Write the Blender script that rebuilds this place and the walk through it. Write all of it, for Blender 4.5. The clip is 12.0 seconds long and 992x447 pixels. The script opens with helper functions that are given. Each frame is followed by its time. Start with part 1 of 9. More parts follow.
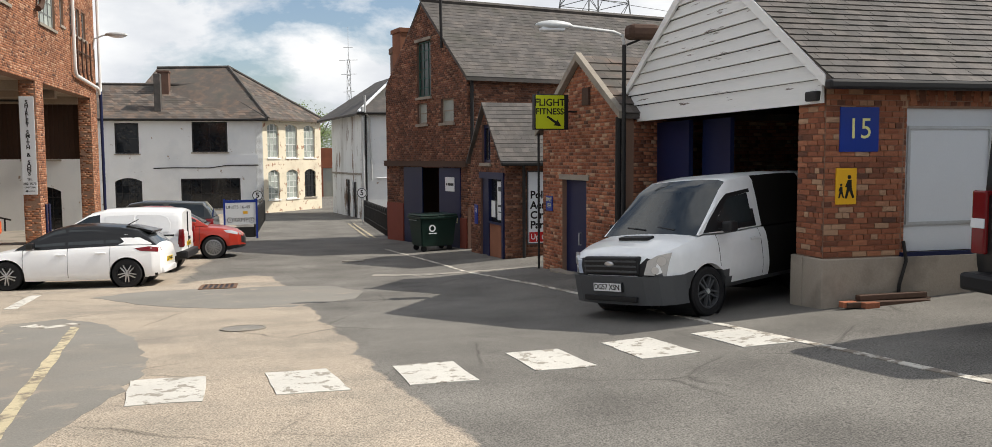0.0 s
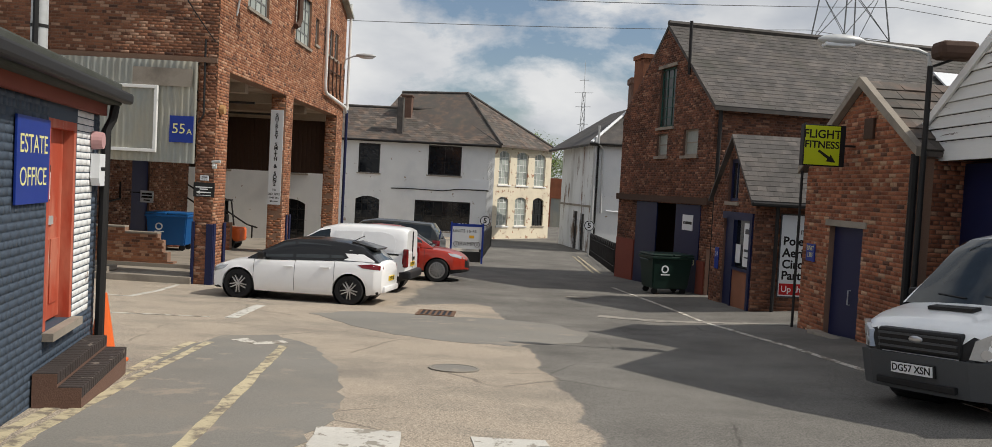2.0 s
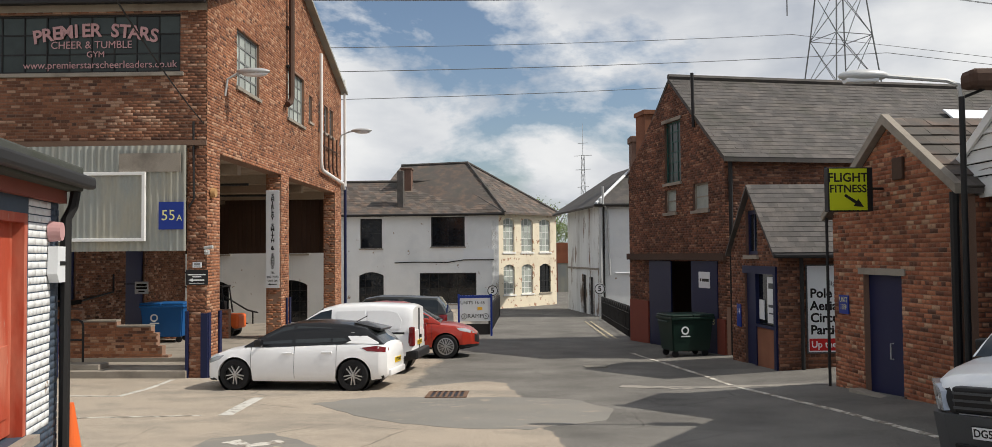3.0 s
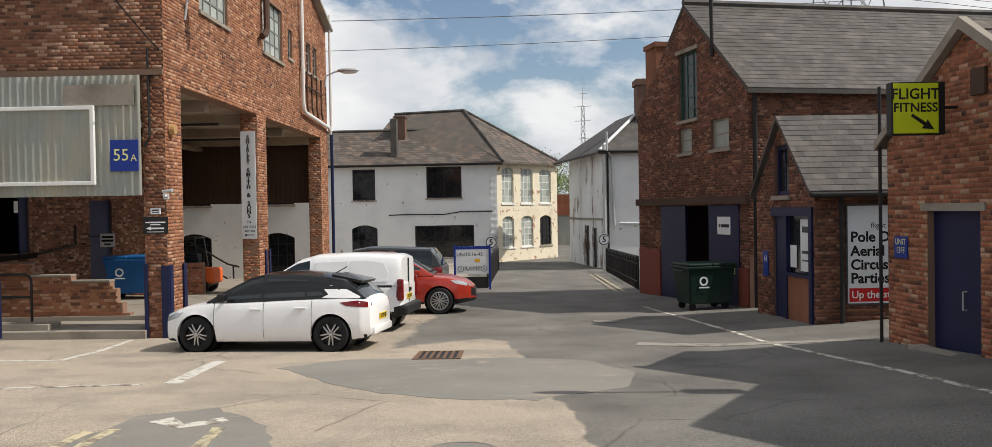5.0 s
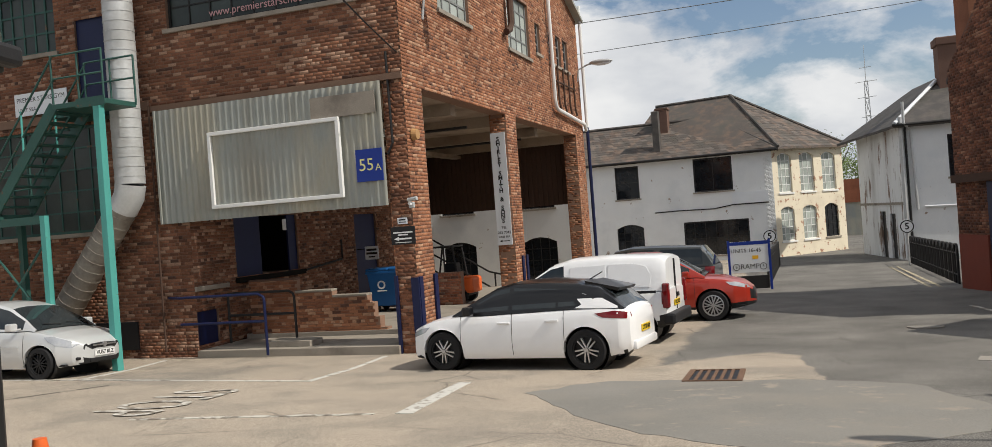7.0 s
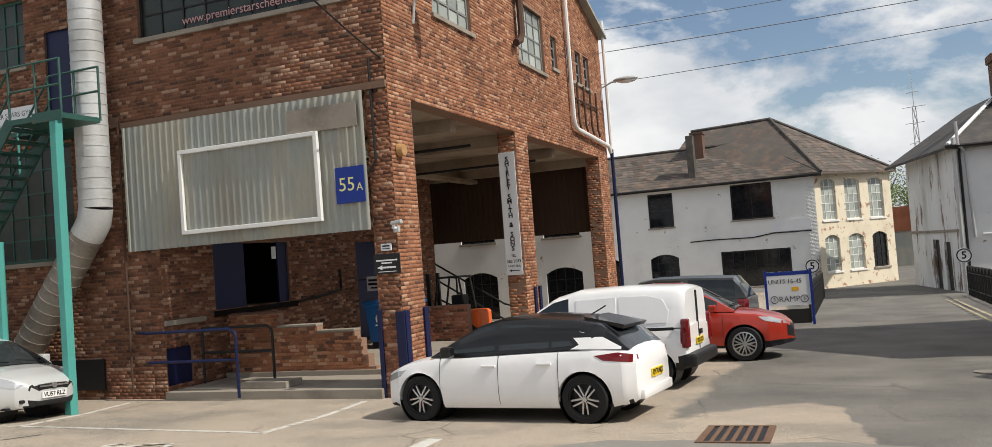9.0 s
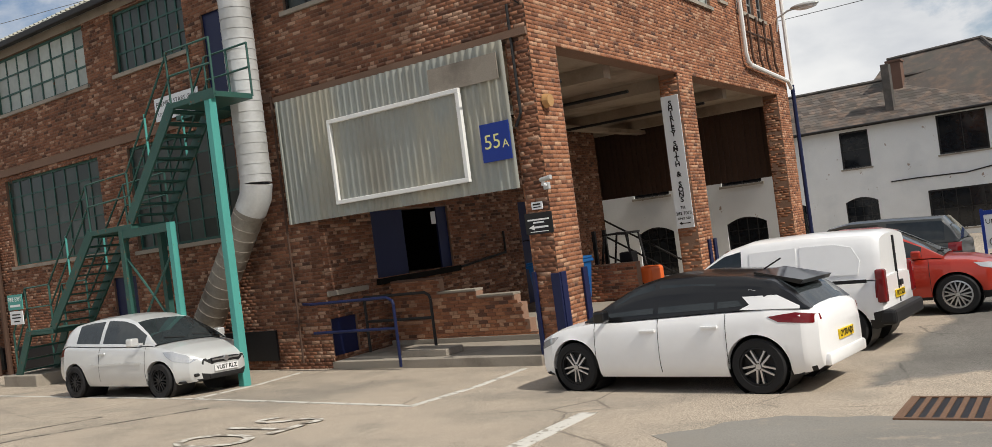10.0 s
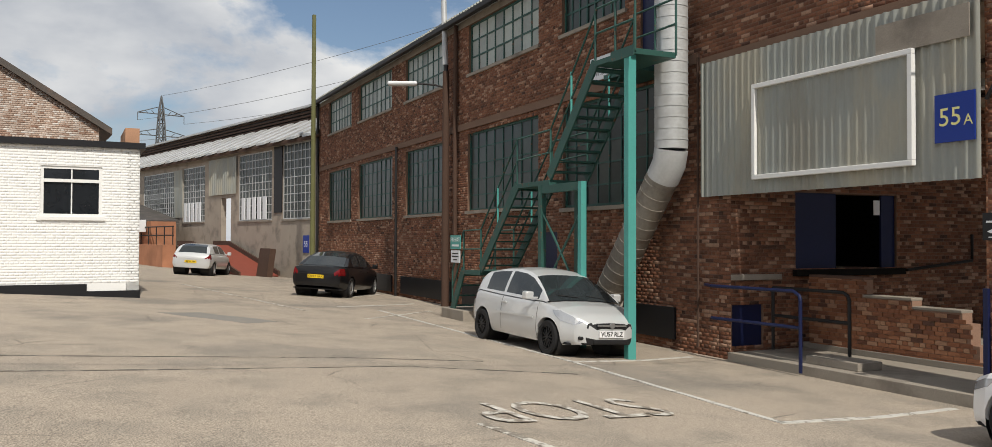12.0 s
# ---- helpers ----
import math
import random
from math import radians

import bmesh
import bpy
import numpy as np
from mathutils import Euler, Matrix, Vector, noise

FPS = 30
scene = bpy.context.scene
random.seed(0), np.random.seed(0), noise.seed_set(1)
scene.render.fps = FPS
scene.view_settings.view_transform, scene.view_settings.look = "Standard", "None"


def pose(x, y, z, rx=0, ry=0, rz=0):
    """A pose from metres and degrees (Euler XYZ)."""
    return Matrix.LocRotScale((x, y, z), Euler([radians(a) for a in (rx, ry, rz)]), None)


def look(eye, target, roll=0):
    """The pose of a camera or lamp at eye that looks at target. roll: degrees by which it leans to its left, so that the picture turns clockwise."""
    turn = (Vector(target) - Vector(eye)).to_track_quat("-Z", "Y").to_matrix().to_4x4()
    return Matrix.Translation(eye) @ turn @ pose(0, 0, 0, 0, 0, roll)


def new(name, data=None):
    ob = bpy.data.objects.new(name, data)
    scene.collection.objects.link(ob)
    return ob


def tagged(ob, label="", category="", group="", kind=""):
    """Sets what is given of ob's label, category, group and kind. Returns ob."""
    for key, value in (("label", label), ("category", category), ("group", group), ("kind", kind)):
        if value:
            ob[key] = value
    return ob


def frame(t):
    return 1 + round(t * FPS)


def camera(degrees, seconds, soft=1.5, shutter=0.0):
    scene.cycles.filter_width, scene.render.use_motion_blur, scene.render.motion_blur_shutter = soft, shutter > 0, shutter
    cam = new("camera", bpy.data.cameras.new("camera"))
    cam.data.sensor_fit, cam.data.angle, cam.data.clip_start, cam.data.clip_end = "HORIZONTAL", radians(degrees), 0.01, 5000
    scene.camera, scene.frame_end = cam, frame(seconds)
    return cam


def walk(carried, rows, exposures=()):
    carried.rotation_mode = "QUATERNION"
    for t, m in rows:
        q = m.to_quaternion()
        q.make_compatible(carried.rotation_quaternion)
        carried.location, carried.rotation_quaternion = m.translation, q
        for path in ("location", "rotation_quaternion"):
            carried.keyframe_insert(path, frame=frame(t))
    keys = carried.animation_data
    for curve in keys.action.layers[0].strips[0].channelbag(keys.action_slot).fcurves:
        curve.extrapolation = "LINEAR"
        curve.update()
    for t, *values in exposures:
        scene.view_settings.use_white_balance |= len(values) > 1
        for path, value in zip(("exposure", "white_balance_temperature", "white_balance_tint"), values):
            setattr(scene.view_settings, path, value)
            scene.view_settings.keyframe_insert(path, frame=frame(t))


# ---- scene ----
cam = camera(59.9, 12.0, soft=0.5)
METRES, EYE, TILT, LEAN, TURN = 13.122, 1.6686, 0.0, 0.0, -11.9
ROWS = [
    (0.0, 0.0, 0.0, 0.0, -0.03, -4.45, 0.36),
    (0.5, -0.0013, 0.0349, -0.0031, 5.3, -4.45, 1.03),
    (1.0, -0.0148, 0.0764, -0.0054, 10.81, -4.33, 0.83),
    (1.5, -0.0247, 0.1098, -0.0067, 12.01, -4.18, -0.52),
    (2.0, -0.0359, 0.146, -0.0086, 14.95, -2.5, -3.08),
    (2.5, -0.0475, 0.1849, -0.0067, 15.15, 2.02, -0.46),
    (4.5, -0.0987, 0.3515, -0.0245, 15.32, 0.94, 1.23),
    (5.0, -0.1084, 0.4035, -0.0307, 15.17, -0.91, 0.98),
    (5.5, -0.1222, 0.4454, -0.0324, 15.48, -1.24, 0.73),
    (6.0, -0.1362, 0.4866, -0.0343, 23.09, -0.39, 1.51),
    (6.5, -0.1493, 0.5306, -0.0349, 29.74, -0.19, 2.38),
    (7.0, -0.1593, 0.5662, -0.0372, 32.96, -0.06, 4.3),
    (7.5, -0.1689, 0.6066, -0.0376, 33.2, 1.07, 3.4),
    (9.5, -0.2047, 0.7805, -0.051, 38.67, 2.61, 5.99),
    (10.0, -0.2217, 0.824, -0.0527, 47.95, 0.67, 7.33),
    (10.5, -0.2368, 0.8581, -0.0575, 54.97, -0.41, 4.17),
    (11.0, -0.2508, 0.888, -0.0568, 67.61, 0.22, 3.21),
    (11.5, -0.2681, 0.9179, -0.0616, 73.22, 0.74, 2.86),
    (12.0, -0.2788, 0.9484, -0.0626, 78.25, 1.16, -0.19),
]
walk(cam, [(t, pose(0, 0, EYE, TILT, LEAN, TURN) @ pose(METRES * x, METRES * y, METRES * z, 90 + pitch, roll, yaw)) for t, x, y, z, yaw, pitch, roll in ROWS],
     exposures=[(0.0, 0.0), (0.5, -0.25), (1.5, -0.48), (2.5, -0.35), (4.5, -0.23), (5.0, -0.23), (7.0, -0.33), (9.5, -0.22), (10.0, -0.3), (10.5, -0.43), (11.5, -0.5), (12.0, -0.45)])

# ---- daylight ----
SUN_AZ, SUN_EL = -3.0, 48.0          # degrees from +x towards +y, and above the horizon
world = bpy.data.worlds.new("sky")
scene.world = world
world.use_nodes = True
wn, wl = world.node_tree.nodes, world.node_tree.links
wn.clear()
w_out = wn.new("ShaderNodeOutputWorld")
w_bg = wn.new("ShaderNodeBackground")
w_sky = wn.new("ShaderNodeTexSky")
w_sky.sky_type, w_sky.sun_disc = "NISHITA", False
w_sky.sun_elevation, w_sky.sun_rotation = radians(SUN_EL), radians(90 - SUN_AZ)
w_sky.air_density, w_sky.dust_density, w_sky.ozone_density = 1.0, 1.2, 1.2
w_co = wn.new("ShaderNodeTexCoord")
w_map = wn.new("ShaderNodeMapping")
w_map.inputs["Scale"].default_value = (1.0, 1.0, 2.1)
w_map.inputs["Location"].default_value = (0.35, 0.1, 0.22)
w_n1 = wn.new("ShaderNodeTexNoise")
w_n1.inputs["Scale"].default_value, w_n1.inputs["Detail"].default_value, w_n1.inputs["Roughness"].default_value = 2.6, 12.0, 0.58
w_n1.inputs["Distortion"].default_value = 0.25
w_r1 = wn.new("ShaderNodeValToRGB")
w_r1.color_ramp.elements[0].position, w_r1.color_ramp.elements[1].position = 0.41, 0.495
w_n2 = wn.new("ShaderNodeTexNoise")
w_n2.inputs["Scale"].default_value, w_n2.inputs["Detail"].default_value = 4.5, 8.0
w_r2 = wn.new("ShaderNodeValToRGB")
w_r2.color_ramp.elements[0].position, w_r2.color_ramp.elements[1].position = 0.33, 0.66
w_r2.color_ramp.elements[0].color, w_r2.color_ramp.elements[1].color = (4.3, 4.7, 5.4, 1), (9.2, 9.2, 9.1, 1)
w_mix = wn.new("ShaderNodeMix")
w_mix.data_type = "RGBA"
wl.new(w_co.outputs["Generated"], w_map.inputs["Vector"])
wl.new(w_map.outputs[0], w_n1.inputs["Vector"])
wl.new(w_map.outputs[0], w_n2.inputs["Vector"])
wl.new(w_n1.outputs["Fac"], w_r1.inputs[0])
wl.new(w_n2.outputs["Fac"], w_r2.inputs[0])
wl.new(w_r1.outputs[0], w_mix.inputs["Factor"])
wl.new(w_sky.outputs[0], w_mix.inputs["A"])
wl.new(w_r2.outputs[0], w_mix.inputs["B"])
wl.new(w_mix.outputs["Result"], w_bg.inputs["Color"])
w_bg.inputs["Strength"].default_value = 0.122
wl.new(w_bg.outputs[0], w_out.inputs["Surface"])
sun_data = bpy.data.lights.new("sun", "SUN")
sun_data.energy, sun_data.angle, sun_data.color = 4.9, radians(0.6), (1.0, 0.94, 0.84)
sun_ob = new("sun", sun_data)
_a, _e = radians(SUN_AZ), radians(SUN_EL)
sun_ob.matrix_world = look((60 * math.cos(_a) * math.cos(_e), 60 * math.sin(_a) * math.cos(_e), 60 * math.sin(_e)), (0, 0, 0))


# ---- materials ----
def mat(name, col, rough=0.7, metal=0.0, var=0.12, scale=6.0, bump=0.15, fine=60.0, col2=None, mask=(0.45, 0.65), island=0.0, objrand=0.0,
        stretch=(1, 1, 1), coat=0.0, spec=0.3, stain=None, stain_scale=0.7, stain_mask=(0.5, 0.7), rust=None, rust_mask=(0.6, 0.66), rust_scale=3.0):
    """A surface with broad and fine variation, an optional second colour in patches, stains and relief."""
    m = bpy.data.materials.new(name)
    m.use_nodes = True
    n, l = m.node_tree.nodes, m.node_tree.links
    b = n["Principled BSDF"]
    b.inputs["Roughness"].default_value, b.inputs["Metallic"].default_value = rough, metal
    b.inputs["Coat Weight"].default_value, b.inputs["Coat Roughness"].default_value = coat, 0.03
    b.inputs["Specular IOR Level"].default_value = spec
    co = n.new("ShaderNodeTexCoord")
    mp = n.new("ShaderNodeMapping")
    mp.inputs["Scale"].default_value = stretch
    l.new(co.outputs["Object"], mp.inputs["Vector"])

    def nz(sc, det=4.0, ro=0.55):
        t = n.new("ShaderNodeTexNoise")
        t.inputs["Scale"].default_value, t.inputs["Detail"].default_value, t.inputs["Roughness"].default_value = sc, det, ro
        l.new(mp.outputs[0], t.inputs["Vector"])
        return t.outputs["Fac"]

    def ramp(src, lo, hi):
        r = n.new("ShaderNodeMapRange")
        r.inputs["From Min"].default_value, r.inputs["From Max"].default_value = lo, hi
        l.new(src, r.inputs["Value"])
        return r.outputs[0]

    def mix(f, a, bb):
        x = n.new("ShaderNodeMix")
        x.data_type = "RGBA"
        if isinstance(f, float):
            x.inputs["Factor"].default_value = f
        else:
            l.new(f, x.inputs["Factor"])
        for key, v in (("A", a), ("B", bb)):
            if isinstance(v, tuple):
                x.inputs[key].default_value = (*v, 1)
            else:
                l.new(v, x.inputs[key])
        return x.outputs["Result"]

    c = tuple(col)
    if col2:
        c = mix(ramp(nz(scale), *mask), c, tuple(col2))
    hsv = n.new("ShaderNodeHueSaturation")
    if isinstance(c, tuple):
        hsv.inputs["Color"].default_value = (*c, 1)
    else:
        l.new(c, hsv.inputs["Color"])
    add = n.new("ShaderNodeMath")
    add.operation = "MULTIPLY_ADD"
    l.new(nz(fine, 3.0), add.inputs[0])
    add.inputs[1].default_value = var * 2
    big = n.new("ShaderNodeMath")
    big.operation = "MULTIPLY_ADD"
    l.new(nz(scale * 0.37, 5.0), big.inputs[0])
    big.inputs[1].default_value, big.inputs[2].default_value = var * 2, 1.0 - 2 * var
    l.new(big.outputs[0], add.inputs[2])
    val = add.outputs[0]
    if island or objrand:
        src = n.new("ShaderNodeNewGeometry").outputs["Random Per Island"] if island else n.new("ShaderNodeObjectInfo").outputs["Random"]
        amt = island or objrand
        a2 = n.new("ShaderNodeMath")
        a2.operation = "MULTIPLY_ADD"
        l.new(src, a2.inputs[0])
        a2.inputs[1].default_value, a2.inputs[2].default_value = amt * 2, 1 - amt
        m2 = n.new("ShaderNodeMath")
        m2.operation = "MULTIPLY"
        l.new(a2.outputs[0], m2.inputs[0])
        l.new(val, m2.inputs[1])
        val = m2.outputs[0]
    l.new(val, hsv.inputs["Value"])
    c = hsv.outputs[0]
    if stain:
        c = mix(ramp(nz(stain_scale, 6.0, 0.6), *stain_mask), c, tuple(stain))
    if rust:
        c = mix(ramp(nz(rust_scale, 8.0, 0.65), *rust_mask), c, tuple(rust))
    l.new(c, b.inputs["Base Color"])
    if bump:
        bp = n.new("ShaderNodeBump")
        bp.inputs["Strength"].default_value, bp.inputs["Distance"].default_value = bump, 0.01
        l.new(nz(fine, 5.0, 0.6), bp.inputs["Height"])
        l.new(bp.outputs[0], b.inputs["Normal"])
    return m


def brick_mat(name, lo, mid, hi, pale, dark=(0.11, 0.058, 0.042), soot=0.0, single=False, pale_from=0.86):
    """Bricks that differ one by one, by island or by object."""
    m = bpy.data.materials.new(name)
    m.use_nodes = True
    n, l = m.node_tree.nodes, m.node_tree.links
    b = n["Principled BSDF"]
    b.inputs["Roughness"].default_value = 0.88
    b.inputs["Specular IOR Level"].default_value = 0.2
    src = n.new("ShaderNodeObjectInfo").outputs["Random"] if single else n.new("ShaderNodeNewGeometry").outputs["Random Per Island"]
    r = n.new("ShaderNodeValToRGB")
    e = r.color_ramp.elements
    e[0].position, e[0].color = 0.0, (*dark, 1)
    e[1].position, e[1].color = 1.0, (*pale, 1)
    for p, cc in ((0.12, lo), (0.45, mid), (pale_from - 0.06, hi), (pale_from, pale)):
        x = e.new(p)
        x.color = (*cc, 1)
    l.new(src, r.inputs[0])
    co = n.new("ShaderNodeTexCoord")

    def nz(sc, det=5.0):
        t = n.new("ShaderNodeTexNoise")
        t.inputs["Scale"].default_value, t.inputs["Detail"].default_value = sc, det
        l.new(co.outputs["Object"], t.inputs["Vector"])
        return t.outputs["Fac"]
    h = n.new("ShaderNodeHueSaturation")
    l.new(r.outputs[0], h.inputs["Color"])
    v = n.new("ShaderNodeMapRange")
    v.inputs["From Min"].default_value, v.inputs["From Max"].default_value = 0.3, 0.7
    v.inputs["To Min"].default_value, v.inputs["To Max"].default_value = 0.72 - soot, 1.2
    l.new(nz(0.9), v.inputs["Value"])
    f = n.new("ShaderNodeMapRange")
    f.inputs["To Min"].default_value, f.inputs["To Max"].default_value = 0.65, 1.35
    l.new(nz(45.0), f.inputs["Value"])
    mu = n.new("ShaderNodeMath")
    mu.operation = "MULTIPLY"
    l.new(v.outputs[0], mu.inputs[0])
    l.new(f.outputs[0], mu.inputs[1])
    l.new(mu.outputs[0], h.inputs["Value"])
    l.new(h.outputs[0], b.inputs["Base Color"])
    bp = n.new("ShaderNodeBump")
    bp.inputs["Strength"].default_value, bp.inputs["Distance"].default_value = 0.5, 0.006
    l.new(nz(90.0), bp.inputs["Height"])
    l.new(bp.outputs[0], b.inputs["Normal"])
    return m


M_BRICK = brick_mat("orange_brown_brick", (0.22, 0.092, 0.052), (0.30, 0.128, 0.068), (0.37, 0.165, 0.088), (0.44, 0.25, 0.155))
M_BRICK_1 = brick_mat("orange_brown_brick_single", (0.22, 0.092, 0.052), (0.30, 0.128, 0.068), (0.37, 0.165, 0.088), (0.44, 0.25, 0.155), single=True)
M_BRICK_D = brick_mat("sooty_brown_brick", (0.10, 0.05, 0.035), (0.17, 0.075, 0.048), (0.25, 0.11, 0.065), (0.31, 0.17, 0.11), soot=0.15, pale_from=0.94)
M_BRICK_R = brick_mat("red_brick", (0.20, 0.078, 0.046), (0.31, 0.112, 0.061), (0.40, 0.165, 0.09), (0.44, 0.27, 0.17), pale_from=0.92)
M_BRICK_R1 = brick_mat("red_brick_single", (0.20, 0.078, 0.046), (0.31, 0.112, 0.061), (0.40, 0.165, 0.09), (0.44, 0.27, 0.17), pale_from=0.92, single=True)
# copy of the orange-brown brick, darkened in colour for the shaded facade
M_BRICK_SHADE = brick_mat("shade_darkened_brick", (0.14, 0.064, 0.04), (0.20, 0.088, 0.052), (0.26, 0.12, 0.07), (0.36, 0.22, 0.15), dark=(0.08, 0.045, 0.034), pale_from=0.88)
M_BRICK_P = brick_mat("pale_weathered_brick", (0.42, 0.30, 0.23), (0.52, 0.42, 0.35), (0.60, 0.51, 0.44), (0.66, 0.60, 0.54), dark=(0.30, 0.18, 0.13))
# mortar for that brick, also darkened for shade
M_MORTAR_SHADE = mat("shade_darkened_mortar", (0.19, 0.12, 0.085), 0.95, var=0.2, scale=3, fine=70, bump=0.4)
M_MORTAR = mat("brown_lime_mortar", (0.27, 0.165, 0.115), 0.95, var=0.2, scale=3, fine=70, bump=0.4)
M_MORTAR_D = mat("sooty_and_shade_dark_mortar", (0.15, 0.088, 0.066), 0.95, var=0.2, scale=3, fine=70, bump=0.4)
M_SLATE = mat("weathered_slate", (0.078, 0.071, 0.067), 0.75, var=0.2, scale=2, fine=30, island=0.22, bump=0.3, col2=(0.115, 0.10, 0.09), stain=(0.06, 0.058, 0.047), stain_scale=0.9)
M_TILE = mat("brown_clay_tile", (0.105, 0.09, 0.08), 0.85, var=0.25, scale=2, fine=30, island=0.35, bump=0.3, col2=(0.16, 0.115, 0.09), stain=(0.085, 0.08, 0.07), stain_scale=0.8)
M_WHITEBRICK = mat("white_painted_brick", (0.74, 0.75, 0.75), 0.75, var=0.08, scale=3, fine=25, bump=0.25, rust=(0.34, 0.27, 0.22), rust_mask=(0.645, 0.665), rust_scale=2.2, stain=(0.64, 0.66, 0.67), stain_scale=0.5)
M_BRIGHTBRICK = mat("fresh_white_masonry_paint", (0.82, 0.82, 0.80), 0.65, var=0.03, scale=3, fine=25, bump=0.2, rust=(0.45, 0.40, 0.36), rust_mask=(0.71, 0.74), rust_scale=2.0)
M_CREAM = mat("cream_painted_brick", (0.76, 0.68, 0.53), 0.8, var=0.08, scale=3, fine=25, bump=0.25, rust=(0.40, 0.22, 0.14), rust_mask=(0.58, 0.61), rust_scale=2.4, stain=(0.64, 0.56, 0.43), stain_scale=0.6)
M_FLAKING = mat("flaking_white_render", (0.74, 0.75, 0.74), 0.8, var=0.08, scale=2, fine=20, bump=0.25, stretch=(1, 1, 0.25), rust=(0.22, 0.16, 0.12), rust_mask=(0.56, 0.62), rust_scale=1.6, stain=(0.52, 0.52, 0.50), stain_scale=0.6)
M_BLUE = mat("dark_blue_paint", (0.008, 0.013, 0.055), 0.45, var=0.15, scale=3, fine=40, bump=0.08)
M_BLUESIGN = mat("royal_blue_sign_sheet", (0.01, 0.035, 0.25), 0.4, var=0.06, bump=0.03)
M_GREYBLUE = mat("slate_blue_masonry_paint", (0.055, 0.075, 0.105), 0.7, var=0.12, scale=3, fine=25, bump=0.3, rust=(0.16, 0.16, 0.17), rust_mask=(0.68, 0.72), rust_scale=4)
M_DARK = mat("near_black_paint", (0.012, 0.012, 0.014), 0.5, var=0.15, bump=0.06)
M_IRON = mat("black_iron", (0.018, 0.017, 0.017), 0.55, var=0.2, bump=0.1)
# near-black for the dock sill, and for shade put into interiors and gaps
M_DARKIN = mat("near_black_board_and_shade", (0.010, 0.009, 0.008), 0.9, spec=0.1, var=0.2, bump=0.1)
M_RUSTDARK = mat("rusty_brown_sheeting", (0.075, 0.043, 0.03), 0.8, var=0.25, scale=2, fine=20, bump=0.2)
M_WHITE = mat("white_gloss_paint", (0.78, 0.78, 0.76), 0.45, var=0.04, bump=0.04, rust=(0.30, 0.25, 0.2), rust_mask=(0.72, 0.76))
M_BOARD = mat("flaking_white_boards", (0.72, 0.72, 0.70), 0.65, var=0.05, bump=0.15, stretch=(0.25, 1, 2.5), fine=20, rust=(0.12, 0.09, 0.07), rust_mask=(0.62, 0.66), rust_scale=4.5)
M_CONC = mat("weathered_concrete", (0.30, 0.265, 0.22), 0.9, var=0.15, scale=1.6, fine=40, bump=0.35, stain=(0.18, 0.155, 0.13), stain_scale=1.1)
M_CONCD = mat("dirty_concrete_soffit", (0.36, 0.29, 0.22), 0.9, var=0.15, scale=1.6, fine=20, bump=0.2, stain=(0.2, 0.15, 0.11), stain_scale=0.8)
M_RENDER = mat("grey_cement_render", (0.36, 0.31, 0.255), 0.92, var=0.14, scale=2.5, fine=40, bump=0.4, stain=(0.22, 0.19, 0.16), stain_scale=1.3)
M_GLASS = mat("dark_window_glass", (0.012, 0.014, 0.017), 0.06, var=0.3, scale=2, fine=6, bump=0.02, spec=0.5)
M_GLASSG = mat("grimy_wired_glass", (0.03, 0.04, 0.036), 0.28, var=0.35, scale=1.2, fine=5, bump=0.03, island=0.4, spec=0.4)
M_GLASSP = mat("painted_over_panes", (0.33, 0.36, 0.33), 0.35, var=0.2, scale=1.5, fine=8, bump=0.03, island=0.35)
M_PYLON = mat("dull_grey_steel", (0.13, 0.135, 0.14), 0.7, 0.2, var=0.1, bump=0)
M_PYLON_GREY = mat("faded_grey_window_paint", (0.20, 0.205, 0.20), 0.7, var=0.15, bump=0.05)
M_GALV = mat("galvanised_steel", (0.52, 0.53, 0.53), 0.45, 0.25, var=0.12, scale=3, fine=18, bump=0.06, stain=(0.36, 0.36, 0.35))
M_CLAD = mat("weathered_corrugated_sheet", (0.31, 0.325, 0.30), 0.6, 0.1, var=0.07, scale=1.2, fine=20, bump=0.06, col2=(0.38, 0.36, 0.29), stain=(0.27, 0.26, 0.22), stain_scale=0.8, rust=(0.20, 0.13, 0.08), rust_mask=(0.71, 0.75), stretch=(1, 1, 0.35))
M_GREEN = mat("worn_green_stair_paint", (0.03, 0.09, 0.075), 0.5, var=0.2, scale=5, fine=30, bump=0.1, rust=(0.13, 0.075, 0.045), rust_mask=(0.60, 0.66), rust_scale=6)
M_TEAL = mat("fresh_teal_paint", (0.08, 0.33, 0.295), 0.45, var=0.08, scale=5, fine=30, bump=0.06, rust=(0.13, 0.10, 0.06), rust_mask=(0.68, 0.71), rust_scale=7)
M_RED = mat("faded_red_door_paint", (0.42, 0.07, 0.035), 0.6, var=0.15, scale=4, fine=30, bump=0.15, col2=(0.50, 0.16, 0.10), stretch=(1, 1, 0.3), rust=(0.5, 0.36, 0.3), rust_mask=(0.64, 0.70), rust_scale=5)
M_ORANGE = mat("orange_plastic", (0.75, 0.14, 0.03), 0.5, var=0.08, bump=0.05)
M_YEL = mat("yellow_sign", (0.78, 0.42, 0.02), 0.45, var=0.04, bump=0.02)
M_LIME = mat("lime_yellow_sign", (0.52, 0.58, 0.015), 0.4, var=0.04, bump=0.02)
M_CREAMTXT = mat("pale_yellow_lettering", (0.75, 0.72, 0.30), 0.5, var=0.03, bump=0)
M_BLACKTXT = mat("black_lettering", (0.01, 0.01, 0.01), 0.5, var=0.03, bump=0)
M_WHITETXT = mat("white_lettering", (0.80, 0.80, 0.80), 0.5, var=0.03, bump=0)
M_PINK = mat("faded_pink_lettering", (0.52, 0.30, 0.30), 0.5, var=0.05, bump=0)
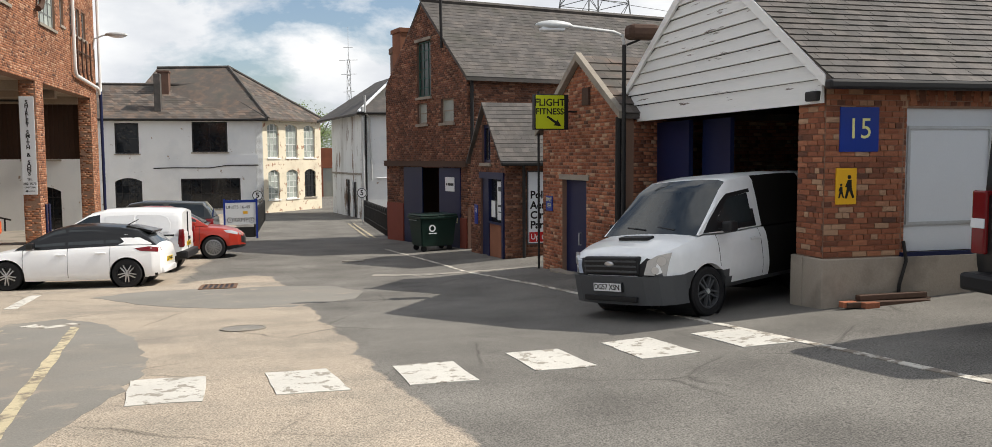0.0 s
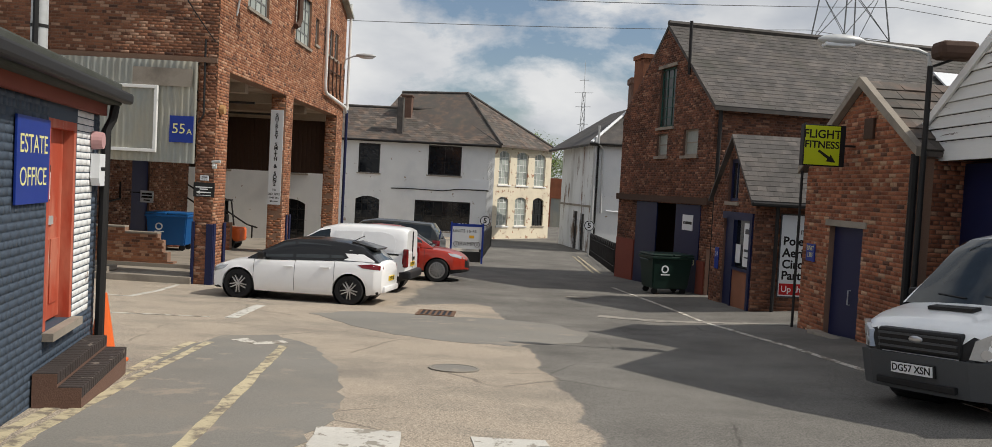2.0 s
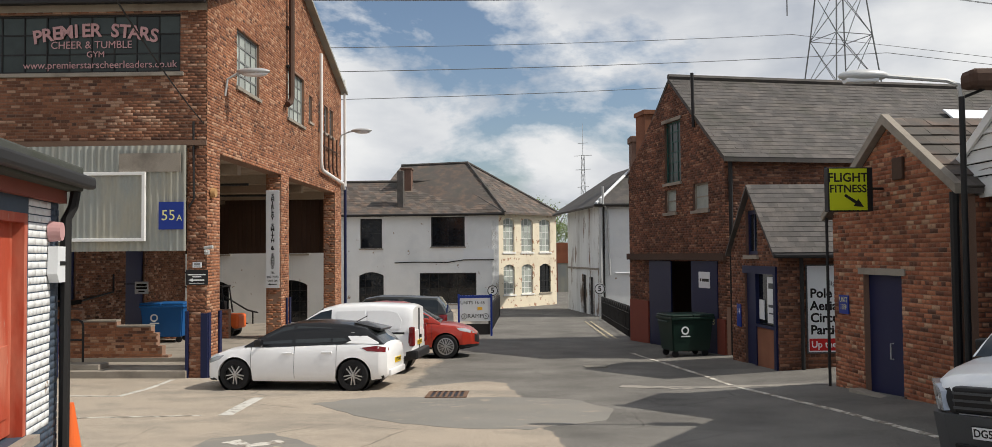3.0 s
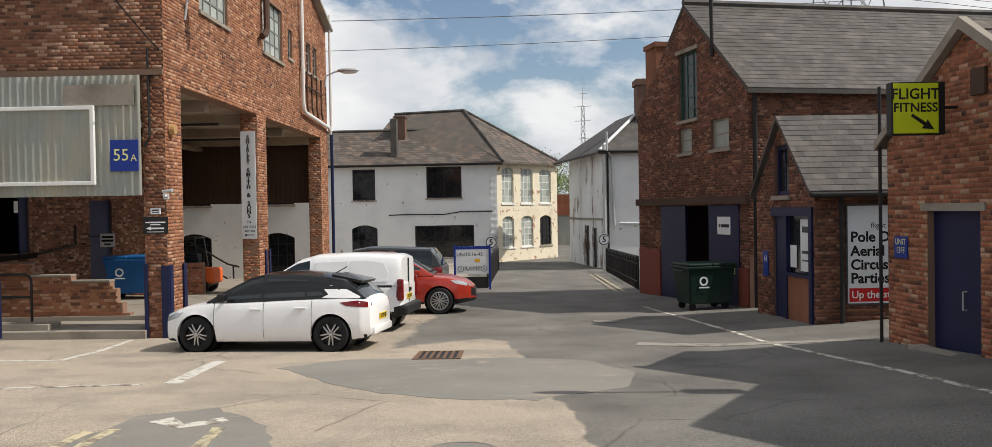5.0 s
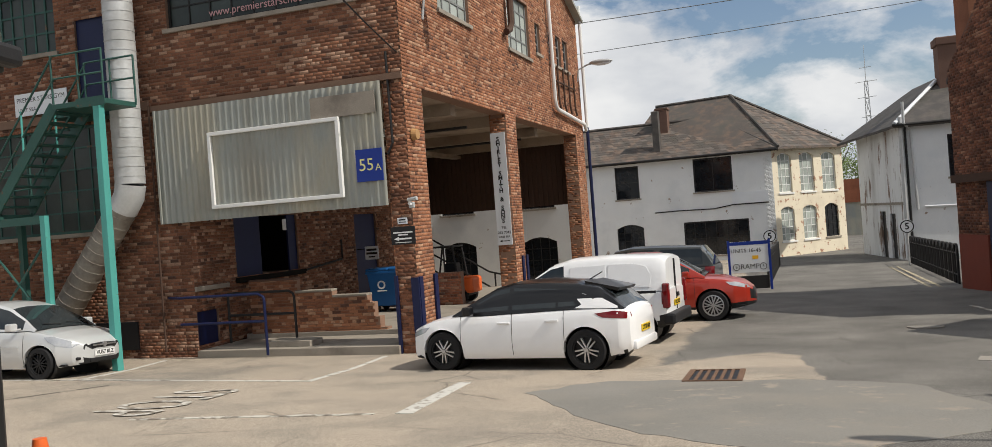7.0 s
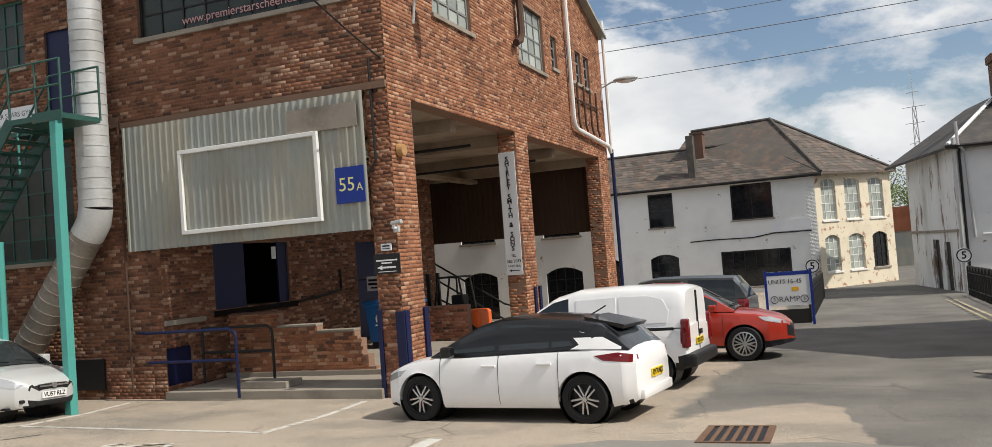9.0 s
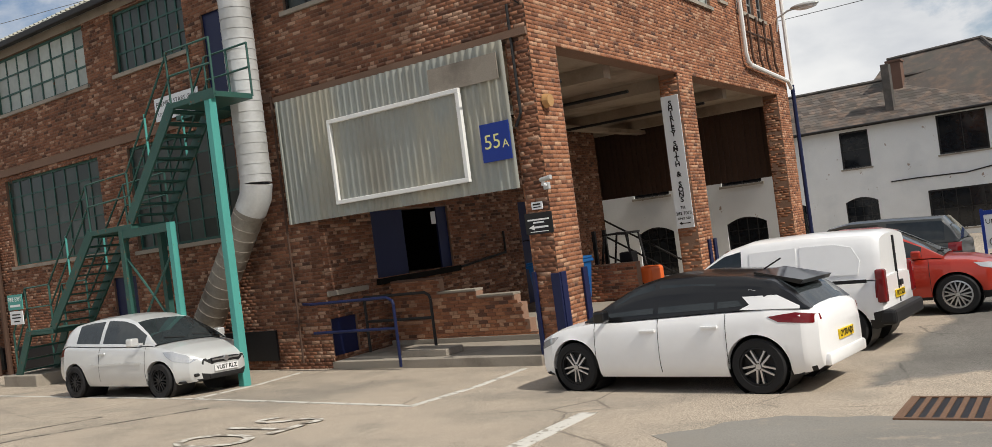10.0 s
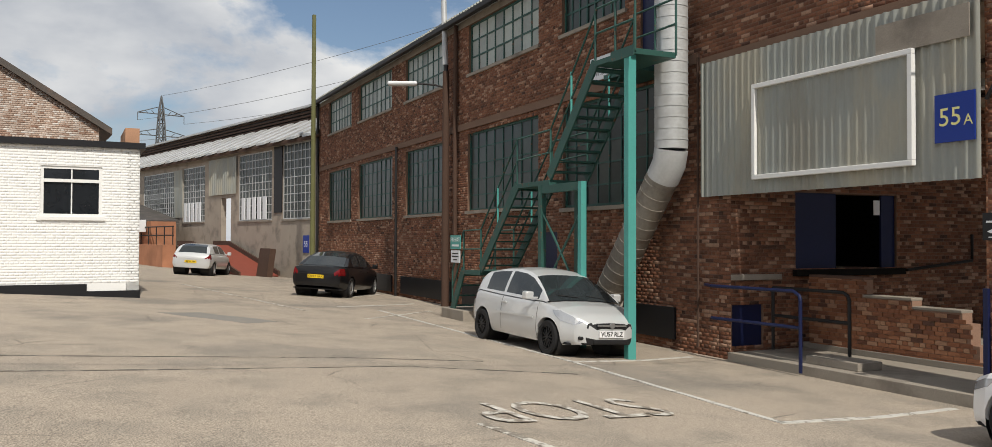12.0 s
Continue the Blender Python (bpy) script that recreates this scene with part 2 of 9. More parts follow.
M_SIGNW = mat("white_sign_board", (0.72, 0.74, 0.76), 0.4, var=0.04, bump=0.02)
M_REDSIGN = mat("red_sign_band", (0.50, 0.02, 0.02), 0.4, var=0.04, bump=0.02)
M_LINE = mat("worn_white_road_paint", (0.55, 0.53, 0.485), 0.8, var=0.18, scale=5, fine=50, bump=0.4, rust=(0.29, 0.265, 0.225), rust_mask=(0.545, 0.585), rust_scale=7)
M_SCAR = mat("pale_trench_scar", (0.30, 0.275, 0.24), 0.9, var=0.2, scale=4, fine=50, bump=0.4, rust=(0.17, 0.16, 0.145), rust_mask=(0.48, 0.58), rust_scale=3)
M_JOINT = mat("dirt_filled_joint", (0.10, 0.088, 0.075), 0.95, var=0.25, scale=4, fine=50, bump=0.3, rust=(0.26, 0.23, 0.19), rust_mask=(0.5, 0.56), rust_scale=3)
M_FELT = mat("mossy_roofing_felt", (0.065, 0.068, 0.06), 0.9, var=0.25, scale=3, fine=50, bump=0.4, stain=(0.045, 0.05, 0.035), stain_scale=1.2)
M_DUCTD = mat("rust_stained_galvanised_steel", (0.26, 0.235, 0.20), 0.6, 0.15, var=0.2, scale=3, fine=18, bump=0.08, stain=(0.14, 0.11, 0.085), stain_scale=1.5)
M_LINEW = mat("badly_worn_road_paint", (0.58, 0.55, 0.49), 0.85, var=0.15, scale=5, fine=50, bump=0.3, rust=(0.22, 0.19, 0.155), rust_mask=(0.46, 0.56), rust_scale=6)
M_LINEY = mat("worn_yellow_road_paint", (0.52, 0.45, 0.30), 0.8, var=0.15, scale=5, fine=50, bump=0.3, rust=(0.2, 0.17, 0.135), rust_mask=(0.46, 0.60), rust_scale=6)
M_TARMAC = mat("dark_asphalt_patch", (0.215, 0.203, 0.182), 0.9, var=0.28, scale=1.2, fine=60, bump=0.5, stain=(0.24, 0.22, 0.19), stain_scale=0.8, rust=(0.30, 0.26, 0.215), rust_mask=(0.57, 0.66), rust_scale=2.5)
M_KERB = mat("old_stone_kerb", (0.26, 0.235, 0.20), 0.9, var=0.18, scale=3, fine=40, bump=0.4)
M_BIN = mat("dark_green_plastic", (0.010, 0.028, 0.021), 0.4, var=0.1, bump=0.05)
M_BINB = mat("blue_plastic", (0.012, 0.10, 0.30), 0.4, var=0.1, bump=0.05)
M_TERRA = mat("red_brown_board", (0.22, 0.055, 0.035), 0.7, var=0.12, bump=0.1)
M_LEAF = mat("young_foliage", (0.12, 0.17, 0.04), 0.6, var=0.1, island=0.45, bump=0)
M_GRATE = mat("rusty_iron_grate", (0.17, 0.10, 0.065), 0.8, 0.2, var=0.25, fine=40, bump=0.3)
M_AMBER = mat("faded_amber_plastic", (0.42, 0.24, 0.10), 0.5, var=0.08, bump=0.02)
M_POLE = mat("mossy_pole", (0.14, 0.14, 0.06), 0.8, var=0.2, bump=0.2)
M_BARK = mat("grey_bark", (0.10, 0.08, 0.06), 0.9, var=0.2, bump=0.4)
M_TYRE = mat("black_tyre_rubber", (0.014, 0.014, 0.015), 0.75, var=0.15, bump=0.2)
M_ALLOY = mat("silver_alloy", (0.55, 0.55, 0.56), 0.3, 0.85, var=0.05, bump=0.02)
M_BLACKPL = mat("black_car_plastic", (0.016, 0.016, 0.017), 0.5, var=0.08, bump=0.03)
M_GREYPL = mat("dark_grey_bumper_plastic", (0.075, 0.078, 0.082), 0.55, var=0.1, bump=0.05)
M_LAMPR = mat("red_tail_lens", (0.16, 0.006, 0.008), 0.12, var=0.05, bump=0, coat=0.5)
M_LAMPC = mat("clear_headlamp", (0.52, 0.53, 0.54), 0.12, 0.4, var=0.15, fine=30, bump=0.1, coat=0.6)
M_CARGLASS = mat("tinted_car_glass", (0.028, 0.034, 0.037), 0.03, var=0.3, scale=3, fine=6, bump=0, spec=0.5)
M_PLATEY = mat("yellow_number_plate", (0.80, 0.55, 0.02), 0.4, var=0.03, bump=0)
M_PLATEW = mat("white_number_plate", (0.80, 0.80, 0.80), 0.4, var=0.03, bump=0)


def paint(name, col, metal=0.0, dirt=0.03):
    return mat(name, col, 0.32, metal, var=dirt, scale=2, fine=8, bump=0.0, coat=0.7)


P_WHITE = paint("white_car_paint", (0.88, 0.88, 0.88))
P_VAN = paint("dull_white_van_paint", (0.84, 0.85, 0.85), dirt=0.06)
P_RED = paint("metallic_red_car_paint", (0.42, 0.035, 0.018), 0.25)
P_SILVER = paint("silver_car_paint", (0.62, 0.63, 0.63), 0.3)
P_GREY = paint("dark_grey_car_paint", (0.045, 0.048, 0.045), 0.3)
P_BLACK = mat("black_car_paint", (0.007, 0.007, 0.008), 0.3, var=0.03, scale=2, fine=8, bump=0.0, coat=0.35)


def ground_mat():
    """Worn yard: tan gravelly concrete, a grey asphalt lane, cracks, oil and tyre marks."""
    m = mat("worn_yard_surface", (0.37, 0.312, 0.248), 0.92, var=0.10, scale=1.3, fine=55, bump=0.6, col2=(0.30, 0.26, 0.21), stain=(0.24, 0.212, 0.178), stain_scale=0.35, stain_mask=(0.52, 0.66))
    n, l = m.node_tree.nodes, m.node_tree.links
    b = n["Principled BSDF"]
    old = b.inputs["Base Color"].links[0].from_socket
    co = n.new("ShaderNodeTexCoord")
    sp = n.new("ShaderNodeSeparateXYZ")
    l.new(co.outputs["Object"], sp.inputs[0])

    def nz(sc, det=4.0):
        t = n.new("ShaderNodeTexNoise")
        t.inputs["Scale"].default_value, t.inputs["Detail"].default_value = sc, det
        l.new(co.outputs["Object"], t.inputs["Vector"])
        return t.outputs["Fac"]

    def op(o, a, c, d=None):
        x = n.new("ShaderNodeMath")
        x.operation = o
        for i, v in enumerate((a, c, d)):
            if v is None:
                continue
            if isinstance(v, (int, float)):
                x.inputs[i].default_value = v
            else:
                l.new(v, x.inputs[i])
        return x.outputs[0]

    def step(v, lo, hi):
        r = n.new("ShaderNodeMapRange")
        r.inputs["From Min"].default_value, r.inputs["From Max"].default_value = lo, hi
        l.new(v, r.inputs["Value"])
        return r.outputs[0]
    # the asphalt lane: right of a ragged edge near, and the whole width farther on
    ragged = op("MULTIPLY_ADD", nz(1.1, 7.0), 0.6, op("MULTIPLY_ADD", sp.outputs["Y"], 0.125, sp.outputs["X"]))
    lane = step(ragged, 1.92, 1.97)
    far = step(op("MULTIPLY_ADD", nz(0.5, 5.0), 6.0, sp.outputs["Y"]), 23.0, 23.3)
    lane_far = op("MULTIPLY", far, step(op("MULTIPLY_ADD", nz(0.8, 5.0), 1.0, sp.outputs["X"]), -2.6, -2.4))
    lane = op("MAXIMUM", lane, lane_far)
    tar = n.new("ShaderNodeValToRGB")
    tar.color_ramp.elements[0].position, tar.color_ramp.elements[1].position = 0.3, 0.72
    tar.color_ramp.elements[0].color, tar.color_ramp.elements[1].color = (0.112, 0.105, 0.095, 1), (0.195, 0.184, 0.165, 1)
    l.new(nz(0.8, 9.0), tar.inputs[0])
    mx = n.new("ShaderNodeMix")
    mx.data_type = "RGBA"
    l.new(lane, mx.inputs["Factor"])
    l.new(old, mx.inputs["A"])
    l.new(tar.outputs[0], mx.inputs["B"])
    # cracks
    vo = n.new("ShaderNodeTexVoronoi")
    vo.feature = "DISTANCE_TO_EDGE"
    vo.inputs["Scale"].default_value = 0.55
    wob = n.new("ShaderNodeMix")
    wob.data_type = "RGBA"
    wob.inputs["Factor"].default_value = 0.12
    nt = n.new("ShaderNodeTexNoise")
    nt.inputs["Scale"].default_value, nt.inputs["Detail"].default_value = 2.2, 6.0
    l.new(co.outputs["Object"], nt.inputs["Vector"])
    l.new(co.outputs["Object"], wob.inputs["A"])
    l.new(nt.outputs["Color"], wob.inputs["B"])
    l.new(wob.outputs["Result"], vo.inputs["Vector"])
    crack = op("MULTIPLY", op("SUBTRACT", 1.0, step(vo.outputs["Distance"], 0.0, 0.012)), step(nz(0.6), 0.5, 0.6))
    mc = n.new("ShaderNodeMix")
    mc.data_type = "RGBA"
    l.new(op("MULTIPLY", crack, 0.6), mc.inputs["Factor"])
    l.new(mx.outputs["Result"], mc.inputs["A"])
    mc.inputs["B"].default_value = (0.05, 0.045, 0.04, 1)
    # grit
    gr = n.new("ShaderNodeHueSaturation")
    l.new(mc.outputs["Result"], gr.inputs["Color"])
    l.new(op("MULTIPLY_ADD", step(nz(70.0, 9.0), 0.36, 0.64), 0.90, 0.56), gr.inputs["Value"])
    l.new(gr.outputs[0], b.inputs["Base Color"])
    return m


M_GROUND = ground_mat()


# ---- mesh helpers ----
def ground_z(x, y):
    """The height of the yard: it falls along the lane, then levels out."""
    z = float(np.interp(y, (-60, 0, 20, 50, 60, 400), (3.6, 0, -1.23, -1.9, -1.95, -2.1)))
    k = min(max((34 - y) / 12, 0), 1)
    if x < -8:
        z += min(0.004 * (-8 - x), 0.12) * k
    if x > 2.5:
        z += min(0.06 * (x - 2.5), 0.4) * k
    return z


def link_mesh(name, bm, material, smooth=False):
    me = bpy.data.meshes.new(name)
    bmesh.ops.recalc_face_normals(bm, faces=bm.faces)
    bm.to_mesh(me)
    bm.free()
    if smooth:
        for p in me.polygons:
            p.use_smooth = True
        me.set_sharp_from_angle(angle=radians(38))
    me.materials.append(material)
    return new(name, me)


def part(name, bm, material, parent, label="", smooth=False):
    ob = link_mesh(name, bm, material, smooth)
    ob.parent = parent
    if label:
        ob["label"] = label
    return ob


def thing(name, m, label, category, group="", kind=""):
    ob = new(name)
    ob.empty_display_size = 0.2
    ob.matrix_world = m
    return tagged(ob, label, category, group, kind)


def solid(name, bm, material, m, label, category="", kind="structure", smooth=False, group=""):
    ob = link_mesh(name, bm, material, smooth)
    ob.matrix_world = m
    return tagged(ob, label, category, group, kind)


def box(bm, x0, y0, z0, x1, y1, z1, m=None, bevel=0.0):
    vs = [bm.verts.new((x, y, z)) for x in (x0, x1) for y in (y0, y1) for z in (z0, z1)]
    fs = [bm.faces.new([vs[i] for i in q]) for q in ((0, 1, 3, 2), (4, 6, 7, 5), (0, 4, 5, 1), (2, 3, 7, 6), (0, 2, 6, 4), (1, 5, 7, 3))]
    if bevel:
        es = list({e for f in fs for e in f.edges})
        r = bmesh.ops.bevel(bm, geom=es, offset=bevel, segments=2, profile=0.5, affect="EDGES")
        vs = list({v for f in r["faces"] for v in f.verts} | {v for v in vs if v.is_valid})
    if m is not None:
        bmesh.ops.transform(bm, matrix=m, verts=vs)
    return bm


def B():
    return bmesh.new()


def cyl(bm, p0, p1, r0, r1=None, n=12, caps=True):
    r1 = r0 if r1 is None else r1
    p0, p1 = Vector(p0), Vector(p1)
    q = (p1 - p0).to_track_quat("Z", "Y").to_matrix()
    a = [bm.verts.new(p0 + q @ Vector((r0 * math.cos(2 * math.pi * i / n), r0 * math.sin(2 * math.pi * i / n), 0))) for i in range(n)]
    b = [bm.verts.new(p1 + q @ Vector((r1 * math.cos(2 * math.pi * i / n), r1 * math.sin(2 * math.pi * i / n), 0))) for i in range(n)]
    for i in range(n):
        bm.faces.new((a[i], a[(i + 1) % n], b[(i + 1) % n], b[i]))
    if caps:
        bm.faces.new(a[::-1])
        bm.faces.new(b)
    return bm


def tube(bm, pts, r, n=8):
    """A bent pipe through the points."""
    pts = [Vector(p) for p in pts]
    rings = []
    for i, p in enumerate(pts):
        d = (pts[min(i + 1, len(pts) - 1)] - pts[max(i - 1, 0)]).normalized()
        q = d.to_track_quat("Z", "Y").to_matrix()
        rings.append([bm.verts.new(p + q @ Vector((r * math.cos(2 * math.pi * k / n), r * math.sin(2 * math.pi * k / n), 0))) for k in range(n)])
    for a, b in zip(rings, rings[1:]):
        best = min(range(n), key=lambda s: sum((a[k].co - b[(k + s) % n].co).length for k in range(n)))
        for k in range(n):
            bm.faces.new((a[k], a[(k + 1) % n], b[(k + 1 + best) % n], b[(k + best) % n]))
    bm.faces.new(rings[0][::-1])
    bm.faces.new(rings[-1])
    return bm


def extrude(bm, poly, y0, y1):
    """A prism: an outline in (x, z), from y0 to y1."""
    a = [bm.verts.new((x, y0, z)) for x, z in poly]
    b = [bm.verts.new((x, y1, z)) for x, z in poly]
    n = len(poly)
    for i in range(n):
        bm.faces.new((a[i], a[(i + 1) % n], b[(i + 1) % n], b[i]))
    bm.faces.new(a)
    bm.faces.new(b[::-1])
    return bm


def text_mesh(words, size, material, name="lettering", depth=0.004, align="CENTER", bold=0.0, spacing=1.0):
    c = bpy.data.curves.new(name, "FONT")
    c.body, c.size, c.extrude, c.align_x, c.align_y, c.offset, c.resolution_u, c.space_line = words, size, depth, align, "CENTER", bold, 3, spacing
    o = bpy.data.objects.new(name, c)
    scene.collection.objects.link(o)
    bpy.context.view_layer.update()
    me = bpy.data.meshes.new_from_object(o)
    bpy.data.objects.remove(o)
    bpy.data.curves.remove(c)
    me.name = name
    me.materials.clear()
    me.materials.append(material)
    return me


def letters(words, size, material, parent, m, name="lettering", **kw):
    """Raised lettering as a part; m: its pose in the parent, facing local -y when turned by 90 about x."""
    ob = new(name, text_mesh(words, size, material, name, **kw))
    ob.parent = parent
    ob.matrix_basis = m
    return ob


def wall_grid(bm, us, zs, solid_cell, y0, y1):
    """A slab between y0 and y1 over the cells of a (u, z) grid, with reveals round the empty ones."""
    cache = {}

    def v(i, k, y):
        key = (i, k, y)
        if key not in cache:
            cache[key] = bm.verts.new((us[i], y, zs[k]))
        return cache[key]
    nu, nzz = len(us) - 1, len(zs) - 1
    ok = lambda i, k: 0 <= i < nu and 0 <= k < nzz and solid_cell(i, k)
    for i in range(nu):
        for k in range(nzz):
            if not ok(i, k):
                continue
            bm.faces.new((v(i, k, y0), v(i + 1, k, y0), v(i + 1, k + 1, y0), v(i, k + 1, y0)))
            bm.faces.new((v(i, k, y1), v(i, k + 1, y1), v(i + 1, k + 1, y1), v(i + 1, k, y1)))
            if not ok(i - 1, k):
                bm.faces.new((v(i, k, y0), v(i, k + 1, y0), v(i, k + 1, y1), v(i, k, y1)))
            if not ok(i + 1, k):
                bm.faces.new((v(i + 1, k, y0), v(i + 1, k, y1), v(i + 1, k + 1, y1), v(i + 1, k + 1, y0)))
            if not ok(i, k - 1):
                bm.faces.new((v(i, k, y0), v(i, k, y1), v(i + 1, k, y1), v(i + 1, k, y0)))
            if not ok(i, k + 1):
                bm.faces.new((v(i, k + 1, y0), v(i + 1, k + 1, y0), v(i + 1, k + 1, y1), v(i, k + 1, y1)))
    return bm


def wall(bm, u0, u1, z0, z1, holes=(), thick=0.3, y0=0.0):
    us = sorted({u0, u1, *(h[0] for h in holes), *(h[1] for h in holes)})
    zs = sorted({z0, z1, *(h[2] for h in holes), *(h[3] for h in holes)})
    us = [u for u in us if u0 <= u <= u1]
    zs = [z for z in zs if z0 <= z <= z1]

    def cell(i, k):
        u, z = (us[i] + us[i + 1]) / 2, (zs[k] + zs[k + 1]) / 2
        return not any(h[0] < u < h[1] and h[2] < z < h[3] for h in holes)
    return wall_grid(bm, us, zs, cell, y0, y0 + thick)


BL, BH, BJ = 0.199, 0.060, 0.0095


def brick_cells(u0, u1, z0, z1, holes=(), top=None, seed=1, bond=3):
    """The bricks (u, u, z, z) of a face in garden-wall bond, cut at its edges and openings; top(u): the upper edge of a gable."""
    rng = random.Random(seed)
    out = []
    k = 0
    z = z0
    while z < z1 - 0.01:
        zt = min(z + BH, z1)
        header = k % (bond + 1) == bond
        ln = (BL - BJ) / 2 if header else BL
        u = u0 - ((BL + BJ) * (0.5 if k % 2 else 0.0) if not header else (BL + BJ) * 0.25)
        while u < u1:
            a, b = max(u, u0), min(u + ln, u1)
            u += ln + BJ
            segs = [(a, b)]
            for h in holes:
                if h[2] - 0.004 < (z + zt) / 2 < h[3] + 0.004:
                    nxt = []
                    for s, e in segs:
                        if e <= h[0] or s >= h[1]:
                            nxt.append((s, e))
                        else:
                            if s < h[0]:
                                nxt.append((s, h[0]))
                            if e > h[1]:
                                nxt.append((h[1], e))
                    segs = nxt
            for s, e in segs:
                if e - s > 0.03 and (top is None or zt < top((s + e) / 2)):
                    out.append((s, e, z, zt, rng.random()))
        z += BH + BJ
        k += 1
    return out


def brick_sheet(name, cells, material, parent, y=0.0, proud=0.003, label=""):
    """All these bricks as one mesh of boxes without backs, standing proud of the mortar."""
    n = len(cells)
    c = np.array(cells)
    f = y - proud - 0.003 * c[:, 4]
    ch = 0.0025
    co = np.zeros((n, 8, 3), "f")
    for j, (a, bz) in enumerate(((0, 2), (1, 2), (1, 3), (0, 3))):
        sa, sz = (1 if a == 0 else -1), (1 if bz == 2 else -1)
        co[:, j] = np.stack((c[:, a], np.full(n, y + 0.002), c[:, bz]), 1)
        co[:, j + 4] = np.stack((c[:, a] + sa * ch, f, c[:, bz] + sz * ch), 1)
    quads = np.array([[4, 5, 6, 7], [0, 1, 5, 4], [1, 2, 6, 5], [2, 3, 7, 6], [3, 0, 4, 7]])
    faces = (np.arange(n)[:, None, None] * 8 + quads[None]).reshape(-1)
    me = bpy.data.meshes.new(name)
    me.vertices.add(n * 8)
    me.vertices.foreach_set("co", co.reshape(-1))
    me.loops.add(len(faces))
    me.loops.foreach_set("vertex_index", faces.astype("i"))
    me.polygons.add(n * 5)
    me.polygons.foreach_set("loop_start", np.arange(0, n * 20, 4, dtype="i"))
    me.update(calc_edges=True)
    me.materials.append(material)
    ob = new(name, me)
    ob.parent = parent
    return tagged(ob, label, kind="stuff")


def brick_face(parent, u0, u1, z0, z1, holes=(), top=None, material=None, y=0.0, seed=1, label="brickwork", bond=3):
    return brick_sheet("brickwork", brick_cells(u0, u1, z0, z1, holes, top, seed, bond), material or M_BRICK, parent, y, label=label)


def slate_roof(name, p0, p1, p2, p3, material, parent, course=0.2, width=0.25, seed=1, thick=0.007, gap=0.004):
    """Slates in courses over the patch p0 p1 (eave) p3 p2 (ridge), each course lapping the one below."""
    rng = random.Random(seed)
    p0, p1, p2, p3 = map(Vector, (p0, p1, p2, p3))
    up = ((p2 + p3) / 2 - (p0 + p1) / 2)
    nrm = (p1 - p0).cross(p2 - p0).normalized()
    if nrm.z < 0:
        nrm = -nrm
    rows = max(1, round(up.length / course))
    vs, fs = [], []
    for r in range(rows):
        a, b = r / rows, min((r + 1.15) / rows, 1.0)
        l0, l1 = p0.lerp(p2, a), p1.lerp(p3, a)
        m0, m1 = p0.lerp(p2, b), p1.lerp(p3, b)
        cols = max(1, round((l1 - l0).length / width))
        for c in range(cols + 1):
            s, e = (c - 0.5 * (r % 2)) / cols, (c + 1 - 0.5 * (r % 2)) / cols
            s, e = max(s, 0.0), min(e - gap / max(width * cols, 0.01), 1.0)
            if e - s < 0.1 / cols:
                continue
            h = thick * (1.6 + 0.5 * rng.random())
            q = [l0.lerp(l1, s) + nrm * h, l0.lerp(l1, e) + nrm * h, m0.lerp(m1, e) + nrm * thick * 0.5, m0.lerp(m1, s) + nrm * thick * 0.5]
            q += [q[0] - nrm * thick, q[1] - nrm * thick]
            i = len(vs)
            vs += [tuple(v) for v in q]
            fs += [(i, i + 1, i + 2, i + 3), (i + 4, i + 5, i + 1, i), (i, i + 3, i + 4), (i + 1, i + 5, i + 2)]
    me = bpy.data.meshes.new(name)
    me.from_pydata(vs, [], fs)
    me.materials.append(material)
    ob = new(name, me)
    ob.parent = parent
    return tagged(ob, "", kind="stuff")


def roof_slab(name, quad, thick, material, parent, label=""):
    """A roof deck over four points."""
    q = [Vector(p) for p in quad]
    bm = B()
    a = [bm.verts.new(p) for p in q]
    b = [bm.verts.new(p - Vector((0, 0, thick))) for p in q]
    n = len(q)
    bm.faces.new(a)
    bm.faces.new(b[::-1])
    for i in range(n):
        bm.faces.new((a[i], b[i], b[(i + 1) % n], a[(i + 1) % n]))
    return part(name, bm, material, parent, label)


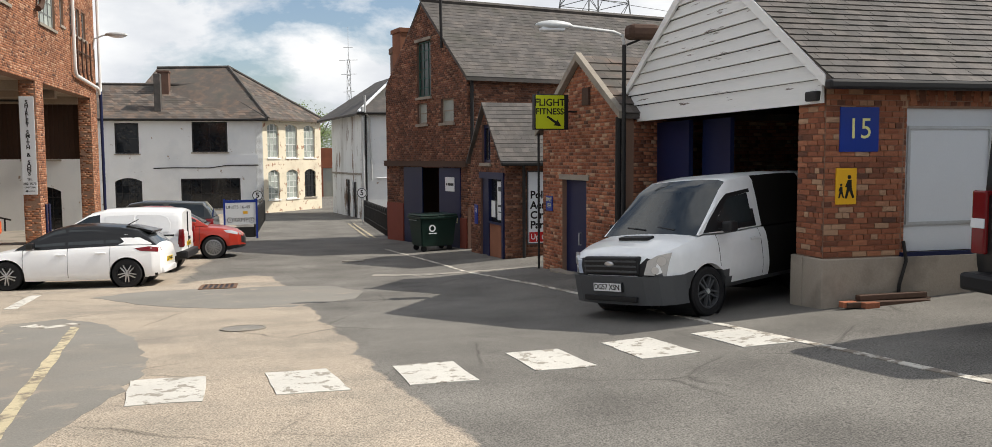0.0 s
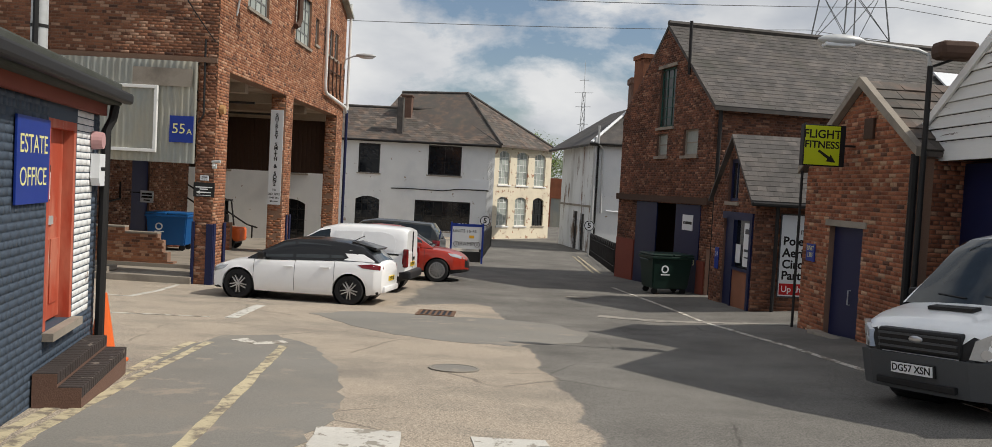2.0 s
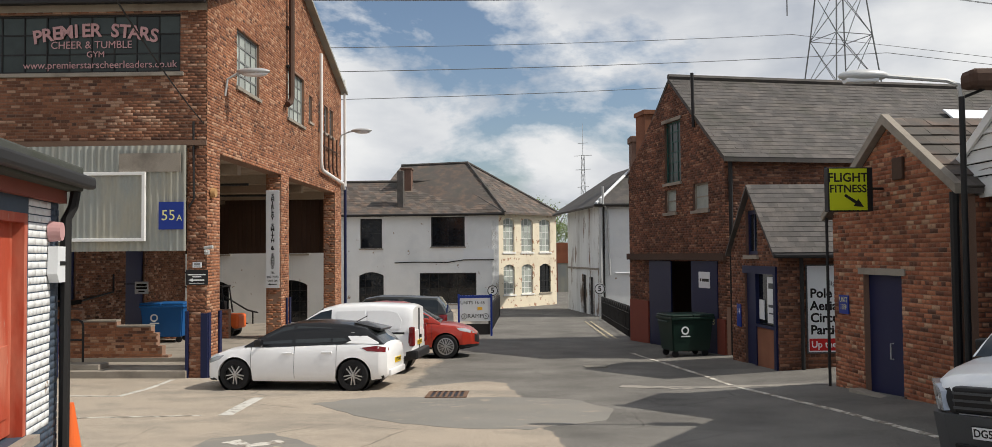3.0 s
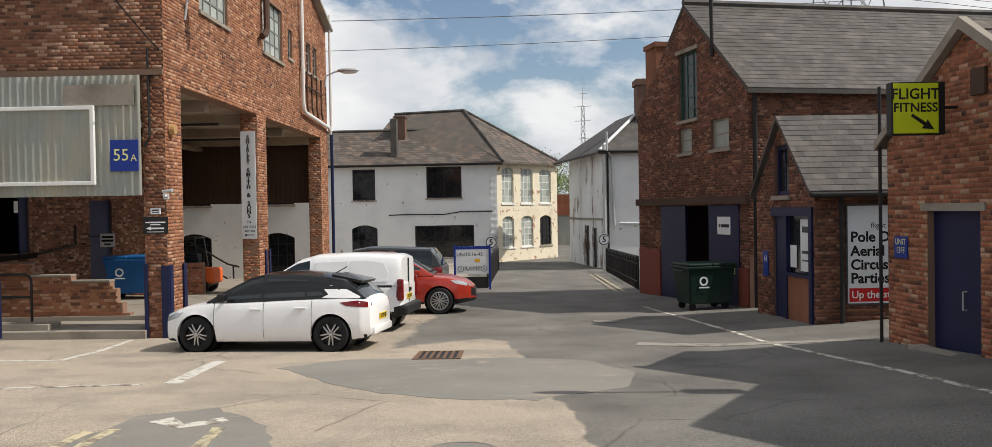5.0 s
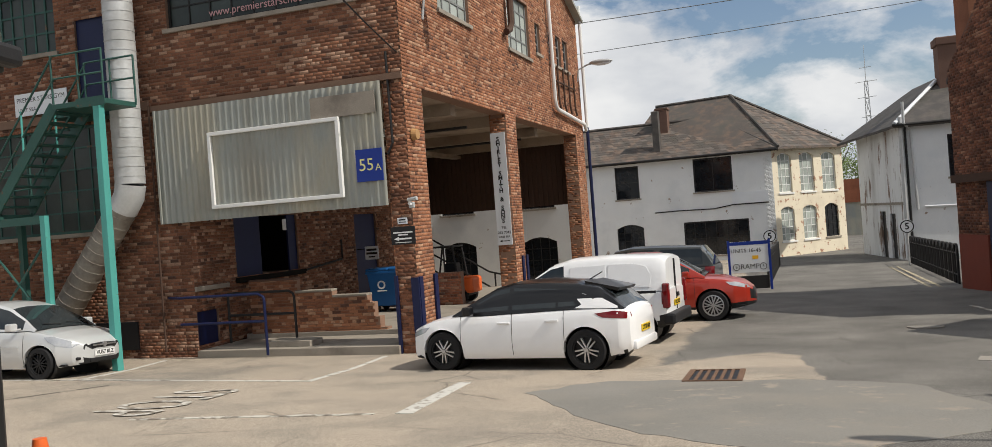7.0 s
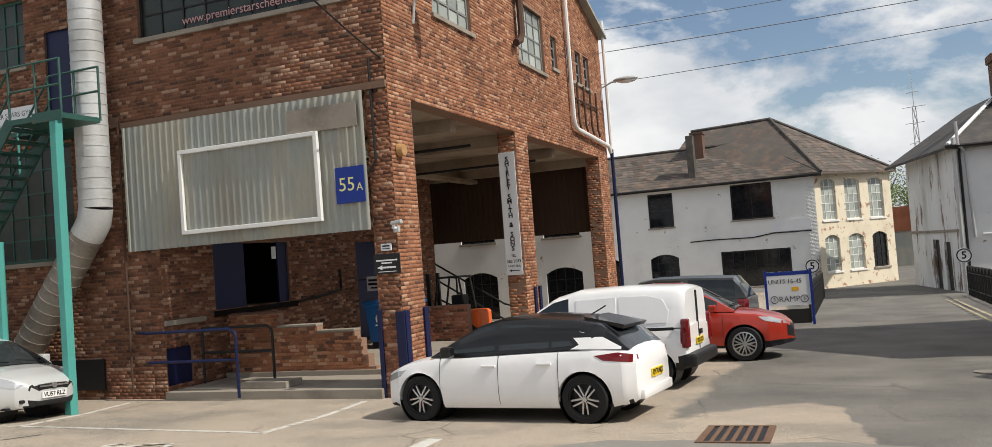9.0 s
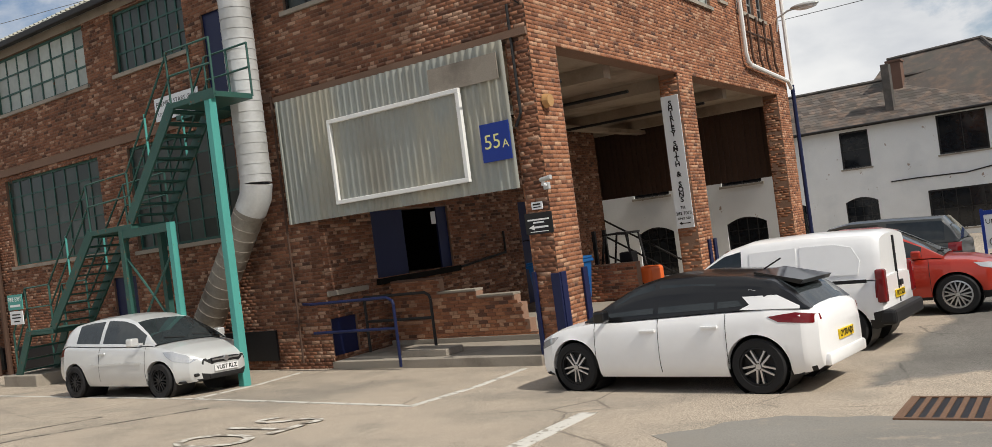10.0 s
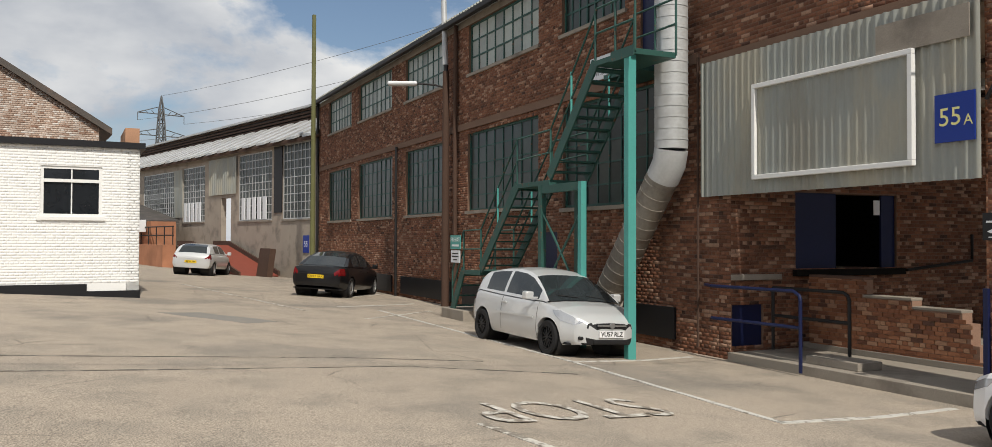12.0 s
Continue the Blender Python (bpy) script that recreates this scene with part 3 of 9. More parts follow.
def window(parent, u0, u1, z0, z1, cols, rows, y=0.1, frame_m=None, glass_m=None, bar=0.03, edge=0.05, name="window", label="", arch=0.0, sill=True):
    """A multi-pane window set in a hole: frame, glazing bars, each pane, sill."""
    frame_m, glass_m = frame_m or M_WHITE, glass_m or M_GLASS
    w = thing(name, Matrix.Translation((0, 0, 0)), "", "")
    w.parent = parent
    w.matrix_world = parent.matrix_world
    if label:
        w["label"] = label
    bm = B()
    box(bm, u0, y - 0.03, z0, u0 + edge, y + 0.04, z1)
    box(bm, u1 - edge, y - 0.03, z0, u1, y + 0.04, z1)
    box(bm, u0 + edge, y - 0.03, z0, u1 - edge, y + 0.04, z0 + edge)
    box(bm, u0 + edge, y - 0.03, z1 - edge, u1 - edge, y + 0.04, z1)
    for i in range(1, cols):
        x = u0 + (u1 - u0) * i / cols
        box(bm, x - bar / 2, y - 0.02, z0 + edge, x + bar / 2, y + 0.025, z1 - edge)
    for k in range(1, rows):
        z = z0 + (z1 - z0) * k / rows
        box(bm, u0 + edge, y - 0.018, z - bar / 2, u1 - edge, y + 0.023, z + bar / 2)
    part("window_frame", bm, frame_m, w)
    pw, ph = (u1 - u0) / cols, (z1 - z0) / rows
    bm = B()
    rng = random.Random(int(abs(u0 * 100) + z0 * 10))
    for i in range(cols):
        for k in range(rows):
            t = rng.uniform(-0.006, 0.006)
            t2 = rng.uniform(-0.004, 0.004)
            vs = [bm.verts.new(p) for p in ((u0 + i * pw, y + t, z0 + k * ph), (u0 + (i + 1) * pw, y - t, z0 + k * ph), (u0 + (i + 1) * pw, y - t + t2, z0 + (k + 1) * ph), (u0 + i * pw, y + t + t2, z0 + (k + 1) * ph))]
            bm.faces.new(vs)
    part("pane", bm, glass_m, w)
    if sill:
        part("window_sill", box(B(), u0 - 0.08, -0.06, z0 - 0.09, u1 + 0.08, y - 0.02, z0 - 0.005), M_CONC if frame_m is not M_WHITE else M_WHITE, w)
    return w


def sheet_wave(bm, u0, u1, z0, z1, y, period=0.15, amp=0.018):
    n = int((u1 - u0) / period * 8)
    top, bot = [], []
    for i in range(n + 1):
        u = u0 + (u1 - u0) * i / n
        yy = y + amp * math.sin(2 * math.pi * u / period)
        bot.append(bm.verts.new((u, yy, z0)))
        top.append(bm.verts.new((u, yy, z1)))
    for i in range(n):
        bm.faces.new((bot[i], bot[i + 1], top[i + 1], top[i]))
    return bm


# ---- ground ----
def ground_sheet():
    xs = sorted({*np.linspace(-40, 16, 113), -2500, -1200, -600, -300, -150, -90, -60, 30, 60, 150, 300, 600, 1200, 2500})
    ys = sorted({*np.linspace(-6, 62, 137), -2500, -900, -300, -100, -60, -30, -14, 80, 110, 160, 300, 700, 1400, 2500})
    vs = [(x, y, ground_z(x, y)) for y in ys for x in xs]
    w = len(xs)
    fs = [(j * w + i, j * w + i + 1, (j + 1) * w + i + 1, (j + 1) * w + i) for j in range(len(ys) - 1) for i in range(w - 1)]
    me = bpy.data.meshes.new("ground")
    me.from_pydata(vs, [], fs)
    for p in me.polygons:
        p.use_smooth = True
    me.materials.append(M_GROUND)
    return tagged(new("ground", me), "worn tan and grey yard surface with cracks and patches", "ground", kind="structure")


ground_sheet()

# ---- the long brick works building, unit 55A ----
F_FAC, F_SIDE = pose(-7.8, 21.8, 0, 0, 0, 2), pose(-7.8, 21.8, 0, 0, 0, 92)
EAVE = 7.25
LOW_WINS = [(-10.85, -7.2, 1.55, 3.9), (-16.35, -12.05, 1.65, 3.9), (-21.65, -17.95, 1.65, 3.85), (-27.3, -23.1, 1.65, 3.85), (-32.0, -28.4, 1.65, 3.85)]
UP_WINS = [(-10.9, -8.3, 5.6, 7.0), (-16.3, -12.05, 5.62, 7.05), (-21.7, -17.95, 5.6, 7.05), (-27.3, -23.2, 5.6, 7.05), (-32.0, -28.4, 5.6, 7.05)]
SIGN_WIN = (-5.3, -0.62, 5.65, 7.0)
UP_DOOR = (-7.75, -6.95, 4.15, 6.2)
LOW_DOOR = (-12.0, -11.1, -1.15, 1.0)
FAC_HOLES = LOW_WINS + UP_WINS + [SIGN_WIN, UP_DOOR, LOW_DOOR, (-5.40, -0.42, -2.0, 3.95)]
# the facade's shade is partly put into its darker brick and mortar
w_fac = solid("wall_facade", wall(B(), -33.8, 0.0, -1.7, EAVE, FAC_HOLES, 0.33), M_MORTAR_SHADE, F_FAC, "long orange-brown brick works wall with steel windows", "wall")
brick_face(w_fac, -33.8, 0.0, -1.6, EAVE, FAC_HOLES, seed=2, material=M_BRICK_SHADE)
# gable side with the covered loading bay under it
RIDGE_U, RIDGE_Z, BACK_U, BACK_Z = 7.6, 10.4, 14.9, 8.0


def gable_top(u):
    return EAVE + 0.1 + (RIDGE_Z - EAVE) * u / RIDGE_U if u < RIDGE_U else RIDGE_Z + (BACK_Z - RIDGE_Z) * (u - RIDGE_U) / (BACK_U - RIDGE_U)


SIDE_WINS = [(2.05, 3.95, 5.72, 7.2), (6.9, 8.9, 5.7, 7.3), (9.55, 10.05, 6.0, 6.9), (11.0, 11.6, 5.95, 6.95), (11.9, 12.5, 5.95, 6.95), (12.8, 13.4, 5.95, 6.95)]
PIERS = [(0.0, 0.85), (6.15, 7.0), (13.75, 14.9)]
SIDE_HOLES = SIDE_WINS + [(0.85, 6.15, -3, 3.87), (7.0, 13.75, -3, 3.87)]
bm = wall(B(), 0.0, BACK_U, -1.8, EAVE, SIDE_HOLES, 0.4)
extrude(bm, [(0, EAVE), (BACK_U, EAVE), (BACK_U, BACK_Z), (RIDGE_U, RIDGE_Z), (0, EAVE + 0.1)], 0.0, 0.4)
w_side = solid("wall_gable", bm, M_MORTAR, F_SIDE, "orange-brown brick gable wall over an open loading bay", "wall")
brick_face(w_side, 0.0, BACK_U, -1.7, 10.4, SIDE_HOLES, gable_top, seed=3)
# returns of the piers and the corner, seen from the yard
for pu0, pu1 in PIERS:
    f = F_SIDE @ Matrix.Translation((pu0, 0, 0)) @ pose(0, 0, 0, 0, 0, -90)
    pr = solid("wall_pier", wall(B(), -0.45, -0.01, -1.8, 3.9, (), 0.3, 0.004), M_MORTAR, f, "brick pier of the loading bay", "wall")
    brick_face(pr, -0.45, -0.01, -1.7, 3.9, (), seed=7, y=0.004)
# inside of the bay: soffit, beams, back sheeting, inner walls
bm = box(B(), 0.4, 0.42, 3.9, 14.6, 12.0, 4.2)
for u in (3.4, 6.5, 10.2, 13.6):
    box(bm, u, 0.42, 3.62, u + 0.3, 12.0, 3.9)
for y in (4.5, 9.0):
    box(bm, 0.4, y, 3.5, 14.6, y + 0.3, 3.62)
solid("ceiling", bm, M_CONCD, F_SIDE, "stained concrete ceiling of the loading bay with beams", "ceiling")
bm = B()
for i in range(64):
    y = 0.4 + i * 0.18
    extrude(bm, [(14.4, 1.55), (14.44, 1.55), (14.44, 3.9), (14.4, 3.9)], y, y + 0.1)
    extrude(bm, [(14.44, 1.55), (14.47, 1.55), (14.47, 3.9), (14.44, 3.9)], y + 0.09, y + 0.19)
solid("wall_back_sheeting", bm, M_RUSTDARK, F_SIDE, "rusty brown corrugated sheeting above the bay's far opening", "wall")
F_IN = pose(-12.9, 21.63, 0, 0, 0, 92)          # u runs into the bay
IN_HOLES = [(1.48, 4.08, 0.3, 1.68), (7.1, 8.45, -1.0, 1.65), (0.02, 0.72, -1.04, -0.3)]
# the inner wall takes the shade-darkened brick too
w_in = solid("wall_inner", wall(B(), 0.0, 11.9, -1.8, 4.0, IN_HOLES, 0.3), M_MORTAR_SHADE, F_IN, "brown brick inner wall of the loading bay with a raised door", "wall")
brick_face(w_in, 0.0, 11.9, -1.7, 3.9, IN_HOLES, seed=8, material=M_BRICK_SHADE, y=0.0)
brick_face(w_fac, -5.40, -5.1, -1.6, 3.95, (), seed=23, material=M_BRICK_SHADE)
solid("floor_bay", box(B(), -5.05, 1.6, -1.7, -0.5, 12.0, -1.0, bevel=0.01), M_CONC, F_FAC, "worn concrete floor of the loading bay", "floor")
solid("ceiling_dock", box(B(), -5.4, 0.34, 3.97, -0.3, 3.9, 4.1), M_CONCD, F_FAC, "concrete lintel slab over the loading dock", "ceiling")
# roof of the works
rf = thing("roof", F_FAC, "pale corrugated sheet roof of the works building", "roof", kind="structure")
roof_slab("roof_sheet", ((-33.8, -0.25, EAVE + 0.1), (0.25, -0.25, EAVE + 0.1), (0.25, RIDGE_U, RIDGE_Z + 0.1), (-33.8, RIDGE_U, RIDGE_Z + 0.1)), 0.1, M_CLAD, rf)
roof_slab("roof_sheet", ((0.25, BACK_U + 0.2, BACK_Z), (-33.8, BACK_U + 0.2, BACK_Z), (-33.8, RIDGE_U, RIDGE_Z + 0.1), (0.25, RIDGE_U, RIDGE_Z + 0.1)), 0.1, M_CLAD, rf)
bm = B()
for i in range(170):
    u = -33.8 + i * 0.2
    extrude(bm, [(u, 0), (u + 0.1, 0), (u + 0.05, 0.05)], 0, 8.35)
cr = part("corrugation", bm, M_CLAD, rf)
cr.matrix_basis = Matrix.Translation((0, -0.27, EAVE + 0.11)) @ pose(0, 0, 0, math.degrees(math.atan2(RIDGE_Z - EAVE, RIDGE_U + 0.25)), 0, 0)
part("gutter", box(B(), -33.8, -0.36, EAVE - 0.1, 0.05, -0.2, EAVE + 0.06, bevel=0.03), M_IRON, rf)
part("verge_board", extrude(B(), [(-0.3, EAVE + 0.0), (RIDGE_U, RIDGE_Z + 0.02), (RIDGE_U, RIDGE_Z + 0.26), (-0.3, EAVE + 0.24)], -0.24, -0.02), M_CONC, rf).matrix_basis = pose(0, 0, 0, 0, 0, 90)
part("eaves_board", box(B(), -33.8, -0.02, EAVE - 0.2, 0.0, -0.012, EAVE), M_CONC, rf)
# lintel band, sills and plinth of the facade
bm = box(B(), -33.8, -0.05, 4.02, -5.9, -0.012, 4.2)
box(bm, -5.9, -0.07, 3.96, 0.0, -0.012, 4.08)
solid("trim", bm, M_MORTAR_SHADE, F_FAC, "projecting brick band along the wall", "wall trim")
bm = B()
for a in (-33.0, -27.6, -22.0, -16.6, -11.2):
    box(bm, a, -0.06, -1.05, a + 4.6, -0.012, -0.45)
solid("trim_plinth", bm, M_DARK, F_FAC, "dark boarded vents low on the brick wall", "vent")
for h in LOW_WINS:
    window(w_fac, *h, 8, 5, frame_m=M_GREEN, glass_m=M_GLASSG, bar=0.035, edge=0.06, label="green steel factory window with grimy panes", name="window_low")
for h in UP_WINS:
    window(w_fac, *h, 8, 3, frame_m=M_GREEN, glass_m=M_GLASSP if h[0] < -11 else M_GLASSG, bar=0.045, edge=0.06, label="steel factory window with clouded panes", name="window_up")
window(w_fac, *SIGN_WIN, 9, 3, frame_m=M_IRON, glass_m=M_GLASSG, bar=0.03, label="steel window with lettering across its panes", name="window_sign")
for i, h in enumerate(SIDE_WINS):
    window(w_side, *h, 4 if i < 2 else 2, 4 if i < 2 else 3, frame_m=M_PYLON_GREY, glass_m=M_GLASS if i > 1 else M_GLASSP, bar=0.045, label="grey barred steel gable window", name="window_gable")

# ---- the white house with hipped roofs ----
HY = 56.0
H_BASE = -1.95
F_HOUSE = pose(-3.1, HY, 0, 0, 0, 0)
HW = [(-12.6, -11.3, 1.86, 3.71), (-8.66, -7.29, 1.86, 3.71), (-4.21, -2.11, 1.93, 3.79), (-4.94, -1.41, -1.6, 0.3)]
HARCH = [(-8.75, -7.2, -1.5, 0.38), (-11.9, -10.5, -1.5, 0.38)]
bm = wall(B(), -24.0, 0.0, H_BASE - 0.4, 4.0, HW + HARCH, 0.35)
w_h = solid("wall_house", bm, M_WHITEBRICK, F_HOUSE, "white painted brick house wall with patches of flaking paint", "house wall")


def arched_window(parent, u0, u1, z0, z1, cols, rows, frame_m, glass_m, wall_m, y=0.12, rise=0.22, label=""):
    """An opening with a low arched head: spandrels fill the corners of the square hole."""
    n = 10
    c = (u0 + u1) / 2
    h = (u1 - u0) / 2
    bm = B()
    arc = [(c + h * (2 * i / n - 1), z1 - rise * ((2 * i / n - 1) ** 2)) for i in range(n + 1)]
    for a, b in zip(arc, arc[1:]):
        extrude(bm, [a, b, (b[0], z1), (a[0], z1)], 0.0, 0.3)
    part("arch", bm, wall_m, parent)
    return window(parent, u0, u1, z0, z1, cols, rows, y=y, frame_m=frame_m, glass_m=glass_m, label=label, name="window")


window(w_h, *HW[0], 1, 2, frame_m=M_IRON, label="dark sash window", edge=0.08)
window(w_h, *HW[1], 1, 2, frame_m=M_IRON, label="dark sash window", edge=0.08)
window(w_h, *HW[2], 2, 1, frame_m=M_IRON, label="dark boarded wide window", edge=0.08)
window(w_h, *HW[3], 6, 2, frame_m=M_IRON, label="dark wide barred window", edge=0.08)
for h in HARCH:
    arched_window(w_h, *h, 4, 4, M_IRON, M_GLASS, M_WHITEBRICK, label="dark arched barred window")
# cream wing, turned towards the lane
CW = math.hypot(3.6, 4.8)
F_CREAM = pose(-3.1, HY, 0, 0, 0, math.degrees(math.atan2(4.8, 3.6)))
cw_u = [(0.45, 1.55), (2.25, 3.45), (4.15, 5.35)]
c_holes = [(a, b, 1.55, 3.72) for a, b in cw_u] + [(a, b, -1.1, 0.78) for a, b in cw_u]
w_c = solid("wall_cream", wall(B(), 0.0, CW, H_BASE - 0.4, 4.05, c_holes, 0.35), M_CREAM, F_CREAM, "sunlit cream painted brick wall with worn base", "house wall")
for k, h in enumerate(c_holes):
    arched_window(w_c, *h, 3, 5, M_WHITE if k < 5 else M_IRON, M_GLASSP if k < 5 else M_GLASS, M_CREAM, label="white arched sash window", rise=0.2)
hr = thing("roof_house", F_HOUSE, "hipped slate roofs of the white house", "roof", kind="structure")
# hipped front range: eave at 4.0, ridge at 6.2
e0, e1 = (-24.0, -0.3, 3.95), (0.35, -0.3, 3.95)
r0, r1 = (-24.0, 3.2, 6.25), (-3.4, 3.2, 6.25)
roof_slab("roof_deck", (e0, e1, r1, r0), 0.12, M_TILE, hr)
slate_roof("slates", e0, e1, r0, r1, M_TILE, hr, 0.3, 0.35, 4)
roof_slab("roof_deck", (e1, (0.35, 6.7, 3.95), r1), 0.12, M_TILE, hr)
# taller hipped range behind, its hip over the cream wall
P_A, P_B, P_C, P_D = (0.4, -0.35, 4.0), (3.95, 4.75, 4.05), (-0.2, 12.0, 4.0), (-9.5, 8.0, 4.0)
TOP, TOP2 = (-2.35, 4.6, 7.6), (-7.0, 5.6, 7.55)
for a, b, c, d in ((P_A, P_B, TOP, TOP), (P_B, P_C, TOP, TOP), ((-8.5, 0.6, 4.2), P_A, TOP2, TOP), (P_C, P_D, TOP, TOP2)):
    roof_slab("roof_deck", (a, b, d, c) if c != d else (a, b, c), 0.1, M_TILE, hr)
    if c == d or a == (-8.5, 0.6, 4.2):
        slate_roof("slates", a, b, c, d, M_TILE, hr, 0.3, 0.35, 5)
tube_hip = B()
for a, b in ((P_A, TOP), (P_B, TOP), (TOP, TOP2), (e1, r1), (r0, r1)):
    tube(tube_hip, [Vector(a) + Vector((0, 0, 0.04)), Vector(b) + Vector((0, 0, 0.06))], 0.09, 6)
part("ridge_tiles", tube_hip, M_SLATE, hr)
part("flue_cladding", box(B(), -6.40, 0.4, 4.2, -6.02, 0.95, 6.75, bevel=0.02), M_SLATE, hr, "lead-clad flue")
ch = box(B(), -6.45, 2.2, 5.5, -5.8, 3.0, 7.0)
box(ch, -6.50, 2.15, 7.0, -5.75, 3.05, 7.1)
part("chimney", ch, M_MORTAR_D, hr, "squat dark brick chimney")
part("fascia", box(B(), -24.0, -0.34, 3.84, 0.3, -0.27, 3.96), M_IRON, hr)
# white wing seen through the loading bay
F_WING = pose(-10.0, 41.0, 0, 0, 0, 0)
wing_h = [(-2.4 - 3.6 * i, -0.9 - 3.6 * i, -1.55, 0.35) for i in range(7)]
wing_u = [(-2.4 - 3.6 * i, -0.9 - 3.6 * i, 1.55, 2.9) for i in range(7)]
w_w = solid("wall_wing", wall(B(), -28.0, 0.0, -2.2, 4.2, wing_h + wing_u, 0.35), M_WHITEBRICK, F_WING, "white painted brick wing behind the loading bay", "house wall")
for h in wing_h:
    arched_window(w_w, *h, 4, 4, M_IRON, M_GLASS, M_WHITEBRICK, label="dark arched barred window")
for h in wing_u:
    window(w_w, *h, 2, 2, frame_m=M_IRON, label="dark sash window")

# ---- the far white building by the fence ----
F_FW1 = pose(1.15, 55.5, 0, 0, 0, math.degrees(math.atan2(-7.6, 1.55)))
fw_len = math.hypot(7.6, 1.55)
fw_doors = [(3.55, 4.45, -1.95, 0.25), (5.1, 6.0, -1.95, 0.15)]
w_f1 = solid("wall_far_white", wall(B(), 0, fw_len, -2.3, 4.0, fw_doors, 0.3), M_FLAKING, F_FW1, "white rendered wall with dark streaks and peeling paint", "wall")
for d in fw_doors:
    solid("door_far", box(B(), d[0], 0.1, d[2], d[1], 0.16, d[3]), M_DARK, F_FW1, "narrow dark doorway in the white wall", "door")
F_FW2 = pose(2.7, 47.9, 0, 0, 0, 4)
w_f2 = solid("wall_far_white_end", wall(B(), 0, 9.0, -2.3, 4.1, [(1.75, 2.6, 1.6, 3.4)], 0.3), M_WHITEBRICK, F_FW2, "white painted brick end wall", "wall")
window(w_f2, 1.75, 2.6, 1.6, 3.4, 2, 2, frame_m=M_IRON, label="dark upstairs window")
fr = thing("roof_far_white", F_FW2, "slate roof of the far white building", "roof", kind="structure")
roof_slab("roof_deck", ((-0.35, -0.3, 3.95), (9.0, -0.3, 3.95), (9.0, 4.0, 7.0), (2.6, 4.0, 6.4)), 0.12, M_SLATE, fr)
slate_roof("slates", (-0.35, -0.3, 3.95), (9.0, -0.3, 3.95), (2.6, 4.0, 6.4), (9.0, 4.0, 7.0), M_SLATE, fr, 0.25, 0.3, 6)
roof_slab("roof_deck", ((-0.35, -0.3, 3.95), (2.6, 4.0, 6.4), (2.0, 9.0, 6.4), (-1.9, 8.2, 3.85)), 0.12, M_SLATE, fr)
part("hip_flashing", tube(B(), [(-0.3, -0.32, 4.02), (2.55, 3.9, 6.47)], 0.08, 6), M_SIGNW, fr, "white painted hip flashing")
part("gutter", tube(B(), [(-0.4, -0.38, 3.95), (9.0, -0.38, 3.95)], 0.06, 6), M_IRON, fr)
chw = part("chimney", box(B(), 2.1, 2.5, 4.6, 3.1, 3.5, 7.55), M_MORTAR_D, fr, "sooty red brick chimney stack")
part("chimney_cap", box(B(), 2.02, 2.42, 7.55, 3.18, 3.58, 7.9, bevel=0.04), M_MORTAR_D, chw)
dpw = thing("downpipe", F_FW2, "black and grey downpipes on a white corner", "pipe")
part("pipe", tube(B(), [(0.12, -0.34, 4.0), (0.12, -0.12, 3.7), (0.12, -0.1, -2.2)], 0.05, 8), M_IRON, dpw)
part("vent_pipe", tube(B(), [(0.05, -0.42, 4.9), (0.05, -0.42, 4.0), (0.34, -0.1, 3.7), (0.42, -0.1, 0.3)], 0.06, 8), M_GALV, dpw)
solid("waste_ledge", tube(B(), [(0.7, -0.08, 0.42), (3.2, -0.08, 0.36)], 0.05, 6), M_SIGNW, F_FW2, "white pipe run along a painted brick wall", "pipe", kind="")
solid("band_far", box(B(), 0.0, -0.05, 0.55, fw_len, -0.004, 0.66), M_CONC, F_FW1, "dirty string course across the white wall", "trim")

# ---- the tall dark brick gable, unit 13 ----
F_GB = pose(4.6, 26.0, 0, 0, 0, 107 - 180)      # u runs towards the camera: the corner is u = 0
GB_W = 6.6
gb_top = lambda u: 4.15 + 2.55 * (1 - abs(u + GB_W / 2) / (GB_W / 2))
gb_holes = [(-4.95, -0.45, -2.0, 1.2), (-3.7, -2.6, 3.56, 5.4), (-3.72, -2.95, 2.66, 3.36), (-1.85, -0.92, 2.64, 3.4)]
bm = wall(B(), -GB_W, 0.0, -1.9, 4.15, gb_holes, 0.35)
extrude(bm, [(-GB_W, 4.15), (-3.7, 4.15), (-3.7, gb_top(-3.7))], 0.0, 0.35)
extrude(bm, [(-2.6, 4.15), (0, 4.15), (-2.6, gb_top(-2.6))], 0.0, 0.35)
extrude(bm, [(-3.7, 5.4), (-2.6, 5.4), (-2.6, gb_top(-2.6)), (-3.3, 6.7), (-3.7, gb_top(-3.7))], 0.0, 0.35)
w_gb = solid("wall_gable_13", bm, M_MORTAR_D, F_GB, "sooty brown brick gable wall with a loading hatch", "wall")
# the hatch goes up into the gable, so its lower part is cut from the square wall too
brick_face(w_gb, -GB_W, 0.0, -1.8, 6.7, gb_holes, gb_top, M_BRICK_D, seed=11)
window(w_gb, *gb_holes[1], 3, 6, frame_m=M_GREEN, glass_m=M_GLASSG, label="tall weathered green loading-hatch window")
window(w_gb, *gb_holes[2], 1, 2, frame_m=M_CONC, glass_m=M_GLASSP, label="small pale boarded window")
window(w_gb, *gb_holes[3], 1, 2, frame_m=M_CONC, glass_m=M_GLASSP, label="small pale boarded window")
F_GBS = pose(4.6, 26.0, 0, 0, 0, 15)
w_gbs = solid("wall_side_13", wall(B(), 0.0, 17.0, -1.9, 4.15, (), 0.35), M_MORTAR_D, F_GBS, "sooty brown brick side wall", "wall")
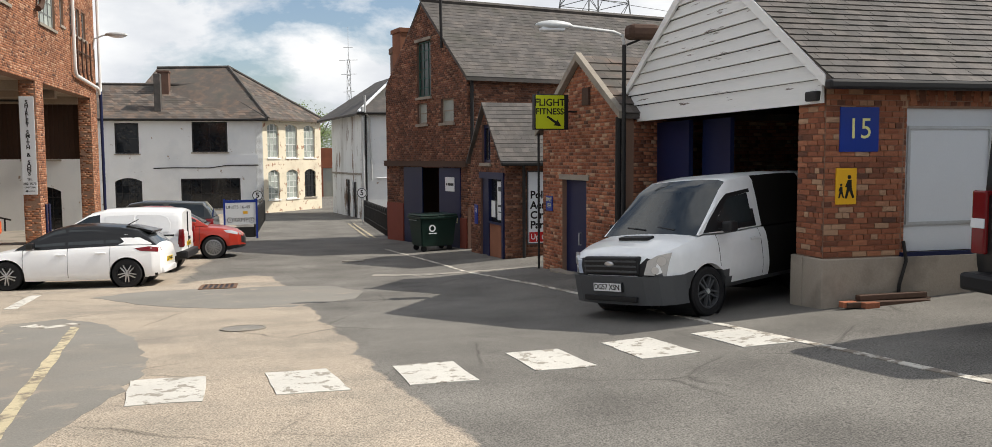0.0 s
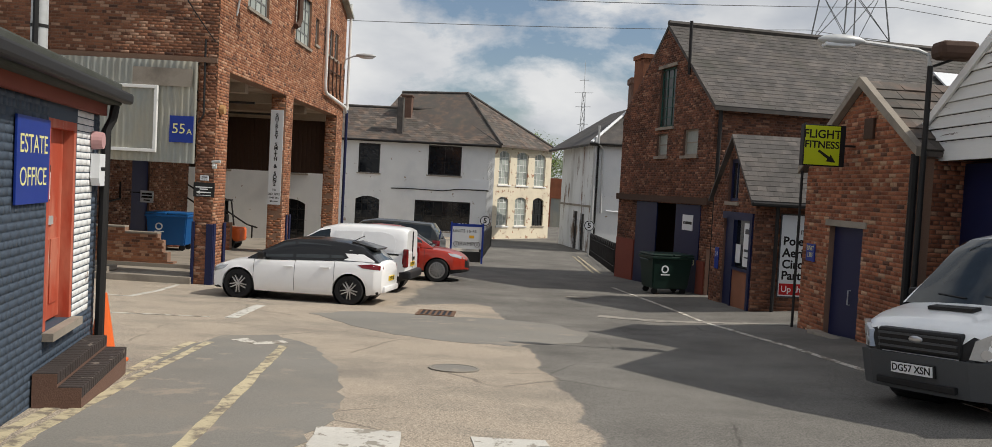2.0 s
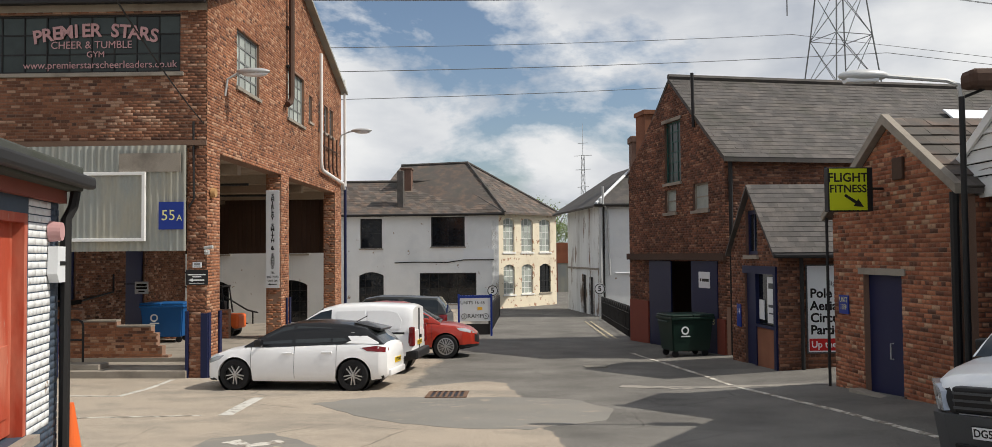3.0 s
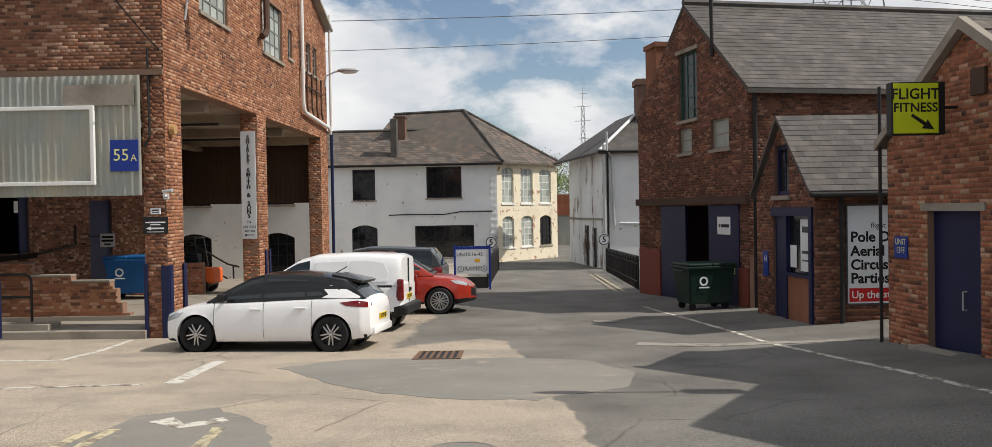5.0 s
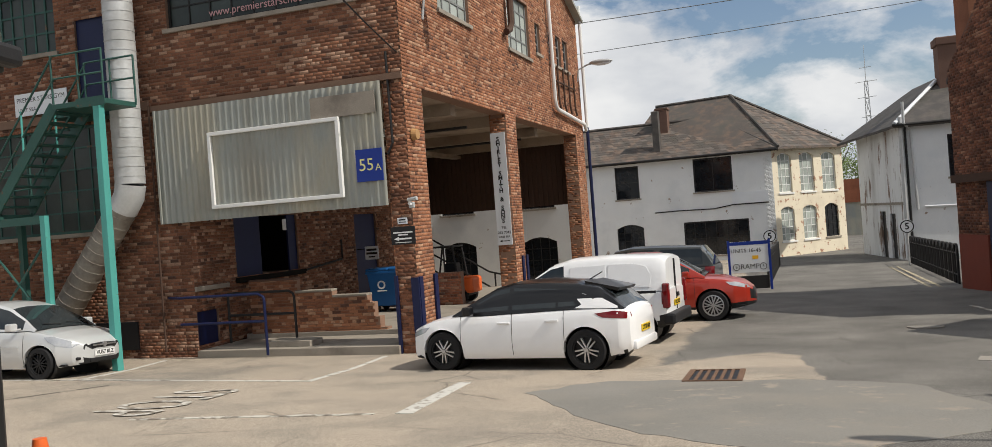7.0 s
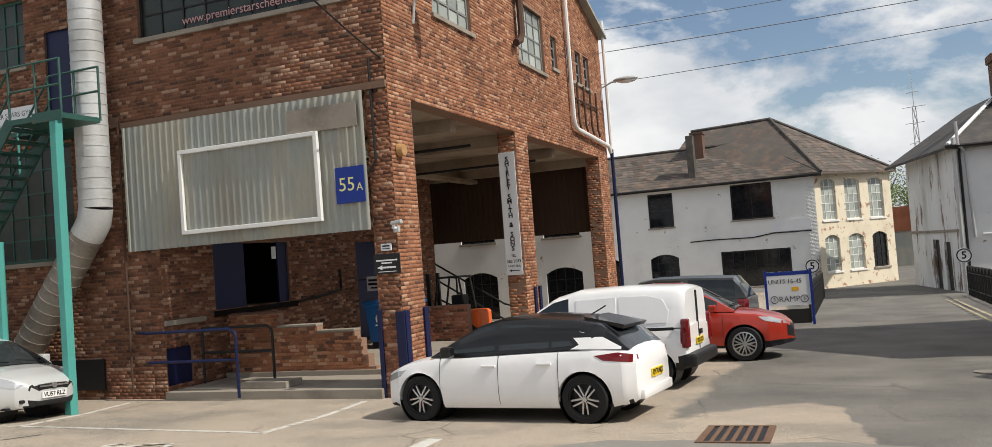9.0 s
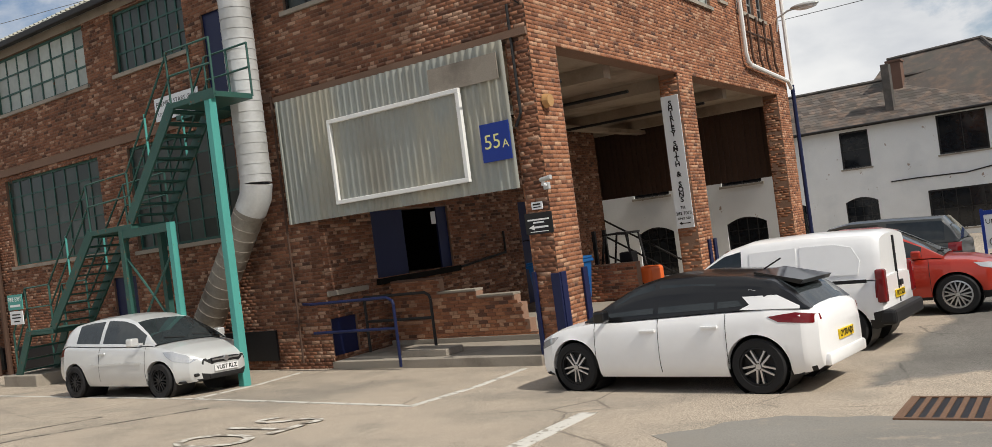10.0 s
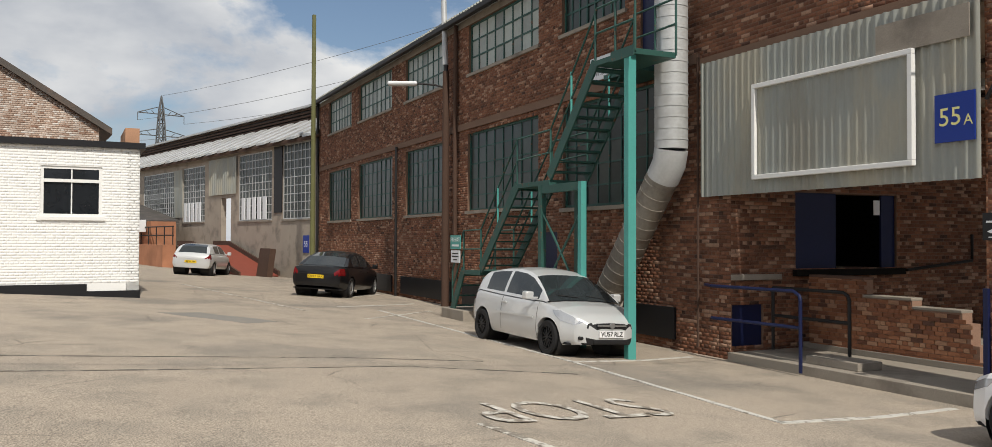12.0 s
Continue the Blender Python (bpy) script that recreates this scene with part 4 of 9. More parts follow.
brick_face(w_gbs, 0.0, 9.5, 0.0, 4.12, (), None, M_BRICK_D, seed=12)
solid("wall_far_13", box(B(), -GB_W - 0.02, 0.36, -1.9, -GB_W + 0.3, 9.0, 4.1), M_MORTAR_D, F_GB, "dark brick far wall of unit 13", "wall")
# out-of-view end wall, added to block daylight from the unit's inside
solid("wall_13_end", extrude(B(), [(0, -1.9), (GB_W, -1.9), (GB_W, 4.0), (GB_W / 2, 6.5), (0, 4.0)], 0, 0.2), M_MORTAR_D, F_GBS @ Matrix.Translation((16.9, 0, 0)) @ pose(0, 0, 0, 0, 0, 90), "unseen end wall that keeps light out of unit 13", "wall")
gr = thing("roof_13", F_GBS, "steep weathered slate roof of unit 13", "roof", kind="structure")
ga, gb_, gc, gd = Vector((-0.15, -0.3, 3.95)), Vector((17, -0.3, 3.95)), Vector((-0.15, GB_W / 2, 6.75)), Vector((17, GB_W / 2, 6.75))
roof_slab("roof_deck", (ga, gb_, gd, gc), 0.12, M_SLATE, gr)
slate_roof("slates", ga, gb_, gc, gd, M_SLATE, gr, 0.21, 0.26, 7)
roof_slab("roof_deck", (gd, gc, (-0.15, GB_W + 0.3, 3.95), (17, GB_W + 0.3, 3.95)), 0.12, M_SLATE, gr)
part("ridge_tiles", tube(B(), [gc + Vector((0, 0, 0.05)), gd + Vector((0, 0, 0.05))], 0.09, 6), M_SLATE, gr)
gch = box(B(), 0.15, GB_W - 0.6, 3.4, 0.75, GB_W + 0.25, 6.1)
box(gch, 0.1, GB_W - 0.65, 6.1, 0.8, GB_W + 0.3, 6.25)
part("chimney", gch, M_BRICK_D, gr)

# ---- the small lean-to shop with the poster ----
F_SH = pose(4.85, 21.8, 0, 0, 0, 97 - 180)
SH_W = 3.0
sh_top = lambda u: 1.5 + 1.5 * (1 - abs(u + SH_W / 2) / (SH_W / 2))
sh_holes = [(-2.08, -0.2, -2.0, 1.12), (-1.95, -1.2, 1.37, 2.42)]
bm = wall(B(), -SH_W, 0.0, -1.7, 1.5, [sh_holes[0], (-1.95, -1.2, 1.37, 2.42)], 0.25)
extrude(bm, [(-SH_W, 1.5), (-1.95, 1.5), (-1.95, sh_top(-1.95))], 0.0, 0.25)
extrude(bm, [(-1.2, 1.5), (0, 1.5), (-1.2, sh_top(-1.2))], 0.0, 0.25)
extrude(bm, [(-1.95, 2.42), (-1.2, 2.42), (-1.2, sh_top(-1.2)), (-1.5, 3.0), (-1.95, sh_top(-1.95))], 0.0, 0.25)
w_sh = solid("wall_shop", bm, M_MORTAR_D, F_SH, "brown brick front of the small shop", "wall")
brick_face(w_sh, -SH_W, 0.0, -1.6, 3.0, sh_holes, sh_top, M_BRICK_D, seed=13)
F_SHS = pose(4.85, 21.8, 0, 0, 0, 5)
w_shs = solid("wall_shop_side", wall(B(), 0.0, 6.0, -1.7, 1.5, (), 0.25), M_MORTAR_D, F_SHS, "brown brick side of the small shop", "wall")
brick_face(w_shs, 0.0, 3.0, -1.6, 1.5, (), None, M_BRICK_D, seed=14)
sr = thing("roof_shop", F_SHS, "pale grey slate roof of the small shop", "roof", kind="structure")
qa, qb, qc, qd = Vector((-0.2, -0.25, 1.42)), Vector((6, -0.25, 1.42)), Vector((-0.2, SH_W / 2, 3.02)), Vector((6, SH_W / 2, 3.02))
roof_slab("roof_deck", (qa, qb, qd, qc), 0.08, M_SLATE, sr)
slate_roof("slates", qa, qb, qc, qd, M_SLATE, sr, 0.17, 0.22, 8)
roof_slab("roof_deck", (qd, qc, (-0.2, SH_W + 0.2, 1.42), (6, SH_W + 0.2, 1.42)), 0.08, M_SLATE, sr)

# ---- the brick gable with the blue door, unit 13FF ----
F_BD = pose(5.15, 18.3, 0, 0, 0, 97 - 180)      # u = 0 at 0.6 m from the far corner
BD0, BD1 = -0.58, 3.25
bd_top = lambda u: 2.25 + 1.25 * (1 - abs(u - 1.5) / 2.0)
bd_holes = [(0.51, 1.73, -2.0, 1.05)]
bm = wall(B(), BD0, BD1, -1.6, 2.25, bd_holes, 0.25)
extrude(bm, [(BD0, 2.25), (BD1, 2.25), (BD1, 2.4), (1.5, 3.5), (BD0, 2.2)], 0.0, 0.25)
w_bd = solid("wall_blue_door", bm, M_MORTAR, F_BD, "red-brown brick gable with a blue door", "wall")
brick_face(w_bd, BD0, BD1, -1.5, 3.5, bd_holes, bd_top, M_BRICK_R, seed=15)
w_bds = solid("wall_blue_door_side", wall(B(), 0.0, 5.0, -1.6, 2.2, (), 0.25), M_MORTAR_D, F_BD @ Matrix.Translation((BD1, 0.25, 0)) @ pose(0, 0, 0, 0, 0, 90), "brick side wall", "wall")
brick_face(w_bds, 0.0, 5.0, -1.5, 2.2, (), None, M_BRICK_R, seed=25)
br = thing("roof_blue_door", F_BD, "dark concrete tile roof", "roof", kind="structure")
t_a, t_b, t_c, t_d = (BD1 + 0.12, -0.12, 2.3), (BD1 + 0.12, 6.0, 2.3), (1.5, -0.12, 3.55), (1.5, 6.0, 3.55)
roof_slab("roof_deck", (t_a, t_b, t_d, t_c), 0.08, M_TILE, br)
slate_roof("tiles", t_a, t_b, t_c, t_d, M_TILE, br, 0.32, 0.33, 9, 0.02)
roof_slab("roof_deck", ((BD0 - 0.12, -0.12, 2.1), (1.5, -0.12, 3.55), (1.5, 6, 3.55), (BD0 - 0.12, 6, 2.1)), 0.08, M_TILE, br)
bm = extrude(B(), [(BD1 + 0.16, 2.22), (1.5, 3.46), (BD0 - 0.16, 2.0), (BD0 - 0.16, 2.13), (1.5, 3.62), (BD1 + 0.16, 2.36)], -0.14, -0.02)
part("barge_board", bm, M_CONC, br)

# ---- unit 15: white boarded gable, open bay, brick pier and side wall ----
P15 = (6.15, 9.55)
F_15 = pose(*P15, 0, 0, 0, 92 - 180)            # u negative runs away from the corner
F_15S = pose(*P15, 0, 0, 0, 2)
PIER = 0.55
w_15 = solid("wall_15", wall(B(), -PIER, -0.01, 0.25, 2.45, (), 0.35), M_MORTAR, F_15, "red brick corner pier of unit 15", "wall")
side15_holes = [(1.16, 2.55, 0.3, 2.12)]
w_15s = solid("wall_15_side", wall(B(), 0.0, 9.0, 0.25, 2.5, side15_holes, 0.35), M_MORTAR, F_15S, "red brick side wall of unit 15", "wall")
brick_face(w_15s, 1.125, 4.0, 0.27, 2.45, side15_holes, None, M_BRICK_R, seed=17)
bm = box(B(), -0.05, -0.06, -1.0, 9.0, 0.35, 0.25, bevel=0.015)
box(bm, -0.05, 0.36, -1.0, 0.3, 0.62, 0.25, bevel=0.015)
solid("trim_plinth_15", bm, M_RENDER, F_15S, "stained cement render plinth", "wall plinth")
# boarded gable
g15 = thing("wall_boarded_gable", F_15, "white flaking weatherboard gable above an open bay", "gable wall", kind="structure")
G0, G1, GA, GZ0, GZ1 = -6.45, 0.06, -3.0, 2.17, 4.55
top15 = lambda u: 2.45 + (GZ1 - 2.45) * (1 - abs(u - GA) / ((GA - G0) if u < GA else (G1 - GA)))
z = GZ0
k = 0
while z < GZ1 - 0.1:
    h = 0.30 if k == 0 else 0.19
    zt = min(z + h, GZ1)
    zz = max(zt, 2.47)
    f = max(0.0, min(1.0, (zz - 2.45) / (GZ1 - 2.45)))
    a, b = G0 + (GA - G0) * f, G1 + (GA - G1) * f
    f0 = max(0.0, (max(z, 2.46) - 2.45) / (GZ1 - 2.45))
    a0, b0 = G0 + (GA - G0) * f0, G1 + (GA - G1) * f0
    bm = B()
    sag = 0.006 * math.sin(7.3 * k)
    vs = [(a0, -0.105, z + sag), (b0, -0.105, z - sag), (b, -0.075, zt - 0.012), (a, -0.075, zt - 0.012), (a0, -0.055, z + sag), (b0, -0.055, z - sag), (b, -0.055, zt - 0.012), (a, -0.055, zt - 0.012)]
    vv = [bm.verts.new(p) for p in vs]
    for q in ((0, 1, 2, 3), (4, 7, 6, 5), (0, 4, 5, 1), (3, 2, 6, 7), (0, 3, 7, 4), (1, 5, 6, 2)):
        bm.faces.new([vv[i] for i in q])
    part("board", bm, M_BOARD, g15)
    z = zt
    k += 1
# near-black backing puts shadow lines into the gaps between boards
bm = extrude(B(), [(G0, 2.45), (G1, 2.45), (GA, GZ1)], -0.05, 0.05)
part("backing", bm, M_DARKIN, g15)
bm = extrude(B(), [(G0 - 0.1, 2.36), (GA, GZ1 - 0.02), (G1 + 0.1, 2.36), (G1 + 0.1, 2.5), (GA, GZ1 + 0.16), (G0 - 0.1, 2.5)], -0.14, -0.1)
part("barge_board", bm, M_WHITE, g15)
r15 = thing("roof_15", F_15, "brown clay tile roof of unit 15", "roof", kind="structure")
k0, k1, k2, k3 = (G1 + 0.25, -0.12, 2.42), (G1 + 0.25, 9.0, 2.42), (GA, -0.12, GZ1 + 0.12), (GA, 9.0, GZ1 + 0.12)
roof_slab("roof_deck", (k0, k1, k3, k2), 0.1, M_TILE, r15)
slate_roof("tiles", k0, k1, k2, k3, M_SLATE, r15, 0.17, 0.2, 10, 0.014)
roof_slab("roof_deck", ((G0 - 0.2, -0.12, 2.42), (GA, -0.12, GZ1 + 0.12), (GA, 9, GZ1 + 0.12), (G0 - 0.2, 9, 2.42)), 0.1, M_TILE, r15)
part("gutter", box(B(), G1 + 0.18, -0.2, 2.32, G1 + 0.32, 9.0, 2.43, bevel=0.03), M_IRON, r15)
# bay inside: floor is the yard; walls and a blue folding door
# inner walls and ceiling are coloured dark to deepen the bay's shade
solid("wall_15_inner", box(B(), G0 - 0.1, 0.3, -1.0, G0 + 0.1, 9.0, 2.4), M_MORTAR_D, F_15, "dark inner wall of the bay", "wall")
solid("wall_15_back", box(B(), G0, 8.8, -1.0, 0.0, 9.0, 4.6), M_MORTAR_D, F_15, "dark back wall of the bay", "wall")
solid("ceiling_15", box(B(), G0, 0.1, 2.4, 0.0, 8.8, 2.46), M_DARKIN, F_15, "plain ceiling of the bay, coloured near-black as shade", "ceiling")

# ---- the estate office ----
F_OF = pose(-4.10, 8.68, 0.11, 0, 0, 105) @ Matrix.Scale(0.92, 4)
of_holes = [(-0.02, 0.9, -0.08, 1.84)]
w_of = solid("wall_office", wall(B(), -4.5, 1.80, -0.9, 2.1, of_holes, 0.3), M_GREYBLUE, F_OF, "slate-blue painted brick office wall", "wall")
solid("wall_office_end", wall(B(), 0.0, 2.6, -0.9, 2.1, (), 0.3), M_GREYBLUE, F_OF @ Matrix.Translation((1.80, 0.0, 0)) @ pose(0, 0, 0, 0, 0, 90) @ Matrix.Translation((0, 0.0, 0)), "slate-blue painted brick end wall", "wall")
rof = thing("roof_office", F_OF, "flat felt roof of the office", "roof", kind="structure")
part("felt_roof", box(B(), -4.6, -0.22, 2.1, 1.84, 2.6, 2.34, bevel=0.02), M_FELT, rof)
part("fascia", box(B(), -4.6, -0.08, 1.98, 1.79, -0.01, 2.1), M_TERRA, rof)

# ---- the white outbuilding and the pale brick gable behind it ----
F_WB = pose(-24.75, 12.45, 0, 0, 0, 93)         # u negative runs towards the camera's near side
wb_holes = [(-2.25, -0.88, 1.35, 2.6)]
w_wb = solid("wall_white_annex", wall(B(), -9.0, 0.0, -0.9, 3.1, wb_holes, 0.3), M_BRIGHTBRICK, F_WB, "bright white painted brick annex wall", "wall")
wbn = solid("wall_white_annex_end", wall(B(), 0.0, 8.0, -0.9, 3.1, (), 0.3), M_BRIGHTBRICK, F_WB @ pose(0, 0, 0, 0, 0, 90), "white painted brick end wall", "wall")
solid("roof_annex", box(B(), -9.2, -0.12, 3.1, 0.12, 8.2, 3.25), M_DARK, F_WB, "flat roof of the annex with a dark edge", "roof")
F_PB = pose(-34.0, 11.3, 0, 0, 0, 96)
w_pb = solid("wall_pale_gable", extrude(wall(B(), -8.0, 0.0, -0.6, 4.7, (), 0.3), [(-8.0, 4.7), (0, 4.7), (-4.6, 7.6), (-8.0, 7.6)], 0, 0.3), M_MORTAR, F_PB, "pale weathered brick gable wall", "wall")
brick_face(w_pb, -5.0, 0.0, 2.9, 7.6, (), lambda u: 4.7 - u * 2.9 / 4.6, M_BRICK_P, seed=18)
solid("roof_pale_gable", extrude(B(), [(0.4, 4.45), (-4.6, 7.55), (-4.6, 7.8), (0.4, 4.68)], -0.2, 9.0), M_TILE, F_PB, "tiled verge of the pale brick gable", "roof")

# ---- the glazed shed, far along the works ----
F_GS = pose(-42.0, 20.6, 0, 0, 0, 16)
gs_holes = [(-3.6, -0.45, 1.85, 5.65), (-9.1, -4.9, 1.85, 5.5), (-17.8, -14.15, 1.9, 5.3), (-25.6, -19.4, 2.2, 5.25), (-11.6, -10.2, -1.3, 3.2)]
w_gs = solid("wall_glazed_shed", wall(B(), -40.0, 0.6, -1.4, 5.75, gs_holes, 0.3), M_RENDER, F_GS, "long rendered shed wall with big glazed panels", "wall")
for h in gs_holes[:4]:
    window(w_gs, *h, max(4, round((h[1] - h[0]) / 0.42)), 9, frame_m=M_GALV, glass_m=M_GLASSG, bar=0.04, edge=0.06, label="tall grid of clouded panes in white bars", name="window_grid", y=0.05)
for u0, u1 in ((-8.6, -5.2), (-17.5, -14.4)):
    for k in range(5):
        a = u0 + (u1 - u0) * k / 5
        solid("vent_louvre", box(B(), a, -0.06, 1.9, a + (u1 - u0) / 5 - 0.3, 0.0, 3.1), M_SIGNW, F_GS, "white louvred vent low in a glazed panel", "vent", kind="", group="vents in the glazed shed")
solid("shutter_panel", sheet_wave(B(), -13.35, -9.3, 3.4, 5.5, -0.08, 0.3, 0.03), M_CLAD, F_GS, "pale corrugated panel over a doorway", "cladding", kind="")
solid("wall_dark_panel", box(B(), -4.55, -0.05, 2.2, -3.65, 0.0, 5.6), M_DARK, F_GS, "black panel between glazed bays", "panel")
solid("wall_grey_panel", box(B(), -19.35, -0.05, 2.2, -17.85, 0.0, 5.25), M_CLAD, F_GS, "grey sheet panel between glazed bays", "panel")
rgs = thing("roof_glazed_shed", F_GS, "ribbed sheet roof of the long shed", "roof", kind="structure")
roof_slab("roof_sheet", ((-40, -0.35, 5.75), (0.6, -0.35, 5.75), (0.6, 3.0, 7.3), (-40, 3.0, 7.3)), 0.15, M_RUSTDARK, rgs)
for i in range(24):
    u = 0.4 - i * 1.75
    bm = B()
    vs = [bm.verts.new(p) for p in ((u - 0.95, -0.5, 5.86), (u, -0.5, 5.86), (u, 2.95, 7.55), (u - 0.95, 2.95, 7.55), (u - 0.95, -0.5, 5.74), (u, -0.5, 5.74), (u, 2.95, 7.25), (u - 0.95, 2.95, 7.25))]
    for q in ((0, 1, 2, 3), (0, 4, 5, 1), (0, 3, 7, 4), (1, 5, 6, 2), (4, 7, 6, 5), (3, 2, 6, 7)):
        bm.faces.new([vs[j] for j in q])
    part("roof_light", bm, M_GALV, rgs)
for k in range(4):
    part("louvre", box(B(), -40, 2.9 + 0.03 * k, 7.5 + 0.2 * k, 0.6, 3.05, 7.6 + 0.2 * k), M_RUSTDARK, rgs)
part("louvre_back", box(B(), -40, 3.1, 6.9, 0.6, 3.15, 8.35), M_DARK, rgs)
roof_slab("roof_sheet", ((-40, 2.7, 8.3), (0.6, 2.7, 8.3), (0.6, 8.0, 9.0), (-40, 8.0, 9.0)), 0.12, M_GALV, rgs)


# ---- vehicles ----
def lathe(bm, prof, n=28):
    """A ring turned about the y axis; prof: (radius, y) pairs."""
    rings = [[bm.verts.new((r * math.cos(2 * math.pi * i / n), y, r * math.sin(2 * math.pi * i / n))) for i in range(n)] for r, y in prof]
    for a, b in zip(rings, rings[1:]):
        for i in range(n):
            bm.faces.new((a[i], a[(i + 1) % n], b[(i + 1) % n], b[i]))
    return bm


def wheel(parent, x, y, r, side, rim_m, spokes=5, width=0.2, hub_m=None, dark_m=None):
    """One wheel; side: +1 when its face looks to +y."""
    w = thing("wheel", Matrix(), "", "")
    w.parent = parent
    w.matrix_basis = Matrix.Translation((x, y, r)) @ (Matrix() if side > 0 else pose(0, 0, 0, 0, 0, 180))
    h = width / 2
    rr = r * 0.70
    part("tyre", lathe(B(), [(rr * 0.8, -h), (rr, -h), (r * 0.93, -h), (r, -h * 0.75), (r, h * 0.75), (r * 0.93, h), (rr * 1.02, h), (rr, h * 0.8), (rr * 0.95, h * 0.3)]), M_TYRE, w, smooth=True)
    bm = lathe(B(), [(rr, h * 0.85), (rr * 0.9, h * 0.9), (rr * 0.88, h * 0.2)])
    part("rim_lip", bm, dark_m or rim_m, w, smooth=True)
    part("brake_disc", cyl(B(), (0, -h * 0.5, 0), (0, h * 0.15, 0), rr * 0.9, n=24), dark_m or M_BLACKPL, w)
    bm = B()
    for k in range(spokes):
        a = 2 * math.pi * k / spokes + 0.3
        m = Matrix.Rotation(a, 4, "Y")
        for s in (-1, 1):
            vs = [m @ Vector(p) for p in ((rr * 0.16, h * 0.82, s * rr * 0.03), (rr * 0.93, h * 0.72, s * rr * 0.13), (rr * 0.93, h * 0.72, s * rr * 0.22), (rr * 0.16, h * 0.82, s * rr * 0.14))]
            ws = [v - Vector((0, h * 0.5, 0)) for v in vs]
            a1 = [bm.verts.new(v) for v in vs]
            b1 = [bm.verts.new(v) for v in ws]
            bm.faces.new(a1)
            for i in range(4):
                bm.faces.new((a1[i], a1[(i + 1) % 4], b1[(i + 1) % 4], b1[i]))
    part("spokes", bm, rim_m, w)
    part("hub_cap", cyl(B(), (0, h * 0.3, 0), (0, h * 0.9, 0), rr * 0.19, rr * 0.15, 12), hub_m or rim_m, w)
    return w


def ip(pts, x):
    return float(np.interp(x, [p[0] for p in pts], [p[1] for p in pts]))


SKIN = {}
ROWS_F = (0.0, 0.08, 0.2, 0.34, 0.48, 0.62, 0.76, 0.88, 0.96)
ROWS_W = (0.90, 0.955, 0.985, 1.0, 1.0, 0.995, 0.985, 0.965, 0.93)
TOPS = ((0.80, 0.0), (0.45, 0.022), (0.0, 0.03))


def car(name, m, label, category, *, plan, deck, roof, sill, wheels_x, wheel_r, glass, paint_m, windows, screen_top, rear_top, rim_m=None, roof_m=None, pillar_m=None,
        lower=None, patches=None, tumble=0.42, plates=(), mirror_x=None, handles=(), seams=(), spokes=5, track=None, group="", arch_gap=0.05, mirror_m=None, wiper=True, badge=True, quarter=None, open_side=None, hub_m=None, rim_dark=None):
    """A road vehicle, front towards +x: plan (x, half width), deck (x, top of the lower body), roof (x, z), and named patches of its skin."""
    c = thing(name, m, label, category, group)
    x0, x1 = plan[0][0], plan[-1][0]
    xs = sorted({*np.round(np.linspace(x0, x1, 74), 4), *[round(p[0], 4) for p in plan], *[round(wx + s * (wheel_r + arch_gap) * math.cos(t), 4) for wx in wheels_x for s in (-1, 1) for t in (0, 0.25, 0.5, 0.8, 1.1, 1.4)]})
    xs = [x for x in xs if x0 <= x <= x1]

    def bottom(x):
        z = ip(sill, x)
        for wx in wheels_x:
            d = abs(x - wx)
            ra = wheel_r + arch_gap
            if d < ra:
                z = max(z, wheel_r * 0.98 + math.sqrt(ra * ra - d * d))
        return z
    grid = []
    for x in xs:
        w, zt, zb0, zb = ip(plan, x), ip(deck, x), ip(sill, x), bottom(x)
        sec = []
        for f, k in zip(ROWS_F, ROWS_W):
            z = zb0 + (zt - zb0) * f
            sec.append((w * k, max(z, zb + 0.012 * f)))
        for k, dz in TOPS:
            sec.append((w * k, max(zt + dz, zb)))
        grid.append(sec)
    groups = {}

    def quad(key, pts):
        groups.setdefault(key, []).append(pts)
    nr = len(grid[0])
    for i in range(len(xs) - 1):
        xm = (xs[i] + xs[i + 1]) / 2
        for k in range(nr - 1):
            zm = (grid[i][k][1] + grid[i][k + 1][1] + grid[i + 1][k][1] + grid[i + 1][k + 1][1]) / 4
            key = "body"
            if lower and k < len(ROWS_F) - 1 and zm < ip(lower, xm):
                key = "lower_trim"
            for pk, fn in (patches or {}).items():
                if fn(xm, zm, k):
                    key = pk
            for s in (1, -1):
                q = [(xs[i], s * grid[i][k][0], grid[i][k][1]), (xs[i + 1], s * grid[i + 1][k][0], grid[i + 1][k][1]), (xs[i + 1], s * grid[i + 1][k + 1][0], grid[i + 1][k + 1][1]), (xs[i], s * grid[i][k + 1][0], grid[i][k + 1][1])]
                quad((key, s) if key in ("headlight", "tail_light", "load_opening", "grille") else key, q if s > 0 else q[::-1])
    for i, s in ((0, -1), (len(xs) - 1, 1)):
        for k in range(nr - 1):
            zm = (grid[i][k][1] + grid[i][k + 1][1]) / 2
            key = "lower_trim" if lower and zm < ip(lower, xs[i]) and k < 8 else "body"
            quad(key, [(xs[i], grid[i][k][0], grid[i][k][1]), (xs[i], grid[i][k + 1][0], grid[i][k + 1][1]), (xs[i], -grid[i][k + 1][0], grid[i][k + 1][1]), (xs[i], -grid[i][k][0], grid[i][k][1])])
    # greenhouse
    g0, g1 = roof[0][0], roof[-1][0]
    gx = sorted({*np.round(np.linspace(g0, g1, 60), 4), *[v for w in windows for v in w[:2]], screen_top, rear_top})
    gx = [x for x in gx if g0 <= x <= g1]
    gs = []
    for x in gx:
        w, zt, zr = ip(plan, x), ip(deck, x) - 0.01, ip(roof, x)
        h = max(zr - zt, 0.005)
        wb = w * 0.93
        wt = wb - tumble * h
